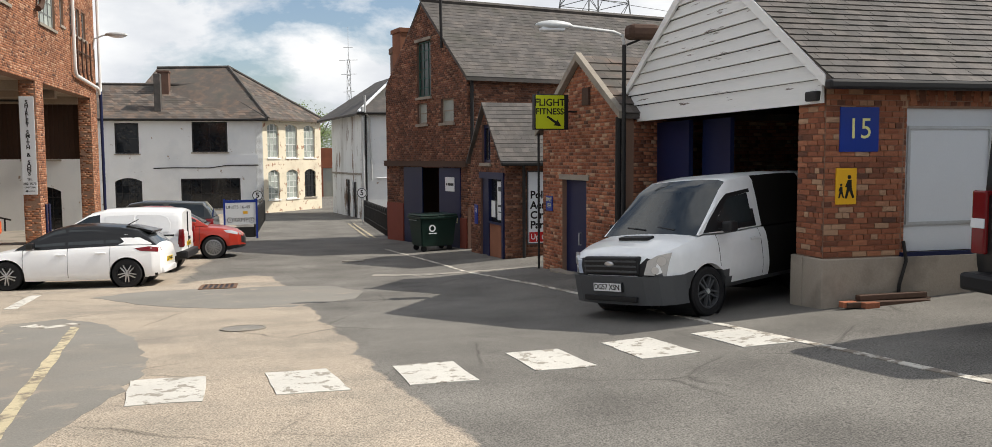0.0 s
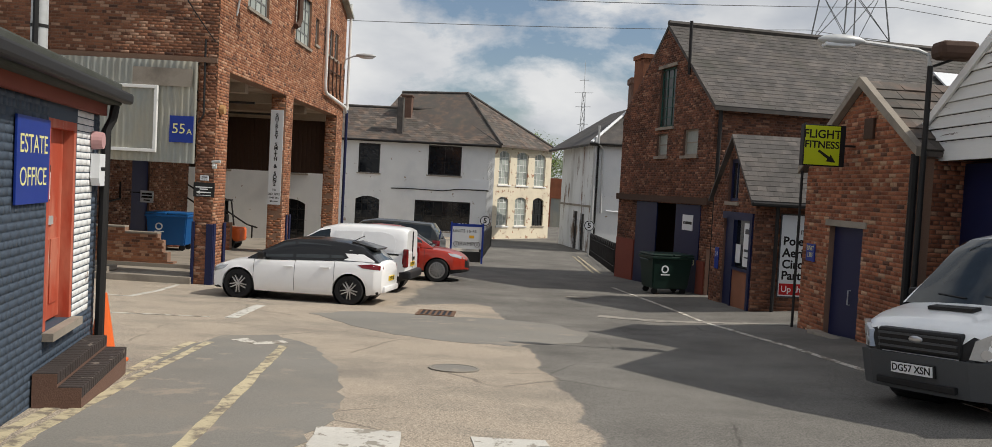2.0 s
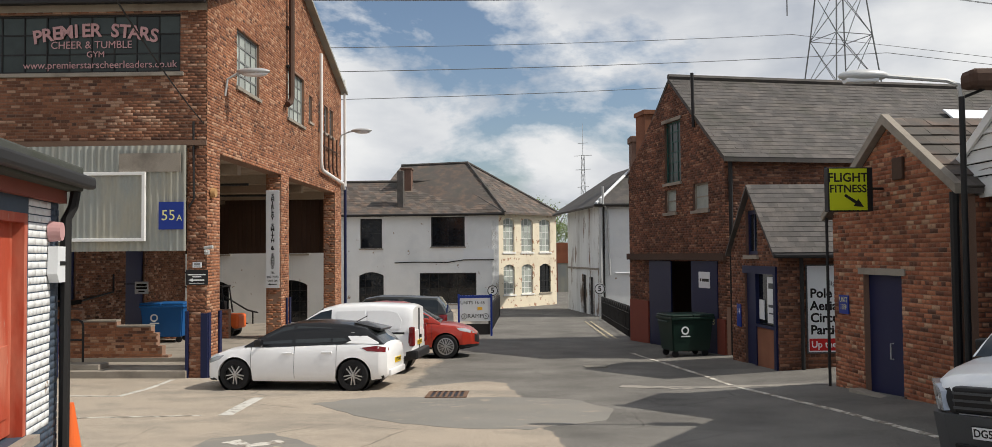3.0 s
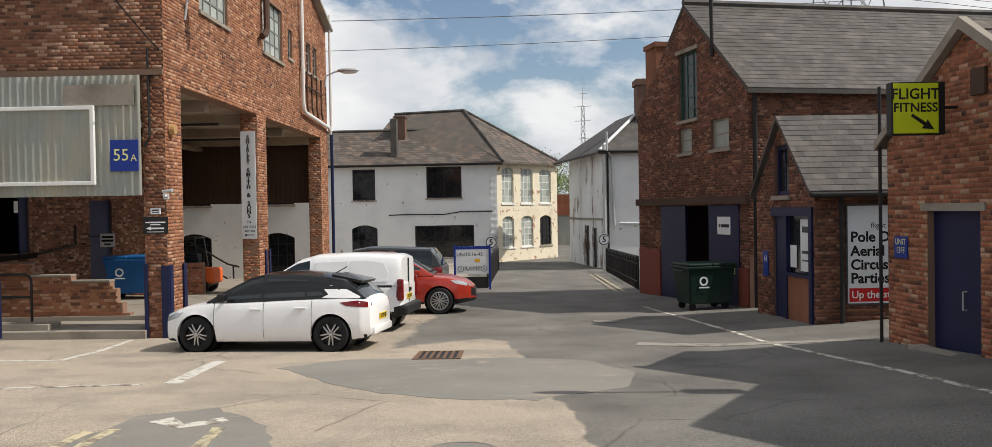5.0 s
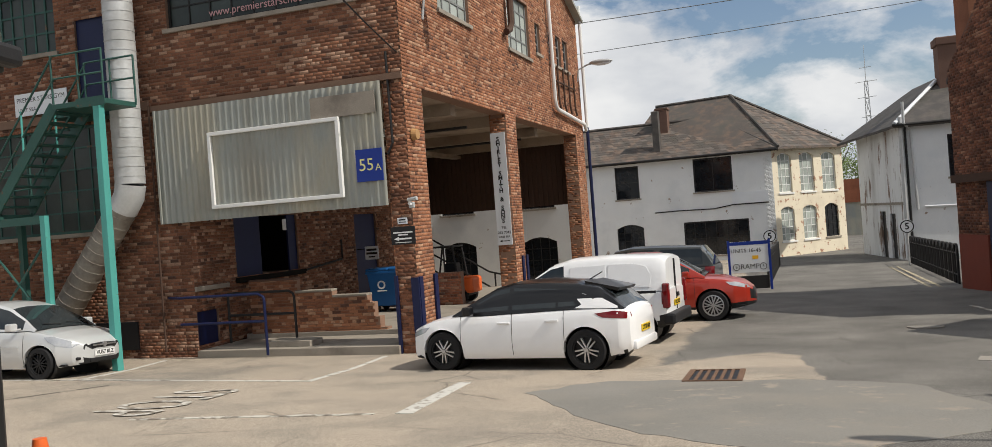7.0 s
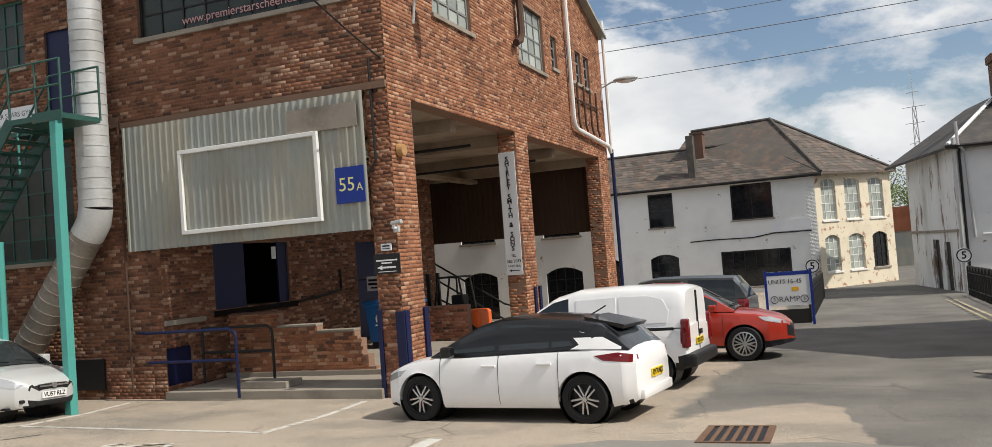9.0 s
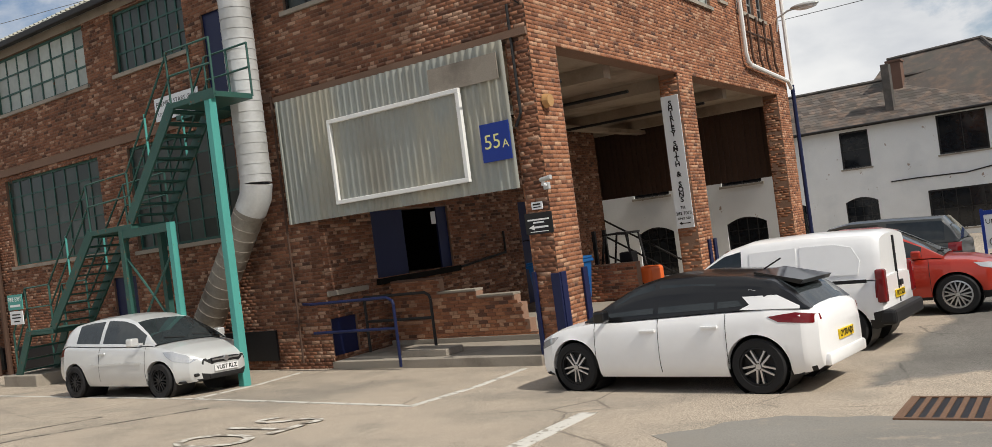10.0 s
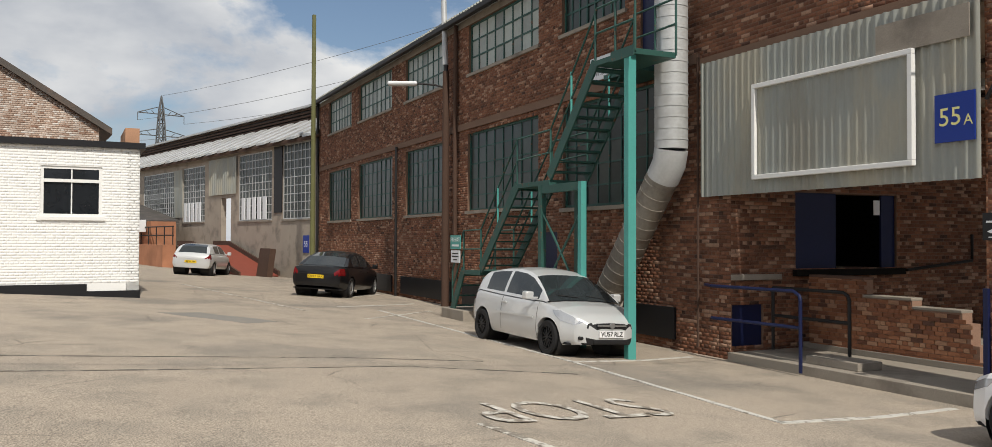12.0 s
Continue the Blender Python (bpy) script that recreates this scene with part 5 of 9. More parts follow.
        gs.append([(wb, zt), (wb - tumble * h * 0.10, zt + h * 0.1), (wb - tumble * h * 0.45, zt + h * 0.5), (wb - tumble * h * 0.86, zt + h * 0.86), (wt - 0.03, zt + h * 0.95), (wt - 0.14, zr), (wt * 0.45, zr + 0.018), (0, zr + 0.022)])
    for i in range(len(gx) - 1):
        xm = (gx[i] + gx[i + 1]) / 2
        for k in range(7):
            if k in (1, 2):
                key = "pillar"
                for wi, (a, b) in enumerate((w[0], w[1]) for w in windows):
                    if a < xm < b:
                        key = ("side_window", wi)
                if key == "pillar" and quarter is not None and xm < quarter:
                    key = "rear_quarter"
            elif k < 3:
                key = "rear_quarter" if quarter is not None and xm < quarter else "pillar"
            else:
                key = "windscreen" if xm > screen_top and k > 3 else "rear_window" if xm < rear_top and k > 4 else "roof" if k > 3 else "pillar"
            # an open side stays closed skin, coloured near-black as a shaded load space
            if open_side and k < 4 and open_side[0] < xm < open_side[1]:
                key = "load_opening"
            for s in (1, -1):
                q = [(gx[i], s * gs[i][k][0], gs[i][k][1]), (gx[i + 1], s * gs[i + 1][k][0], gs[i + 1][k][1]), (gx[i + 1], s * gs[i + 1][k + 1][0], gs[i + 1][k + 1][1]), (gx[i], s * gs[i][k + 1][0], gs[i][k + 1][1])]
                quad((*key, s) if isinstance(key, tuple) else (key, s) if key in ("rear_quarter", "pillar", "load_opening") else key, q if s > 0 else q[::-1])
    for i in (0, len(gx) - 1):
        if gs[i][-1][1] - gs[i][0][1] > 0.1:
            for k in range(7):
                quad("rear_window" if (k in (1, 2, 3) and glass) else "roof", [(gx[i], gs[i][k][0], gs[i][k][1]), (gx[i], gs[i][k + 1][0], gs[i][k + 1][1]), (gx[i], -gs[i][k + 1][0], gs[i][k + 1][1]), (gx[i], -gs[i][k][0], gs[i][k][1])])
    mats = {"body": paint_m, "rear_quarter": paint_m, "lower_trim": M_BLACKPL if paint_m is not P_VAN else M_GREYPL, "pillar": pillar_m or paint_m, "roof": roof_m or paint_m, "side_window": M_CARGLASS, "windscreen": M_CARGLASS, "rear_window": M_CARGLASS if glass else paint_m,
            "headlight": M_LAMPC, "tail_light": M_LAMPR, "grille": M_BLACKPL, "load_opening": M_DARKIN, "trim_panel": M_BLACKPL}
    for key, qs in groups.items():
        bm = B()
        for q in qs:
            bm.faces.new([bm.verts.new(p) for p in q])
        bmesh.ops.remove_doubles(bm, verts=bm.verts, dist=0.0006)
        bmesh.ops.dissolve_degenerate(bm, dist=0.0003, edges=bm.edges)
        nm = key[0] if isinstance(key, tuple) else key
        part(nm, bm, mats[nm], c, smooth=True)
    # floor pan and arch liners close the body below
    SKIN[c.name] = {"body": lambda x, z: ip(plan, x) * float(np.interp((z - ip(sill, x)) / max(ip(deck, x) - ip(sill, x), 0.05), ROWS_F, ROWS_W)),
                    "cabin": lambda x, z: ip(plan, x) * 0.93 - tumble * max(z - ip(deck, x) + 0.01, 0.0)}
    bm = box(B(), x0 + 0.25, -plan[len(plan) // 2][1] * 0.86, ip(sill, 0) + 0.02, x1 - 0.25, plan[len(plan) // 2][1] * 0.86, ip(sill, 0) + 0.06)
    for wx in wheels_x:
        for s in (-1, 1):
            cyl(bm, (wx, s * (ip(plan, wx) * 0.95), wheel_r), (wx, s * 0.35, wheel_r), wheel_r + arch_gap, n=24, caps=False)
            cyl(bm, (wx, s * 0.36, wheel_r), (wx, s * 0.34, wheel_r), wheel_r + arch_gap, n=24)
    part("underbody", bm, M_BLACKPL, c)
    tr = track or ip(plan, wheels_x[0]) - 0.10
    for wx in wheels_x:
        for s in (-1, 1):
            wheel(c, wx, s * tr, wheel_r, s, rim_m or M_ALLOY, spokes, hub_m=hub_m, dark_m=rim_dark)
    for (words, px, pz, rear, yellow, tilt) in plates:
        pm = Matrix.Translation((px, 0, pz)) @ pose(0, 0, 0, 0, tilt, 0)
        pl_ = part("number_plate", box(B(), -0.008, -0.26, -0.055, 0.008, 0.26, 0.055), M_PLATEY if yellow else M_PLATEW, c)
        pl_.matrix_basis = pm
        letters(words, 0.105, M_BLACKTXT, pl_, pose(-0.011, 0, 0, 90, 0, -90) if rear else pose(0.011, 0, 0, 90, 0, 90), "plate_lettering", depth=0.001, bold=0.002)
    if mirror_x is not None:
        zt = ip(deck, mirror_x)
        wv = ip(plan, mirror_x)
        for s in (-1, 1):
            bm = box(B(), mirror_x - 0.10, s * (wv + 0.03), zt + 0.0, mirror_x + 0.06, s * (wv + 0.20), zt + 0.15, bevel=0.03)
            box(bm, mirror_x - 0.03, s * (wv - 0.08), zt + 0.02, mirror_x + 0.02, s * (wv + 0.06), zt + 0.05)
            part("wing_mirror", bm, mirror_m or paint_m, c)
    for hx, hz in handles:
        for s in (-1, 1):
            wv = ip(plan, hx)
            part("door_handle", box(B(), hx - 0.11, s * (wv * 0.985), hz - 0.018, hx + 0.11, s * (wv * 0.985 + 0.03), hz + 0.018, bevel=0.008), paint_m, c)
    if seams:
        for sx, za, zb in seams:
            for s in (-1, 1):
                pts = []
                for j in range(9):
                    z = za + (zb - za) * j / 8
                    f = (z - ip(sill, sx)) / (ip(deck, sx) - ip(sill, sx))
                    pts.append((sx, s * (ip(plan, sx) * float(np.interp(f, ROWS_F, ROWS_W)) - 0.001), z))
                part("door_seam", tube(B(), pts, 0.005, 5), M_BLACKPL, c)
    if wiper:
        bx, bz = roof[-1][0] - 0.06, ip(roof, roof[-1][0] - 0.06)
        part("wiper", tube(tube(B(), [(bx, 0.45, bz + 0.02), (bx - 0.05, 0.1, bz + 0.06)], 0.012, 5), [(bx, -0.1, bz + 0.03), (bx - 0.05, -0.5, bz + 0.06)], 0.012, 5), M_BLACKPL, c)
    return c


def skin_panel(c, name, outline, material, flank="body", lift=0.004, label="", cell=0.06):
    """A lamp, pane or panel of that (x, z) outline, laid over both flanks of a vehicle."""
    for s in (-1, 1):
        bm = B()
        bm.faces.new([bm.verts.new((x, 0, z)) for x, z in outline])
        for axis in (0, 2):
            lo, hi = min(p[axis // 2] for p in outline), max(p[axis // 2] for p in outline)
            for k in range(1, int((hi - lo) / cell) + 1):
                co = (lo + k * cell, 0, 0) if axis == 0 else (0, 0, lo + k * cell)
                no = (1, 0, 0) if axis == 0 else (0, 0, 1)
                bmesh.ops.bisect_plane(bm, geom=bm.verts[:] + bm.edges[:] + bm.faces[:], plane_co=co, plane_no=no)
        for v in bm.verts:
            v.co.y = s * (SKIN[c.name][flank](v.co.x, v.co.z) + lift)
        r = bmesh.ops.extrude_face_region(bm, geom=bm.faces[:])
        for v in r["geom"]:
            if isinstance(v, bmesh.types.BMVert):
                v.co.y -= s * (lift + 0.02)
        part(name, bm, material, c, label, smooth=True)


def at(x, y, ang, dz=0.0):
    return pose(x, y, ground_z(x, y) + dz, 0, 0, ang)


def leveled(x, y, ang):
    """A pose on the sloping ground: pitch follows the fall along the vehicle."""
    a = radians(ang)
    dx, dy = math.cos(a), math.sin(a)
    p = math.degrees(math.atan2(ground_z(x + dx, y + dy) - ground_z(x - dx, y - dy), 2))
    r = math.degrees(math.atan2(ground_z(x - dy, y + dx) - ground_z(x + dy, y - dx), 2))
    return pose(x, y, ground_z(x, y), 0, 0, ang) @ pose(0, 0, 0, r, -p, 0)


# white five-door hatchback with a black roof
wc = car("hatchback", leveled(-5.12, 20.38, 177.0) @ Matrix.Scale(0.945, 4), "white five-door hatchback with a black roof, parked by the loading bay", "car",
    plan=[(-2.02, 0.60), (-1.97, 0.74), (-1.8, 0.83), (-1.4, 0.875), (0, 0.885), (1.2, 0.88), (1.65, 0.84), (1.88, 0.72), (2.0, 0.5), (2.04, 0.34)],
    deck=[(-2.02, 0.78), (-1.99, 0.90), (-1.9, 0.97), (-1.5, 1.0), (-0.6, 0.97), (0.55, 0.92), (1.0, 0.92), (1.5, 0.84), (1.85, 0.72), (2.0, 0.62), (2.04, 0.5)],
    roof=[(-1.90, 0.96), (-1.70, 1.16), (-1.48, 1.31), (-1.1, 1.385), (-0.5, 1.43), (0.0, 1.42), (0.35, 1.34), (0.75, 1.13), (1.08, 0.92)],
    sill=[(-2.02, 0.34), (-1.9, 0.26), (-1.5, 0.2), (1.5, 0.19), (1.9, 0.2), (2.04, 0.26)], wheels_x=(-1.27, 1.27), wheel_r=0.325, glass=True, paint_m=P_WHITE,
    windows=[], screen_top=0.36, rear_top=-1.5, roof_m=P_BLACK, pillar_m=P_BLACK, mirror_m=P_BLACK, lower=[(-2.1, 0.34), (-1.8, 0.27), (-1.6, 0.21), (1.6, 0.2), (1.9, 0.25), (2.1, 0.32)],
    patches={"grille": lambda x, z, k: x > 1.95 and 0.3 < z < 0.46},
    plates=[("OY70 NJX", -2.03, 0.60, True, True, 0), ], mirror_x=0.72, handles=[(-0.72, 0.80), (0.12, 0.78)], seams=[(-0.92, 0.36, 0.95), (-0.02, 0.26, 0.93), (0.92, 0.3, 0.9)], track=0.765, rim_dark=M_BLACKPL, rim_m=M_ALLOY)
skin_panel(wc, "side_window", [(0.80, 0.955), (0.05, 0.985), (0.05, 1.335), (0.26, 1.30), (0.56, 1.14)], M_CARGLASS, "cabin")
skin_panel(wc, "side_window", [(-0.02, 0.985), (-0.78, 1.005), (-0.78, 1.30), (-0.02, 1.335)], M_CARGLASS, "cabin")
skin_panel(wc, "quarter_window", [(-0.82, 1.01), (-1.14, 1.03), (-0.98, 1.19), (-0.82, 1.27)], M_CARGLASS, "cabin")
skin_panel(wc, "rear_quarter", [(-1.10, 0.985), (-1.22, 1.04), (-1.04, 1.225), (-1.25, 1.205), (-1.55, 1.13), (-1.80, 1.0), (-1.80, 0.97)], P_WHITE, "cabin", 0.006)
skin_panel(wc, "tail_light", [(-1.44, 0.895), (-1.56, 0.83), (-1.93, 0.80), (-1.99, 0.83), (-1.975, 0.895), (-1.75, 0.93)], M_LAMPR, "body", 0.006)
skin_panel(wc, "headlight", [(1.52, 0.735), (1.70, 0.71), (1.90, 0.64), (1.96, 0.575), (1.86, 0.565), (1.62, 0.64)], M_LAMPC, "body", 0.005)
part("spoiler", extrude(B(), [(-1.78, 1.27), (-1.2, 1.40), (-1.2, 1.375), (-1.74, 1.22)], -0.5, 0.5), P_BLACK, wc)
part("rear_bumper", box(B(), -2.05, -0.66, 0.30, -1.75, 0.66, 0.44, bevel=0.03), P_WHITE, wc, smooth=True)
part("antenna", tube(B(), [(-1.1, 0, 1.39), (-1.35, 0, 1.52)], 0.01, 5), M_BLACKPL, wc)
# white panel van, rear towards the lane
pv = car("panel_van", leveled(-5.02, 23.3, 178) @ Matrix.Scale(0.93, 4), "small white panel van with black bumpers, parked beside a hatchback", "van",
    plan=[(-1.95, 0.80), (-1.92, 0.86), (-1.7, 0.885), (0, 0.905), (1.2, 0.89), (1.7, 0.82), (1.98, 0.62), (2.1, 0.4)],
    deck=[(-1.95, 1.02), (-1.5, 1.03), (0.5, 1.04), (1.0, 1.04), (1.6, 0.96), (1.95, 0.82), (2.1, 0.6)],
    roof=[(-1.93, 1.62), (-1.8, 1.68), (-0.8, 1.72), (0.0, 1.70), (0.4, 1.60), (0.9, 1.28), (1.35, 1.02)],
    sill=[(-1.95, 0.36), (-1.8, 0.3), (1.6, 0.24), (2.1, 0.3)], wheels_x=(-1.36, 1.36), wheel_r=0.32, glass=False, paint_m=P_WHITE, windows=[(0.12, 0.98)], screen_top=0.36, rear_top=-9, tumble=0.16,
    lower=[(-2.0, 0.6), (-1.8, 0.58), (-1.7, 0.36), (1.6, 0.3), (2.1, 0.45)], patches={"headlight": lambda x, z, k: 1.5 < x < 1.95 and 0.7 < z < 0.9 and k < 8, "tail_light": lambda x, z, k: x < -1.84 and 0.72 < z < 1.02 and k < 8},
    plates=[("FX12 KLD", -1.965, 0.74, True, True, 0)], mirror_x=0.9, handles=[(0.2, 0.95)], seams=[(0.05, 0.34, 1.03), (-0.85, 0.34, 1.05), (1.0, 0.34, 1.0)], track=0.78)
for s_ in (-1, 1):
    part("tail_light", box(B(), -1.99, s_ * 0.74, 0.68, -1.86, s_ * 0.90, 1.16, bevel=0.03), M_LAMPR, pv)
    part("rub_strip", box(B(), -0.9, s_ * 0.895, 0.98, -1.75, s_ * 0.915, 1.03), M_BLACKPL, pv)
for pts in ([(-0.80, 1.10), (-1.62, 1.10), (-1.66, 1.30), (-1.55, 1.50), (-1.30, 1.56), (-0.80, 1.56)], [(-0.02, 1.10), (-0.74, 1.10), (-0.74, 1.56), (-0.02, 1.54)]):
    skin_panel(pv, "side_panel", pts, P_WHITE, "cabin", 0.012, cell=0.2)
part("rear_bumper", box(B(), -2.08, -0.86, 0.36, -1.85, 0.86, 0.58, bevel=0.05), M_BLACKPL, pv)
part("door_seam", box(B(), -1.965, -0.006, 0.6, -1.93, 0.006, 1.6), M_BLACKPL, pv)
part("door_handle", box(B(), -1.98, -0.2, 0.84, -1.94, -0.05, 0.92), M_BLACKPL, pv)
# red crossover, front towards the lane
rc = car("crossover_car", leveled(-4.19, 26.78, 3) @ Matrix.Scale(0.92, 4), "metallic red crossover car parked nose out by the lane", "car",
    plan=[(-2.3, 0.66), (-2.15, 0.82), (-1.6, 0.92), (0, 0.94), (1.3, 0.93), (1.85, 0.86), (2.12, 0.70), (2.28, 0.45), (2.32, 0.3)],
    deck=[(-2.3, 0.85), (-2.1, 1.0), (-0.6, 1.06), (0.6, 1.04), (1.0, 1.04), (1.6, 0.98), (2.05, 0.86), (2.25, 0.72), (2.32, 0.6)],
    roof=[(-2.1, 1.02), (-1.8, 1.4), (-1.4, 1.58), (-0.6, 1.66), (0.0, 1.64), (0.35, 1.55), (0.85, 1.27), (1.2, 1.05)],
    sill=[(-2.3, 0.42), (-1.9, 0.3), (1.8, 0.26), (2.32, 0.34)], wheels_x=(-1.355, 1.355), wheel_r=0.355, glass=True, paint_m=P_RED, windows=[(-1.3, -0.9), (-0.85, -0.1), (0.0, 0.85)], screen_top=0.37, rear_top=-1.6,
    lower=[(-2.4, 0.5), (-1.7, 0.4), (1.7, 0.36), (2.4, 0.42)], patches={"tail_light": lambda x, z, k: x < -1.9 and 0.85 < z < 1.0 and k < 8, "grille": lambda x, z, k: x > 2.22 and 0.45 < z < 0.7},
    mirror_x=0.8, handles=[(-0.75, 0.92), (0.1, 0.9)], seams=[(-0.95, 0.4, 1.04), (-0.05, 0.36, 1.03), (0.95, 0.4, 1.02)], spokes=8, track=0.82)
skin_panel(rc, "headlight", [(1.66, 0.90), (1.90, 0.885), (2.14, 0.80), (2.22, 0.72), (2.02, 0.75), (1.76, 0.82)], M_LAMPC, "body", 0.006)
# grey pickup with a load canopy
car("pickup_truck", leveled(-5.65, 31.4, 178) @ Matrix.Scale(0.88, 4), "dark grey pickup truck with a black load canopy", "truck",
    plan=[(-2.6, 0.82), (-2.5, 0.88), (0, 0.92), (1.8, 0.90), (2.3, 0.78), (2.55, 0.5)], deck=[(-2.6, 1.12), (0.5, 1.12), (1.0, 1.12), (1.9, 1.08), (2.3, 0.95), (2.55, 0.7)],
    roof=[(-2.55, 1.14), (-2.4, 1.45), (-2.2, 1.72), (-0.9, 1.78), (0.0, 1.79), (0.5, 1.70), (1.15, 1.12)], sill=[(-2.6, 0.5), (2.55, 0.42)], wheels_x=(-1.55, 1.55), wheel_r=0.38, glass=True, paint_m=P_GREY,
    windows=[(-2.25, -0.95), (-0.75, 0.0), (0.1, 0.85)], screen_top=0.5, rear_top=-2.2, tumble=0.28, patches={"tail_light": lambda x, z, k: x < -2.3 and 0.85 < z < 1.08 and k < 8}, mirror_x=0.95, track=0.8)
# white delivery van in the open bay
# its side-door opening is flat skin painted as interior shade
dv = car("delivery_van", leveled(5.68, 11.29, 205.6) @ Matrix.Scale(0.915, 4), "dirty white delivery van with grey bumpers, parked half inside a bay", "van",
    plan=[(-2.5, 0.88), (-2.4, 0.95), (-1.5, 0.985), (0.9, 0.985), (1.55, 0.98), (1.95, 0.955), (2.15, 0.89), (2.27, 0.80), (2.33, 0.66), (2.35, 0.5)],
    deck=[(-2.5, 1.15), (0.2, 1.15), (1.0, 1.12), (1.45, 1.14), (1.85, 1.06), (2.15, 0.97), (2.27, 0.90), (2.33, 0.80), (2.35, 0.70)],
    roof=[(-2.45, 1.83), (-2.2, 1.88), (-0.5, 1.93), (0.35, 1.92), (0.7, 1.87), (0.86, 1.77), (1.2, 1.45), (1.56, 1.12)],
    sill=[(-2.5, 0.40), (1.0, 0.34), (2.0, 0.26), (2.35, 0.28)], wheels_x=(-1.465, 1.465), wheel_r=0.34, glass=False, paint_m=P_VAN, windows=[], screen_top=0.72, rear_top=-9, tumble=0.17, rim_m=M_GREYPL,
    lower=[(-2.5, 0.45), (0.9, 0.42), (1.1, 0.62), (1.9, 0.66), (2.1, 0.64), (2.4, 0.62)],
    patches={"grille": lambda x, z, k: x > 2.29 and 0.66 < z < 0.86 and k < 9, "load_opening": lambda x, z, k: -1.0 < x < 0.1 and 0.45 < z and k < 9},
    plates=[("DG57 XSN", 2.462, 0.485, False, False, 0)], mirror_x=1.12, handles=[(0.38, 0.98)], seams=[(0.24, 0.4, 1.12), (1.2, 0.66, 1.1)], track=0.86, mirror_m=M_BLACKPL, hub_m=M_GALV, open_side=(-1.0, 0.1))
skin_panel(dv, "window_surround", [(0.26, 1.15), (1.45, 1.135), (1.28, 1.30), (0.95, 1.56), (0.80, 1.65), (0.26, 1.70)], M_BLACKPL, "cabin", 0.004)
skin_panel(dv, "door_glass", [(0.33, 1.22), (0.98, 1.22), (1.10, 1.30), (0.88, 1.51), (0.76, 1.59), (0.33, 1.64)], M_CARGLASS, "cabin", 0.008)
fb = extrude(B(), [(1.95, -0.975), (2.16, -0.93), (2.31, -0.82), (2.40, -0.62), (2.44, -0.3), (2.445, 0), (2.44, 0.3), (2.40, 0.62), (2.31, 0.82), (2.16, 0.93), (1.95, 0.975)], 0.24, 0.63)
for v in fb.verts:
    v.co = Vector((v.co.x - (0.05 if v.co.y < 0.3 else 0.0), v.co.z, v.co.y))
bmesh.ops.recalc_face_normals(fb, faces=fb.faces)
part("front_bumper", fb, M_GREYPL, dv)
part("air_intake", box(B(), 2.38, -0.5, 0.285, 2.437, 0.5, 0.36, bevel=0.01), M_BLACKPL, dv)
part("grille", box(B(), 2.22, -0.52, 0.64, 2.385, 0.52, 0.90, bevel=0.03), M_BLACKPL, dv)
for z_ in (0.70, 0.77, 0.84):
    part("grille_slat", box(B(), 2.38, -0.5, z_ - 0.012, 2.40, 0.5, z_ + 0.012), M_GREYPL, dv)
eb = B()
bmesh.ops.create_uvsphere(eb, u_segments=18, v_segments=10, radius=1.0)
bmesh.ops.scale(eb, vec=(0.02, 0.09, 0.04), verts=eb.verts)
bmesh.ops.translate(eb, vec=(2.395, 0, 0.80), verts=eb.verts)
part("badge", eb, M_ALLOY, dv, smooth=True)
for s_ in (-1, 1):
    hl = part("headlight", extrude(B(), [(-0.17, -0.15), (0.13, -0.15), (0.15, 0.0), (0.19, 0.17), (0.0, 0.12), (-0.13, 0.04)], -0.018, 0.09), M_LAMPC, dv)
    hx = Vector((-0.60, s_ * 0.80, 0.0))
    hy = Vector((-0.77, s_ * -0.60, 0.22)).normalized()
    hz = Vector((-0.17, s_ * -0.13, 1.0)).normalized()
    hl.matrix_basis = Matrix.Translation((2.255, s_ * 0.765, 0.79)) @ Matrix((hx, hy, hz)).transposed().to_4x4()
    part("reflector", cyl(B(), (0.06, -0.012, 0.05), (0.06, -0.03, 0.05), 0.055, 0.06, 14), M_ALLOY, hl)
    part("reflector", cyl(B(), (-0.02, -0.012, -0.08), (-0.02, -0.03, -0.08), 0.045, 0.05, 14), M_ALLOY, hl)
part("bonnet_vent", box(B(), 1.72, -0.28, 1.085, 1.86, 0.28, 1.125), M_BLACKPL, dv).matrix_basis = pose(0, 0, 0, 0, 6, 0) @ Matrix.Translation((-0.1, 0, 0.19))
part("number_plate_mount", box(B(), 2.43, -0.28, 0.42, 2.45, 0.28, 0.55), M_BLACKPL, dv)
# dark van at the edge of the crossing
dk = car("dark_van", pose(9.15, 6.62, ground_z(7, 7), 0, 0, 2), "dark navy van with red and white rear lamps", "van",
    plan=[(-2.6, 0.92), (-2.5, 0.98), (2.0, 0.98), (2.5, 0.7)], deck=[(-2.6, 1.3), (1.3, 1.3), (2.0, 1.1), (2.5, 0.8)], roof=[(-2.55, 2.25), (-2.3, 2.32), (0.6, 2.34), (1.2, 2.0), (1.7, 1.25)],
    sill=[(-2.6, 0.42), (2.5, 0.35)], wheels_x=(-1.6, 1.6), wheel_r=0.34, glass=True, paint_m=P_BLACK, windows=[(0.4, 1.3)], screen_top=0.9, rear_top=-9, tumble=0.10,
    patches={"tail_light": lambda x, z, k: x < -2.45 and 0.72 < z < 1.28 and k < 8}, track=0.84)
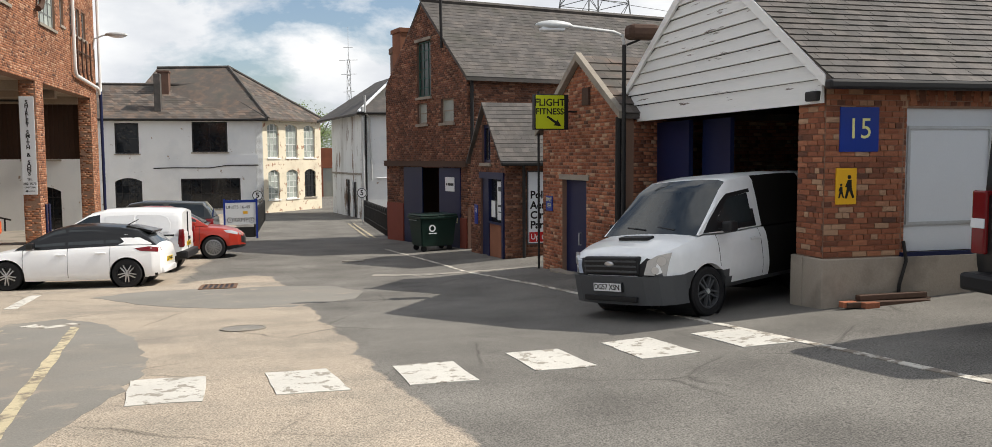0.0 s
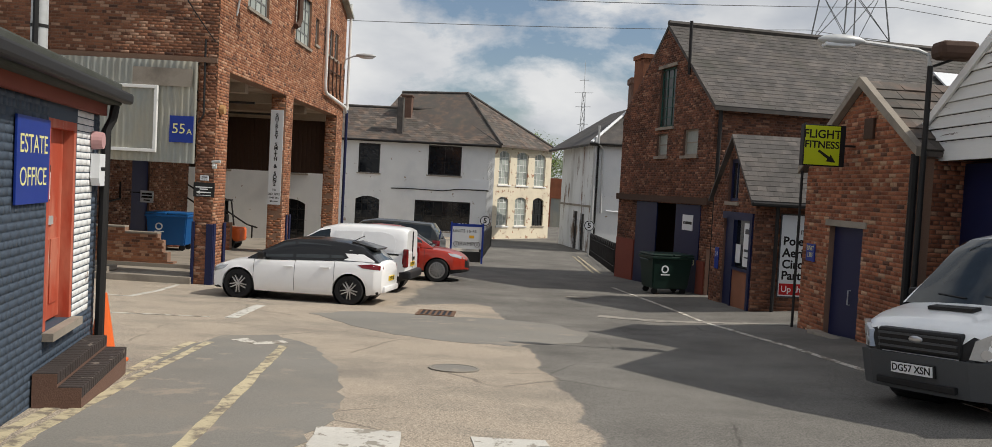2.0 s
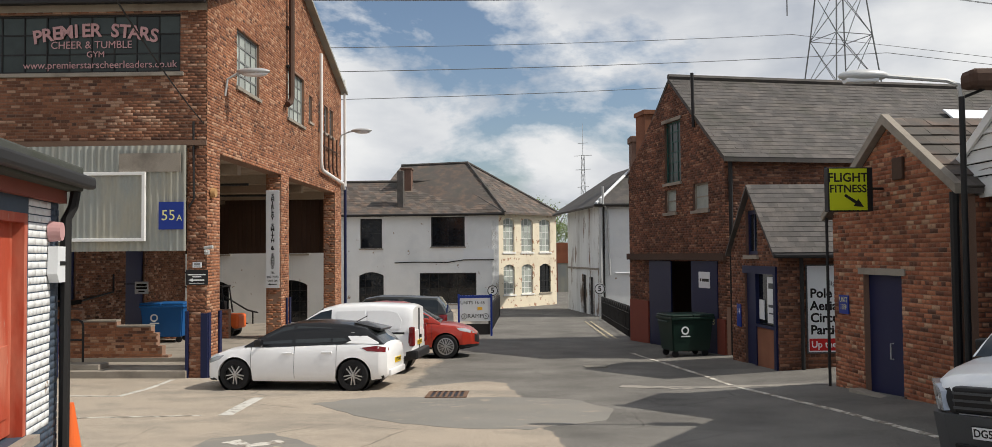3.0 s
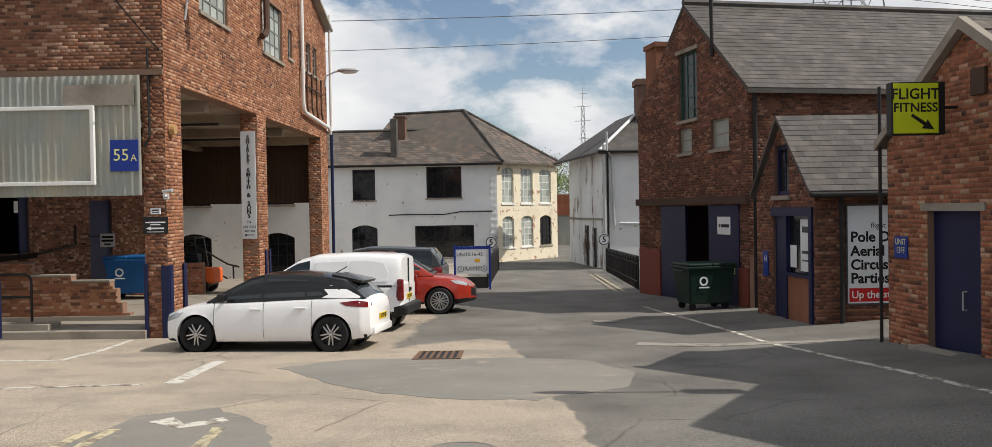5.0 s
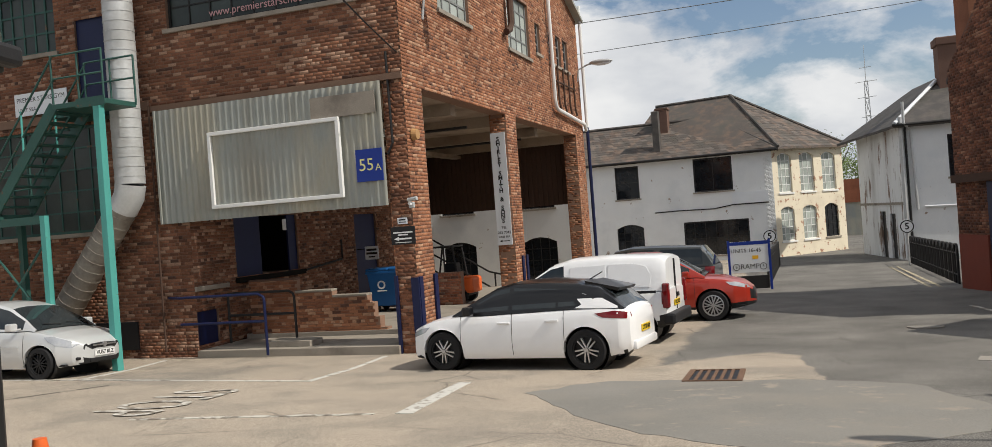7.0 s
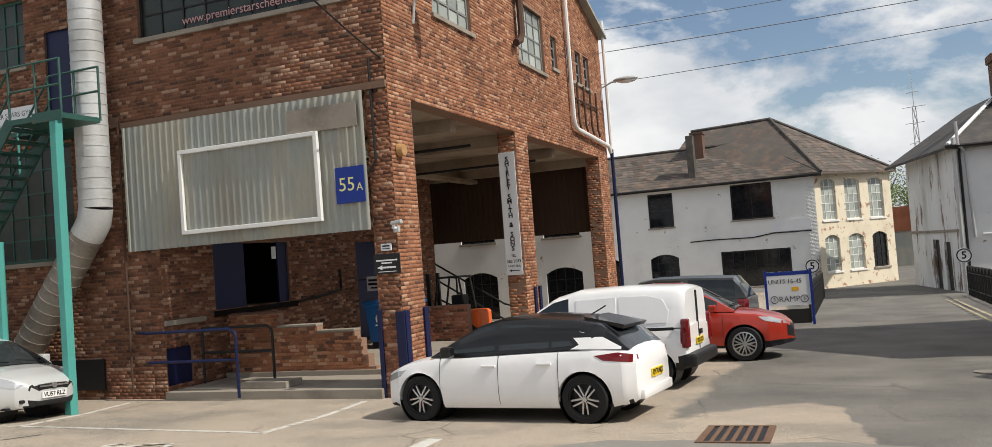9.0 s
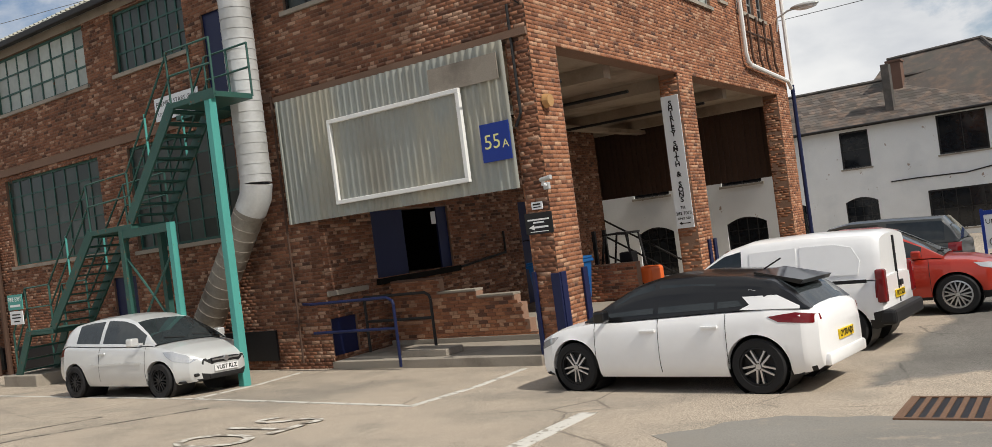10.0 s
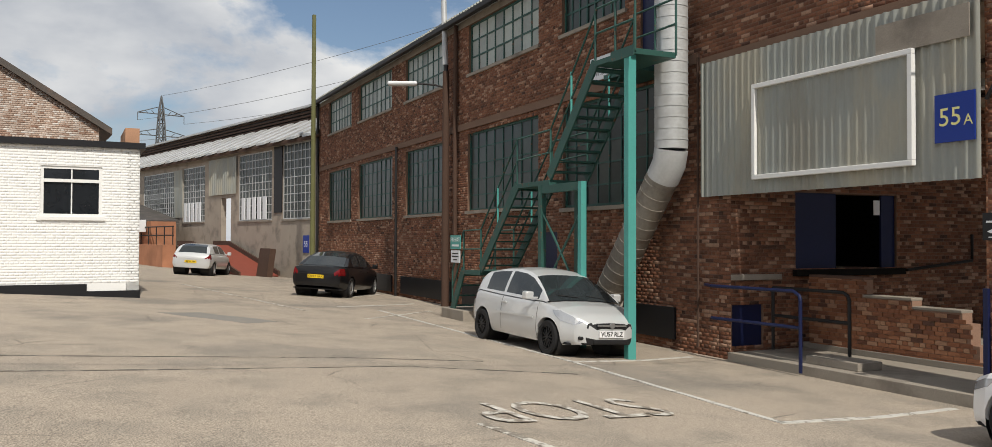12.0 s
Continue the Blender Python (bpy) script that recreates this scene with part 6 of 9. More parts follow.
for s_ in (-1, 1):
    tl = part("tail_light", box(B(), -2.64, s_ * 0.78, 0.70, -2.5, s_ * 0.96, 1.34, bevel=0.02), M_LAMPR, dk)
    part("reversing_lens", box(B(), -2.645, s_ * 0.79, 0.96, -2.6, s_ * 0.965, 1.06, bevel=0.008), M_SIGNW, tl)
part("rear_bumper", box(B(), -2.78, -0.95, 0.34, -2.5, 0.95, 0.52, bevel=0.04), M_BLACKPL, dk)
# silver three-door hatchback under the stair
sv = car("hatchback", leveled(-15.15, 19.26, 4.5) @ Matrix.Scale(0.955, 4), "silver three-door hatchback parked by the green fire stair", "car",
    plan=[(-1.98, 0.55), (-1.9, 0.70), (-1.6, 0.82), (0, 0.86), (1.2, 0.85), (1.6, 0.80), (1.86, 0.66), (1.98, 0.46), (2.02, 0.32)],
    deck=[(-1.98, 0.72), (-1.88, 0.92), (-1.5, 1.0), (-0.6, 0.96), (0.6, 0.93), (1.0, 0.94), (1.5, 0.86), (1.82, 0.74), (1.96, 0.64), (2.02, 0.52)],
    roof=[(-1.86, 0.94), (-1.66, 1.22), (-1.45, 1.38), (-0.9, 1.46), (-0.3, 1.49), (0.1, 1.46), (0.4, 1.38), (0.85, 1.14), (1.15, 0.94)],
    sill=[(-1.98, 0.34), (-1.5, 0.22), (1.5, 0.2), (2.02, 0.26)], wheels_x=(-1.255, 1.255), wheel_r=0.305, glass=True, paint_m=P_SILVER, windows=[(-1.25, -0.5), (-0.4, 0.85)], screen_top=0.42, rear_top=-1.5, rim_m=M_BLACKPL,
    lower=[(-2, 0.3), (-1.5, 0.22), (1.6, 0.2), (2.1, 0.3)], patches={"tail_light": lambda x, z, k: x < -1.6 and 0.75 < z < 0.95 and k < 8, "grille": lambda x, z, k: x > 1.94 and (0.30 < z < 0.36 or 0.54 < z < 0.62)},
    plates=[("VU57 RLZ", 2.04, 0.44, False, False, 0)], mirror_x=0.78, handles=[(-0.35, 0.82)], seams=[(-0.45, 0.3, 0.94), (0.9, 0.3, 0.9)], track=0.74, spokes=7)
for s_ in (-1, 1):
    part("fog_lamp", box(B(), 1.80, s_ * 0.50, 0.33, 1.945, s_ * 0.60, 0.39, bevel=0.02), M_BLACKPL, sv)
    part("side_strip", box(B(), -0.7, s_ * 0.858, 0.60, 0.8, s_ * 0.872, 0.64), P_SILVER, sv)
skin_panel(sv, "headlight", [(1.36, 0.80), (1.55, 0.805), (1.80, 0.715), (1.93, 0.63), (1.86, 0.575), (1.60, 0.63), (1.45, 0.71)], M_LAMPC, "body", 0.006)
part("grille", box(B(), 1.93, -0.30, 0.53, 2.035, 0.30, 0.62, bevel=0.02), M_BLACKPL, sv)
part("chrome_bar", box(B(), 2.03, -0.30, 0.575, 2.045, 0.30, 0.60), M_ALLOY, sv)
part("lower_intake", box(B(), 1.95, -0.36, 0.27, 2.035, 0.36, 0.35, bevel=0.02), M_BLACKPL, sv)
part("badge", cyl(B(), (2.03, 0, 0.59), (2.055, 0, 0.59), 0.05, n=16), M_ALLOY, sv)
# black saloon
car("saloon_car", leveled(-30.2, 18.87, 149), "black saloon car parked against the works wall", "car",
    plan=[(-2.4, 0.62), (-2.3, 0.78), (-1.8, 0.90), (0, 0.925), (1.5, 0.91), (2.1, 0.78), (2.45, 0.4)],
    deck=[(-2.4, 0.80), (-2.3, 0.95), (-1.4, 1.0), (0.5, 0.94), (1.0, 0.94), (1.9, 0.84), (2.3, 0.7), (2.45, 0.55)],
    roof=[(-1.75, 0.99), (-1.2, 1.28), (-0.7, 1.42), (-0.1, 1.47), (0.4, 1.40), (1.15, 0.95)], sill=[(-2.4, 0.36), (-1.9, 0.24), (2.0, 0.2), (2.45, 0.3)], wheels_x=(-1.43, 1.43), wheel_r=0.325, glass=True, paint_m=P_BLACK,
    windows=[(-1.2, -0.5), (-0.4, 0.5)], screen_top=0.42, rear_top=-0.72, patches={"tail_light": lambda x, z, k: x < -2.0 and 0.70 < z < 0.92 and k < 8},
    plates=[("OV12 LKX", -2.41, 0.66, True, True, 0)], mirror_x=0.8, track=0.8, handles=[(-0.5, 0.84), (0.35, 0.82)])
# silver hatchback far off
car("hatchback", leveled(-43.7, 15.6, 160), "silver hatchback with dark rear glass, parked by a red ramp", "car",
    plan=[(-2.1, 0.65), (-2.0, 0.82), (-1.5, 0.89), (1.3, 0.88), (1.9, 0.7), (2.12, 0.4)], deck=[(-2.1, 0.8), (-1.95, 1.0), (0.8, 0.95), (1.8, 0.8), (2.12, 0.55)],
    roof=[(-1.9, 1.0), (-1.6, 1.3), (-1.2, 1.4), (-0.2, 1.43), (0.3, 1.36), (1.05, 0.95)], sill=[(-2.1, 0.34), (2.12, 0.24)], wheels_x=(-1.35, 1.35), wheel_r=0.32, glass=True, paint_m=P_SILVER,
    windows=[(-1.2, -0.4), (-0.3, 0.6)], screen_top=0.32, rear_top=-1.25, patches={"tail_light": lambda x, z, k: x < -1.8 and 0.75 < z < 0.95 and k < 8}, plates=[("AK15 JBV", -2.11, 0.62, True, True, 0)], mirror_x=0.75, track=0.78)


# ---- paint on the ground ----
def on_ground(name, pts, material, label, category="road marking", group="", lift=0.006, kind="", split=0.5):
    """A thin sheet of paint or asphalt over an outline, draped on the sloping yard."""
    bm = B()
    vs = [bm.verts.new((x, y, 0)) for x, y in pts]
    bm.faces.new(vs)
    for axis in (0, 1):
        lo, hi = min(p[axis] for p in pts), max(p[axis] for p in pts)
        for k in range(1, int((hi - lo) / split) + 1):
            no = (1, 0, 0) if axis == 0 else (0, 1, 0)
            co = (lo + k * split, 0, 0) if axis == 0 else (0, lo + k * split, 0)
            bmesh.ops.bisect_plane(bm, geom=bm.verts[:] + bm.edges[:] + bm.faces[:], plane_co=co, plane_no=no)
    for v in bm.verts:
        v.co.z = ground_z(v.co.x, v.co.y) + lift
    r = bmesh.ops.extrude_face_region(bm, geom=bm.faces[:])
    for v in r["geom"]:
        if isinstance(v, bmesh.types.BMVert):
            v.co.z -= lift + 0.01
    ob = link_mesh(name, bm, material)
    return tagged(ob, label, category, group, kind)


def strip(pts, w):
    """A band of width w along a bent line."""
    left, right = [], []
    for i, (x, y) in enumerate(pts):
        a, b = pts[max(i - 1, 0)], pts[min(i + 1, len(pts) - 1)]
        d = Vector((b[0] - a[0], b[1] - a[1])).normalized()
        left.append((x - d.y * w / 2, y + d.x * w / 2))
        right.append((x + d.y * w / 2, y - d.x * w / 2))
    return left + right[::-1]


def ragged(pts, amount, seed, step=0.25):
    """An outline broken into short uneven steps."""
    rng = random.Random(seed)
    out = []
    for (x0, y0), (x1, y1) in zip(pts, pts[1:] + pts[:1]):
        n = max(1, int(math.hypot(x1 - x0, y1 - y0) / step))
        for k in range(n):
            f = k / n
            out.append((x0 + (x1 - x0) * f + rng.uniform(-amount, amount), y0 + (y1 - y0) * f + rng.uniform(-amount, amount)))
    return out


on_ground("asphalt_patch", ragged([(-4.14, 17.24), (-3.4, 18.31), (-1.26, 18.39), (0.27, 18.06), (0.85, 16.54), (0.62, 15.23), (-0.38, 14.29), (-1.74, 14.47), (-3.02, 15.66)], 0.07, 3), M_TARMAC, "dark grey asphalt repair with a ragged edge", "asphalt patch", lift=0.004)
on_ground("asphalt_patch", ragged([(-3.87, 9.7), (-4.35, 11.86), (-4.37, 13.44), (-3.77, 13.86), (-2.88, 12.86), (-2.21, 11.22), (-1.67, 9.16), (-1.7, 7.9), (-1.89, 6.0), (-3.2, 6.0)], 0.05, 4), M_TARMAC, "dark worn asphalt by the office steps", "asphalt patch", lift=0.004)
for q in ([(-1.55, 7.28), (-0.93, 7.30), (-1.05, 8.40), (-1.72, 8.42)], [(-0.34, 7.36), (0.26, 7.37), (0.08, 8.45), (-0.50, 8.42)], [(0.80, 7.42), (1.40, 7.46), (1.32, 8.48), (0.72, 8.40)],
          [(2.02, 7.75), (2.62, 7.78), (2.55, 8.85), (1.95, 8.80)], [(3.12, 7.82), (3.70, 7.82), (3.62, 8.92), (3.05, 8.92)], [(4.18, 7.80), (4.72, 7.76), (4.64, 8.85), (4.08, 8.86)]):
    on_ground("zebra_stripe", ragged(q, 0.015, int(q[0][0] * 50) + 99), M_LINE, "worn white zebra crossing stripe with cracked paint", group="zebra crossing stripes", lift=0.008)
for pts, w in (([(-2.2, 6.2), (-3.29, 12.77)], 0.12), ([(-3.1, 6.3), (-3.5, 7.4), (-3.95, 10.3), (-4.25, 12.7)], 0.11), ([(-3.3, 6.3), (-3.72, 7.6), (-4.14, 10.3), (-4.44, 12.6)], 0.11)):
    on_ground("yellow_line", ragged(strip(pts, w), 0.012, 6), M_LINEY, "worn yellow road line", group="yellow lines by the office", lift=0.008)
for pts, w, mm in (([(2.21, 27.6), (2.8, 24.4), (3.2, 21.9), (3.65, 18.5), (4.05, 15.6), (4.35, 12.4), (4.62, 9.3), (4.85, 7.2), (5.0, 5.4)], 0.09, M_LINEW), ([(1.3, 20.35), (5.3, 19.35)], 0.38, M_SCAR),
                   ([(-23.15, 18.3), (-12.92, 18.55), (-8.05, 18.43)], 0.09, M_LINE), ([(-8.1, 18.4), (-8.4, 21.4)], 0.1, M_LINE), ([(-12.92, 18.5), (-13.4, 21.2)], 0.09, M_LINE), ([(-23.9, 17.4), (-26.3, 20.3)], 0.09, M_LINE), ([(-28.5, 18.6), (-31.0, 20.6)], 0.09, M_LINE),
                   ([(-8.4, 15.1), (-5.4, 15.65)], 0.1, M_LINEW), ([(-5.05, 15.7), (-5.4, 18.25)], 0.2, M_LINE), ([(-33, 14.0), (-22, 16.2)], 0.08, M_LINEW), ([(-20.2, 17.2), (-23.5, 19.9)], 0.09, M_LINEW)):
    on_ground("white_line", ragged(strip(pts, w), 0.008, 7), mm, "worn white parking or edge line", group="white lines in the yard", lift=0.008)
for x in (1.62, 1.86):
    on_ground("yellow_line", strip([(x, 43.5), (x + 0.35, 33.0)], 0.1), M_LINEY, "double yellow line along the railing", group="yellow lines by the railing", lift=0.008)
on_ground("asphalt_patch", ragged([(-20.3, 12.7), (-20.6, 13.6), (-18.9, 15.0), (-18.2, 14.3)], 0.06, 5), M_TARMAC, "rectangular dark asphalt repair in the yard", "asphalt patch", lift=0.004)
for pts in ([(-11.5, 9.0), (-11.8, 11.93), (-12.3, 15.6), (-11.6, 17.9)], [(-13.0, 9.0), (-13.06, 12.0), (-13.15, 15.0), (-12.9, 17.0)]):
    on_ground("concrete_joint", ragged(strip(pts, 0.05), 0.012, 8), M_JOINT, "dirt-filled joint between concrete yard slabs", group="joints in the yard", lift=0.005)
# arrow head near the office
on_ground("painted_arrow", [(-3.95, 13.3), (-3.7, 12.95), (-3.45, 13.3), (-3.3, 13.05), (-3.66, 12.75), (-4.1, 13.05)], M_LINEW, "worn painted arrow head", lift=0.008)
# STOP, painted to be read by drivers coming out of the works
st_me = text_mesh("STOP", 1.0, M_LINEW, "painted_word", depth=0.001, bold=0.0)
st = new("painted_word", st_me)
st.matrix_world = pose(-9.05, 16.35, ground_z(-9.05, 16.35) + 0.012, -3.52, 0, 0) @ pose(0, 0, 0, 0, 0, 276) @ Matrix.Diagonal((0.95, 1.5, 1, 1))
tagged(st, "worn white painted word on the yard", "road marking")


def drain(x, y, ang, lx, ly):
    d = thing("drain_grate", pose(x, y, ground_z(x, y), 0, 0, ang) @ pose(0, 0, 0, -3.5, 0, 0), "rusty iron drain grate set in the yard", "drain grate")
    bm = box(B(), -lx / 2, -ly / 2, -0.03, lx / 2, -ly / 2 + 0.05, 0.02)
    box(bm, -lx / 2, ly / 2 - 0.05, -0.03, lx / 2, ly / 2, 0.02)
    box(bm, -lx / 2, -ly / 2 + 0.05, -0.03, -lx / 2 + 0.04, ly / 2 - 0.05, 0.02)
    box(bm, lx / 2 - 0.04, -ly / 2 + 0.05, -0.03, lx / 2, ly / 2 - 0.05, 0.02)
    part("frame", bm, M_GRATE, d)
    # flat near-black sheet stands in for the shaded hole under the bars
    part("pit", box(B(), -lx / 2 + 0.04, -ly / 2 + 0.05, 0.002, lx / 2 - 0.04, ly / 2 - 0.05, 0.006), M_DARK, d)
    n = 7
    for i in range(n):
        xx = -lx / 2 + lx * (i + 0.5) / n
        part("bar", box(B(), xx - 0.022, -ly / 2 + 0.05, 0.0, xx + 0.022, ly / 2 - 0.05, 0.018), M_GRATE, d)


drain(-2.02, 18.8, 3, 0.75, 1.15)
for x, y, r in ((-0.97, 11.8, 0.3), (1.0, 24.0, 0.3)):
    mh = thing("manhole_cover", pose(x, y, ground_z(x, y) + 0.004, -3.5, 0, 0), "round iron manhole cover worn into the asphalt", "manhole cover")
    part("ring", lathe(B(), [(r, -0.01), (r, 0.012), (r * 0.9, 0.012), (r * 0.9, -0.01)], 32), M_KERB, mh).matrix_basis = pose(0, 0, 0, 90, 0, 0)
    part("lid", cyl(B(), (0, 0, -0.01), (0, 0, 0.008), r * 0.89, n=32), M_TARMAC, mh)

# ---- on the works building ----
XR = pose(0, 0, 0, 90, 0, 0)                     # text upright, facing local -y


clad = thing("corrugated_cladding", F_FAC, "weathered grey corrugated sheet hung over the loading dock", "cladding")
part("sheet", sheet_wave(B(), -5.68, -0.44, 1.58, 3.96, -0.10), M_CLAD, clad, smooth=True)
part("end_board", box(B(), -5.72, -0.14, 1.58, -5.68, 0.0, 3.96), M_CLAD, clad)
part("rail", box(B(), -5.68, -0.07, 1.62, -0.44, -0.02, 1.72), M_RUSTDARK, clad)
part("patch_sheet", box(B(), -1.95, -0.15, 3.36, -0.55, -0.135, 3.78), M_CONC, clad, "dull grey flat patch")
bf = thing("billboard_frame", F_FAC, "empty white billboard frame on the corrugated sheet", "billboard frame")
a0, a1, b0, b1 = -4.36, -1.33, 1.80, 3.36
for nm, bx in (("rail", (a0, b0, a1, b0 + 0.075)), ("rail", (a0, b1 - 0.075, a1, b1)), ("stile", (a0, b0 + 0.075, a0 + 0.075, b1 - 0.075)), ("stile", (a1 - 0.075, b0 + 0.075, a1, b1 - 0.075))):
    part(nm, box(B(), bx[0], -0.21, bx[1], bx[2], -0.13, bx[3], bevel=0.008), M_WHITE, bf)
part("panel", sheet_wave(B(), a0 + 0.075, a1 - 0.075, b0 + 0.075, b1 - 0.075, -0.15, 0.15, 0.012), M_CLAD, bf, smooth=True)


def sign(name, m, w, h, board_m, lines, label, depth=0.02, frame_m=None, cat="sign"):
    """A flat sign centred at m, facing local -y; lines: (words, size, material, x, z)."""
    s = thing(name, m, label, cat)
    part("board", box(B(), -w / 2, -depth, -h / 2, w / 2, 0, h / 2, bevel=0.003), board_m, s)
    for words, size, mm, x, z in lines:
        letters(words, size, mm, s, Matrix.Translation((x, -depth - 0.0005, z)) @ XR, depth=0.001, bold=0.0)
    return s


def bars(s, items, mm, depth=0.02, name="printed_line"):
    """Writing too small to read: plain bars (x0, x1, z, height)."""
    for x0, x1, z, h in items:
        part(name, box(B(), x0, -depth - 0.002, z - h / 2, x1, -depth, z + h / 2), mm, s)


sign("unit_sign", F_FAC @ Matrix.Translation((-0.76, -0.13, 2.37)), 0.56, 0.62, M_BLUESIGN, [("55", 0.33, M_CREAMTXT, -0.06, 0.0), ("A", 0.19, M_CREAMTXT, 0.19, -0.055)], "blue unit sign reading 55A")
s = sign("direction_sign", F_FAC @ Matrix.Translation((-0.2, -0.05, 0.98)), 0.5, 0.34, M_BLACKPL, [], "black clinic direction sign with a white arrow")
bars(s, [(-0.2, 0.2, 0.06, 0.025), (-0.1, 0.1, 0.015, 0.025), (-0.1, 0.17, -0.06, 0.03), (-0.17, 0.17, -0.13, 0.012)], M_WHITETXT)
part("arrow_head", extrude(B(), [(-0.19, -0.06), (-0.09, -0.02), (-0.09, -0.10)], -0.023, -0.02), M_WHITETXT, s)
s = sign("small_notice", F_FAC @ Matrix.Translation((-0.2, -0.04, 1.26)), 0.2, 0.12, M_SIGNW, [], "small white reception notice on a brick pier")
bars(s, [(-0.07, 0.07, 0.02, 0.025), (-0.07, 0.07, -0.025, 0.015)], M_BLACKTXT)
# vertical name board on the middle pier
F_P2 = F_SIDE @ Matrix.Translation((6.15, 0, 0)) @ pose(0, 0, 0, 0, 0, -90)
nb = thing("name_board", F_P2 @ Matrix.Translation((-0.25, -0.01, 1.95)), "tall white name board with black lettering running down it", "sign")
part("board", box(B(), -0.2, -0.02, -1.45, 0.2, 0, 1.45, bevel=0.004), M_SIGNW, nb)
zz = 1.28
for ch in "SHIRLEY SMITH & SONS":
    if ch != " ":
        letters(ch, 0.155, M_BLACKTXT, nb, Matrix.Translation((0, -0.021, zz)) @ XR, depth=0.001, bold=0.006)
    zz -= 0.111
for words, size, z in (("TEL", 0.08, -1.0), ("282 7073", 0.095, -1.13), ("UNIT 55A", 0.07, -1.24)):
    letters(words, size, M_BLACKTXT, nb, Matrix.Translation((0, -0.021, z)) @ XR, depth=0.001, bold=0.002)
part("arrow", extrude(box(B(), -0.08, -0.022, -1.355, 0.13, -0.02, -1.335), [(-0.14, -1.345), (-0.07, -1.31), (-0.07, -1.38)], -0.022, -0.02), M_BLACKTXT, nb)
# lettering across the upper window
gy = thing("window_lettering", F_FAC @ Matrix.Translation((-2.6, 0.06, 6.3)), "faded pink gym lettering stuck on window panes", "lettering")
word = "PREMIER STARS"
for i, ch in enumerate(word):
    if ch != " ":
        f = (i - 6) / 6
        letters(ch, 0.42, M_PINK, gy, Matrix.Translation((f * 1.35, 0, 0.33 - 0.14 * f * f)) @ XR @ pose(0, 0, 0, 0, 0, -8 * f), depth=0.002, bold=0.012)
letters("CHEER & TUMBLE", 0.24, M_PINK, gy, Matrix.Translation((-0.1, 0, 0.0)) @ XR, depth=0.002)
letters("GYM", 0.2, M_PINK, gy, Matrix.Translation((0, 0, -0.22)) @ XR, depth=0.002)
letters("www.premierstarscheerleaders.co.uk", 0.235, M_PINK, gy, Matrix.Translation((0.1, 0, -0.46)) @ XR, depth=0.002)
# blue steel corner guards on the pier
for i, (gx_, gy_, w_, d_) in enumerate(((-0.47, -0.05, 0.07, 0.4), (-0.12, -0.05, 0.16, 0.04))):
    part_ob = solid("corner_guard", box(B(), gx_, gy_, -1.45, gx_ + w_, gy_ + d_ if i == 0 else -0.011, 0.22 - 0.05 * i, bevel=0.006), M_BLUE, F_FAC, "scuffed blue steel guard bolted to a brick pier", "corner guard", kind="", group="corner guards on the pier")
for u0, u1 in ((0.0, 0.16), (0.72, 0.88), (6.6, 6.75), (6.95, 7.1)):
    solid("corner_guard", box(B(), u0, -0.05, -1.55, u1, -0.011, 0.18, bevel=0.006), M_BLUE, F_SIDE, "scuffed blue steel guard bolted to a brick pier", "corner guard", kind="", group="corner guards on the pier")
# security camera and round alarm
sc = thing("security_camera", F_FAC @ Matrix.Translation((0.02, -0.05, 1.55)), "pale grey security camera on a brick corner", "camera")
part("bracket", tube(B(), [(0, 0.05, 0), (0, -0.12, 0.02), (0.05, -0.16, 0.08)], 0.025), M_SIGNW, sc)
part("housing", cyl(B(), (0.0, -0.16, 0.09), (0.2, -0.19, 0.11), 0.034, 0.038), M_GALV, sc)
part("junction_box", box(B(), -0.05, -0.03, -0.06, 0.05, 0.04, 0.05, bevel=0.01), M_GALV, sc)
al = thing("alarm_sounder", F_SIDE @ Matrix.Translation((0.25, -0.02, 2.9)), "round amber alarm sounder on a brick pier", "alarm")
part("dome", cyl(B(), (0, 0, 0), (0, -0.1, 0), 0.12, 0.10, 16), M_AMBER, al)

# dock: kerbed slab, brick platform, stepped wall, rails, doors
solid("dock_slab", box(B(), -5.05, -0.12, -1.6, -0.43, 1.59, -1.10, bevel=0.01), M_CONC, F_FAC, "worn concrete dock slab with a raised kerb", "kerb")
LW_STEPS = ((-4.9, -3.72, 0.16), (-3.72, -2.8, -0.13), (-2.8, -1.95, -0.26), (-1.95, -1.82, -0.41), (-1.82, -1.68, -0.72), (-1.68, -1.52, -0.95))
lw_poly = [(-4.9, -1.2), (-1.52, -1.2)] + [p for a, b, z in LW_STEPS[::-1] for p in ((b, z), (a, z))]
lw = solid("stepped_wall", extrude(B(), lw_poly, 1.62, 1.84), M_MORTAR, F_FAC, "low broken brick wall with a stepped end", "brick wall", kind="structure")
for a, b, z in LW_STEPS[:3]:
    part("coping", box(B(), a, 1.60, z, b, 1.86, z + 0.045, bevel=0.008), M_CONC if z < 0 else M_MORTAR_D, lw)
solid("trim_ledge", box(B(), -0.02, -0.07, 0.12, 1.1, -0.012, 0.22, bevel=0.01), M_CONC, F_IN, "worn stone ledge along the brick wall", "wall trim")
solid("trim_sill", box(B(), 1.4, -0.12, 0.17, 4.2, -0.012, 0.29, bevel=0.015), M_DARKIN, F_IN, "black rubbed sill below the dock door", "sill")
dd = thing("door_dock", F_IN, "dark blue steel dock door, half open", "door", kind="structure")
part("leaf", box(B(), 1.48, 0.04, 0.3, 2.52, 0.09, 1.68, bevel=0.004), M_BLUE, dd)
part("leaf", box(B(), 3.72, 0.05, 0.3, 4.08, 0.10, 1.68, bevel=0.004), M_BLUE, dd)
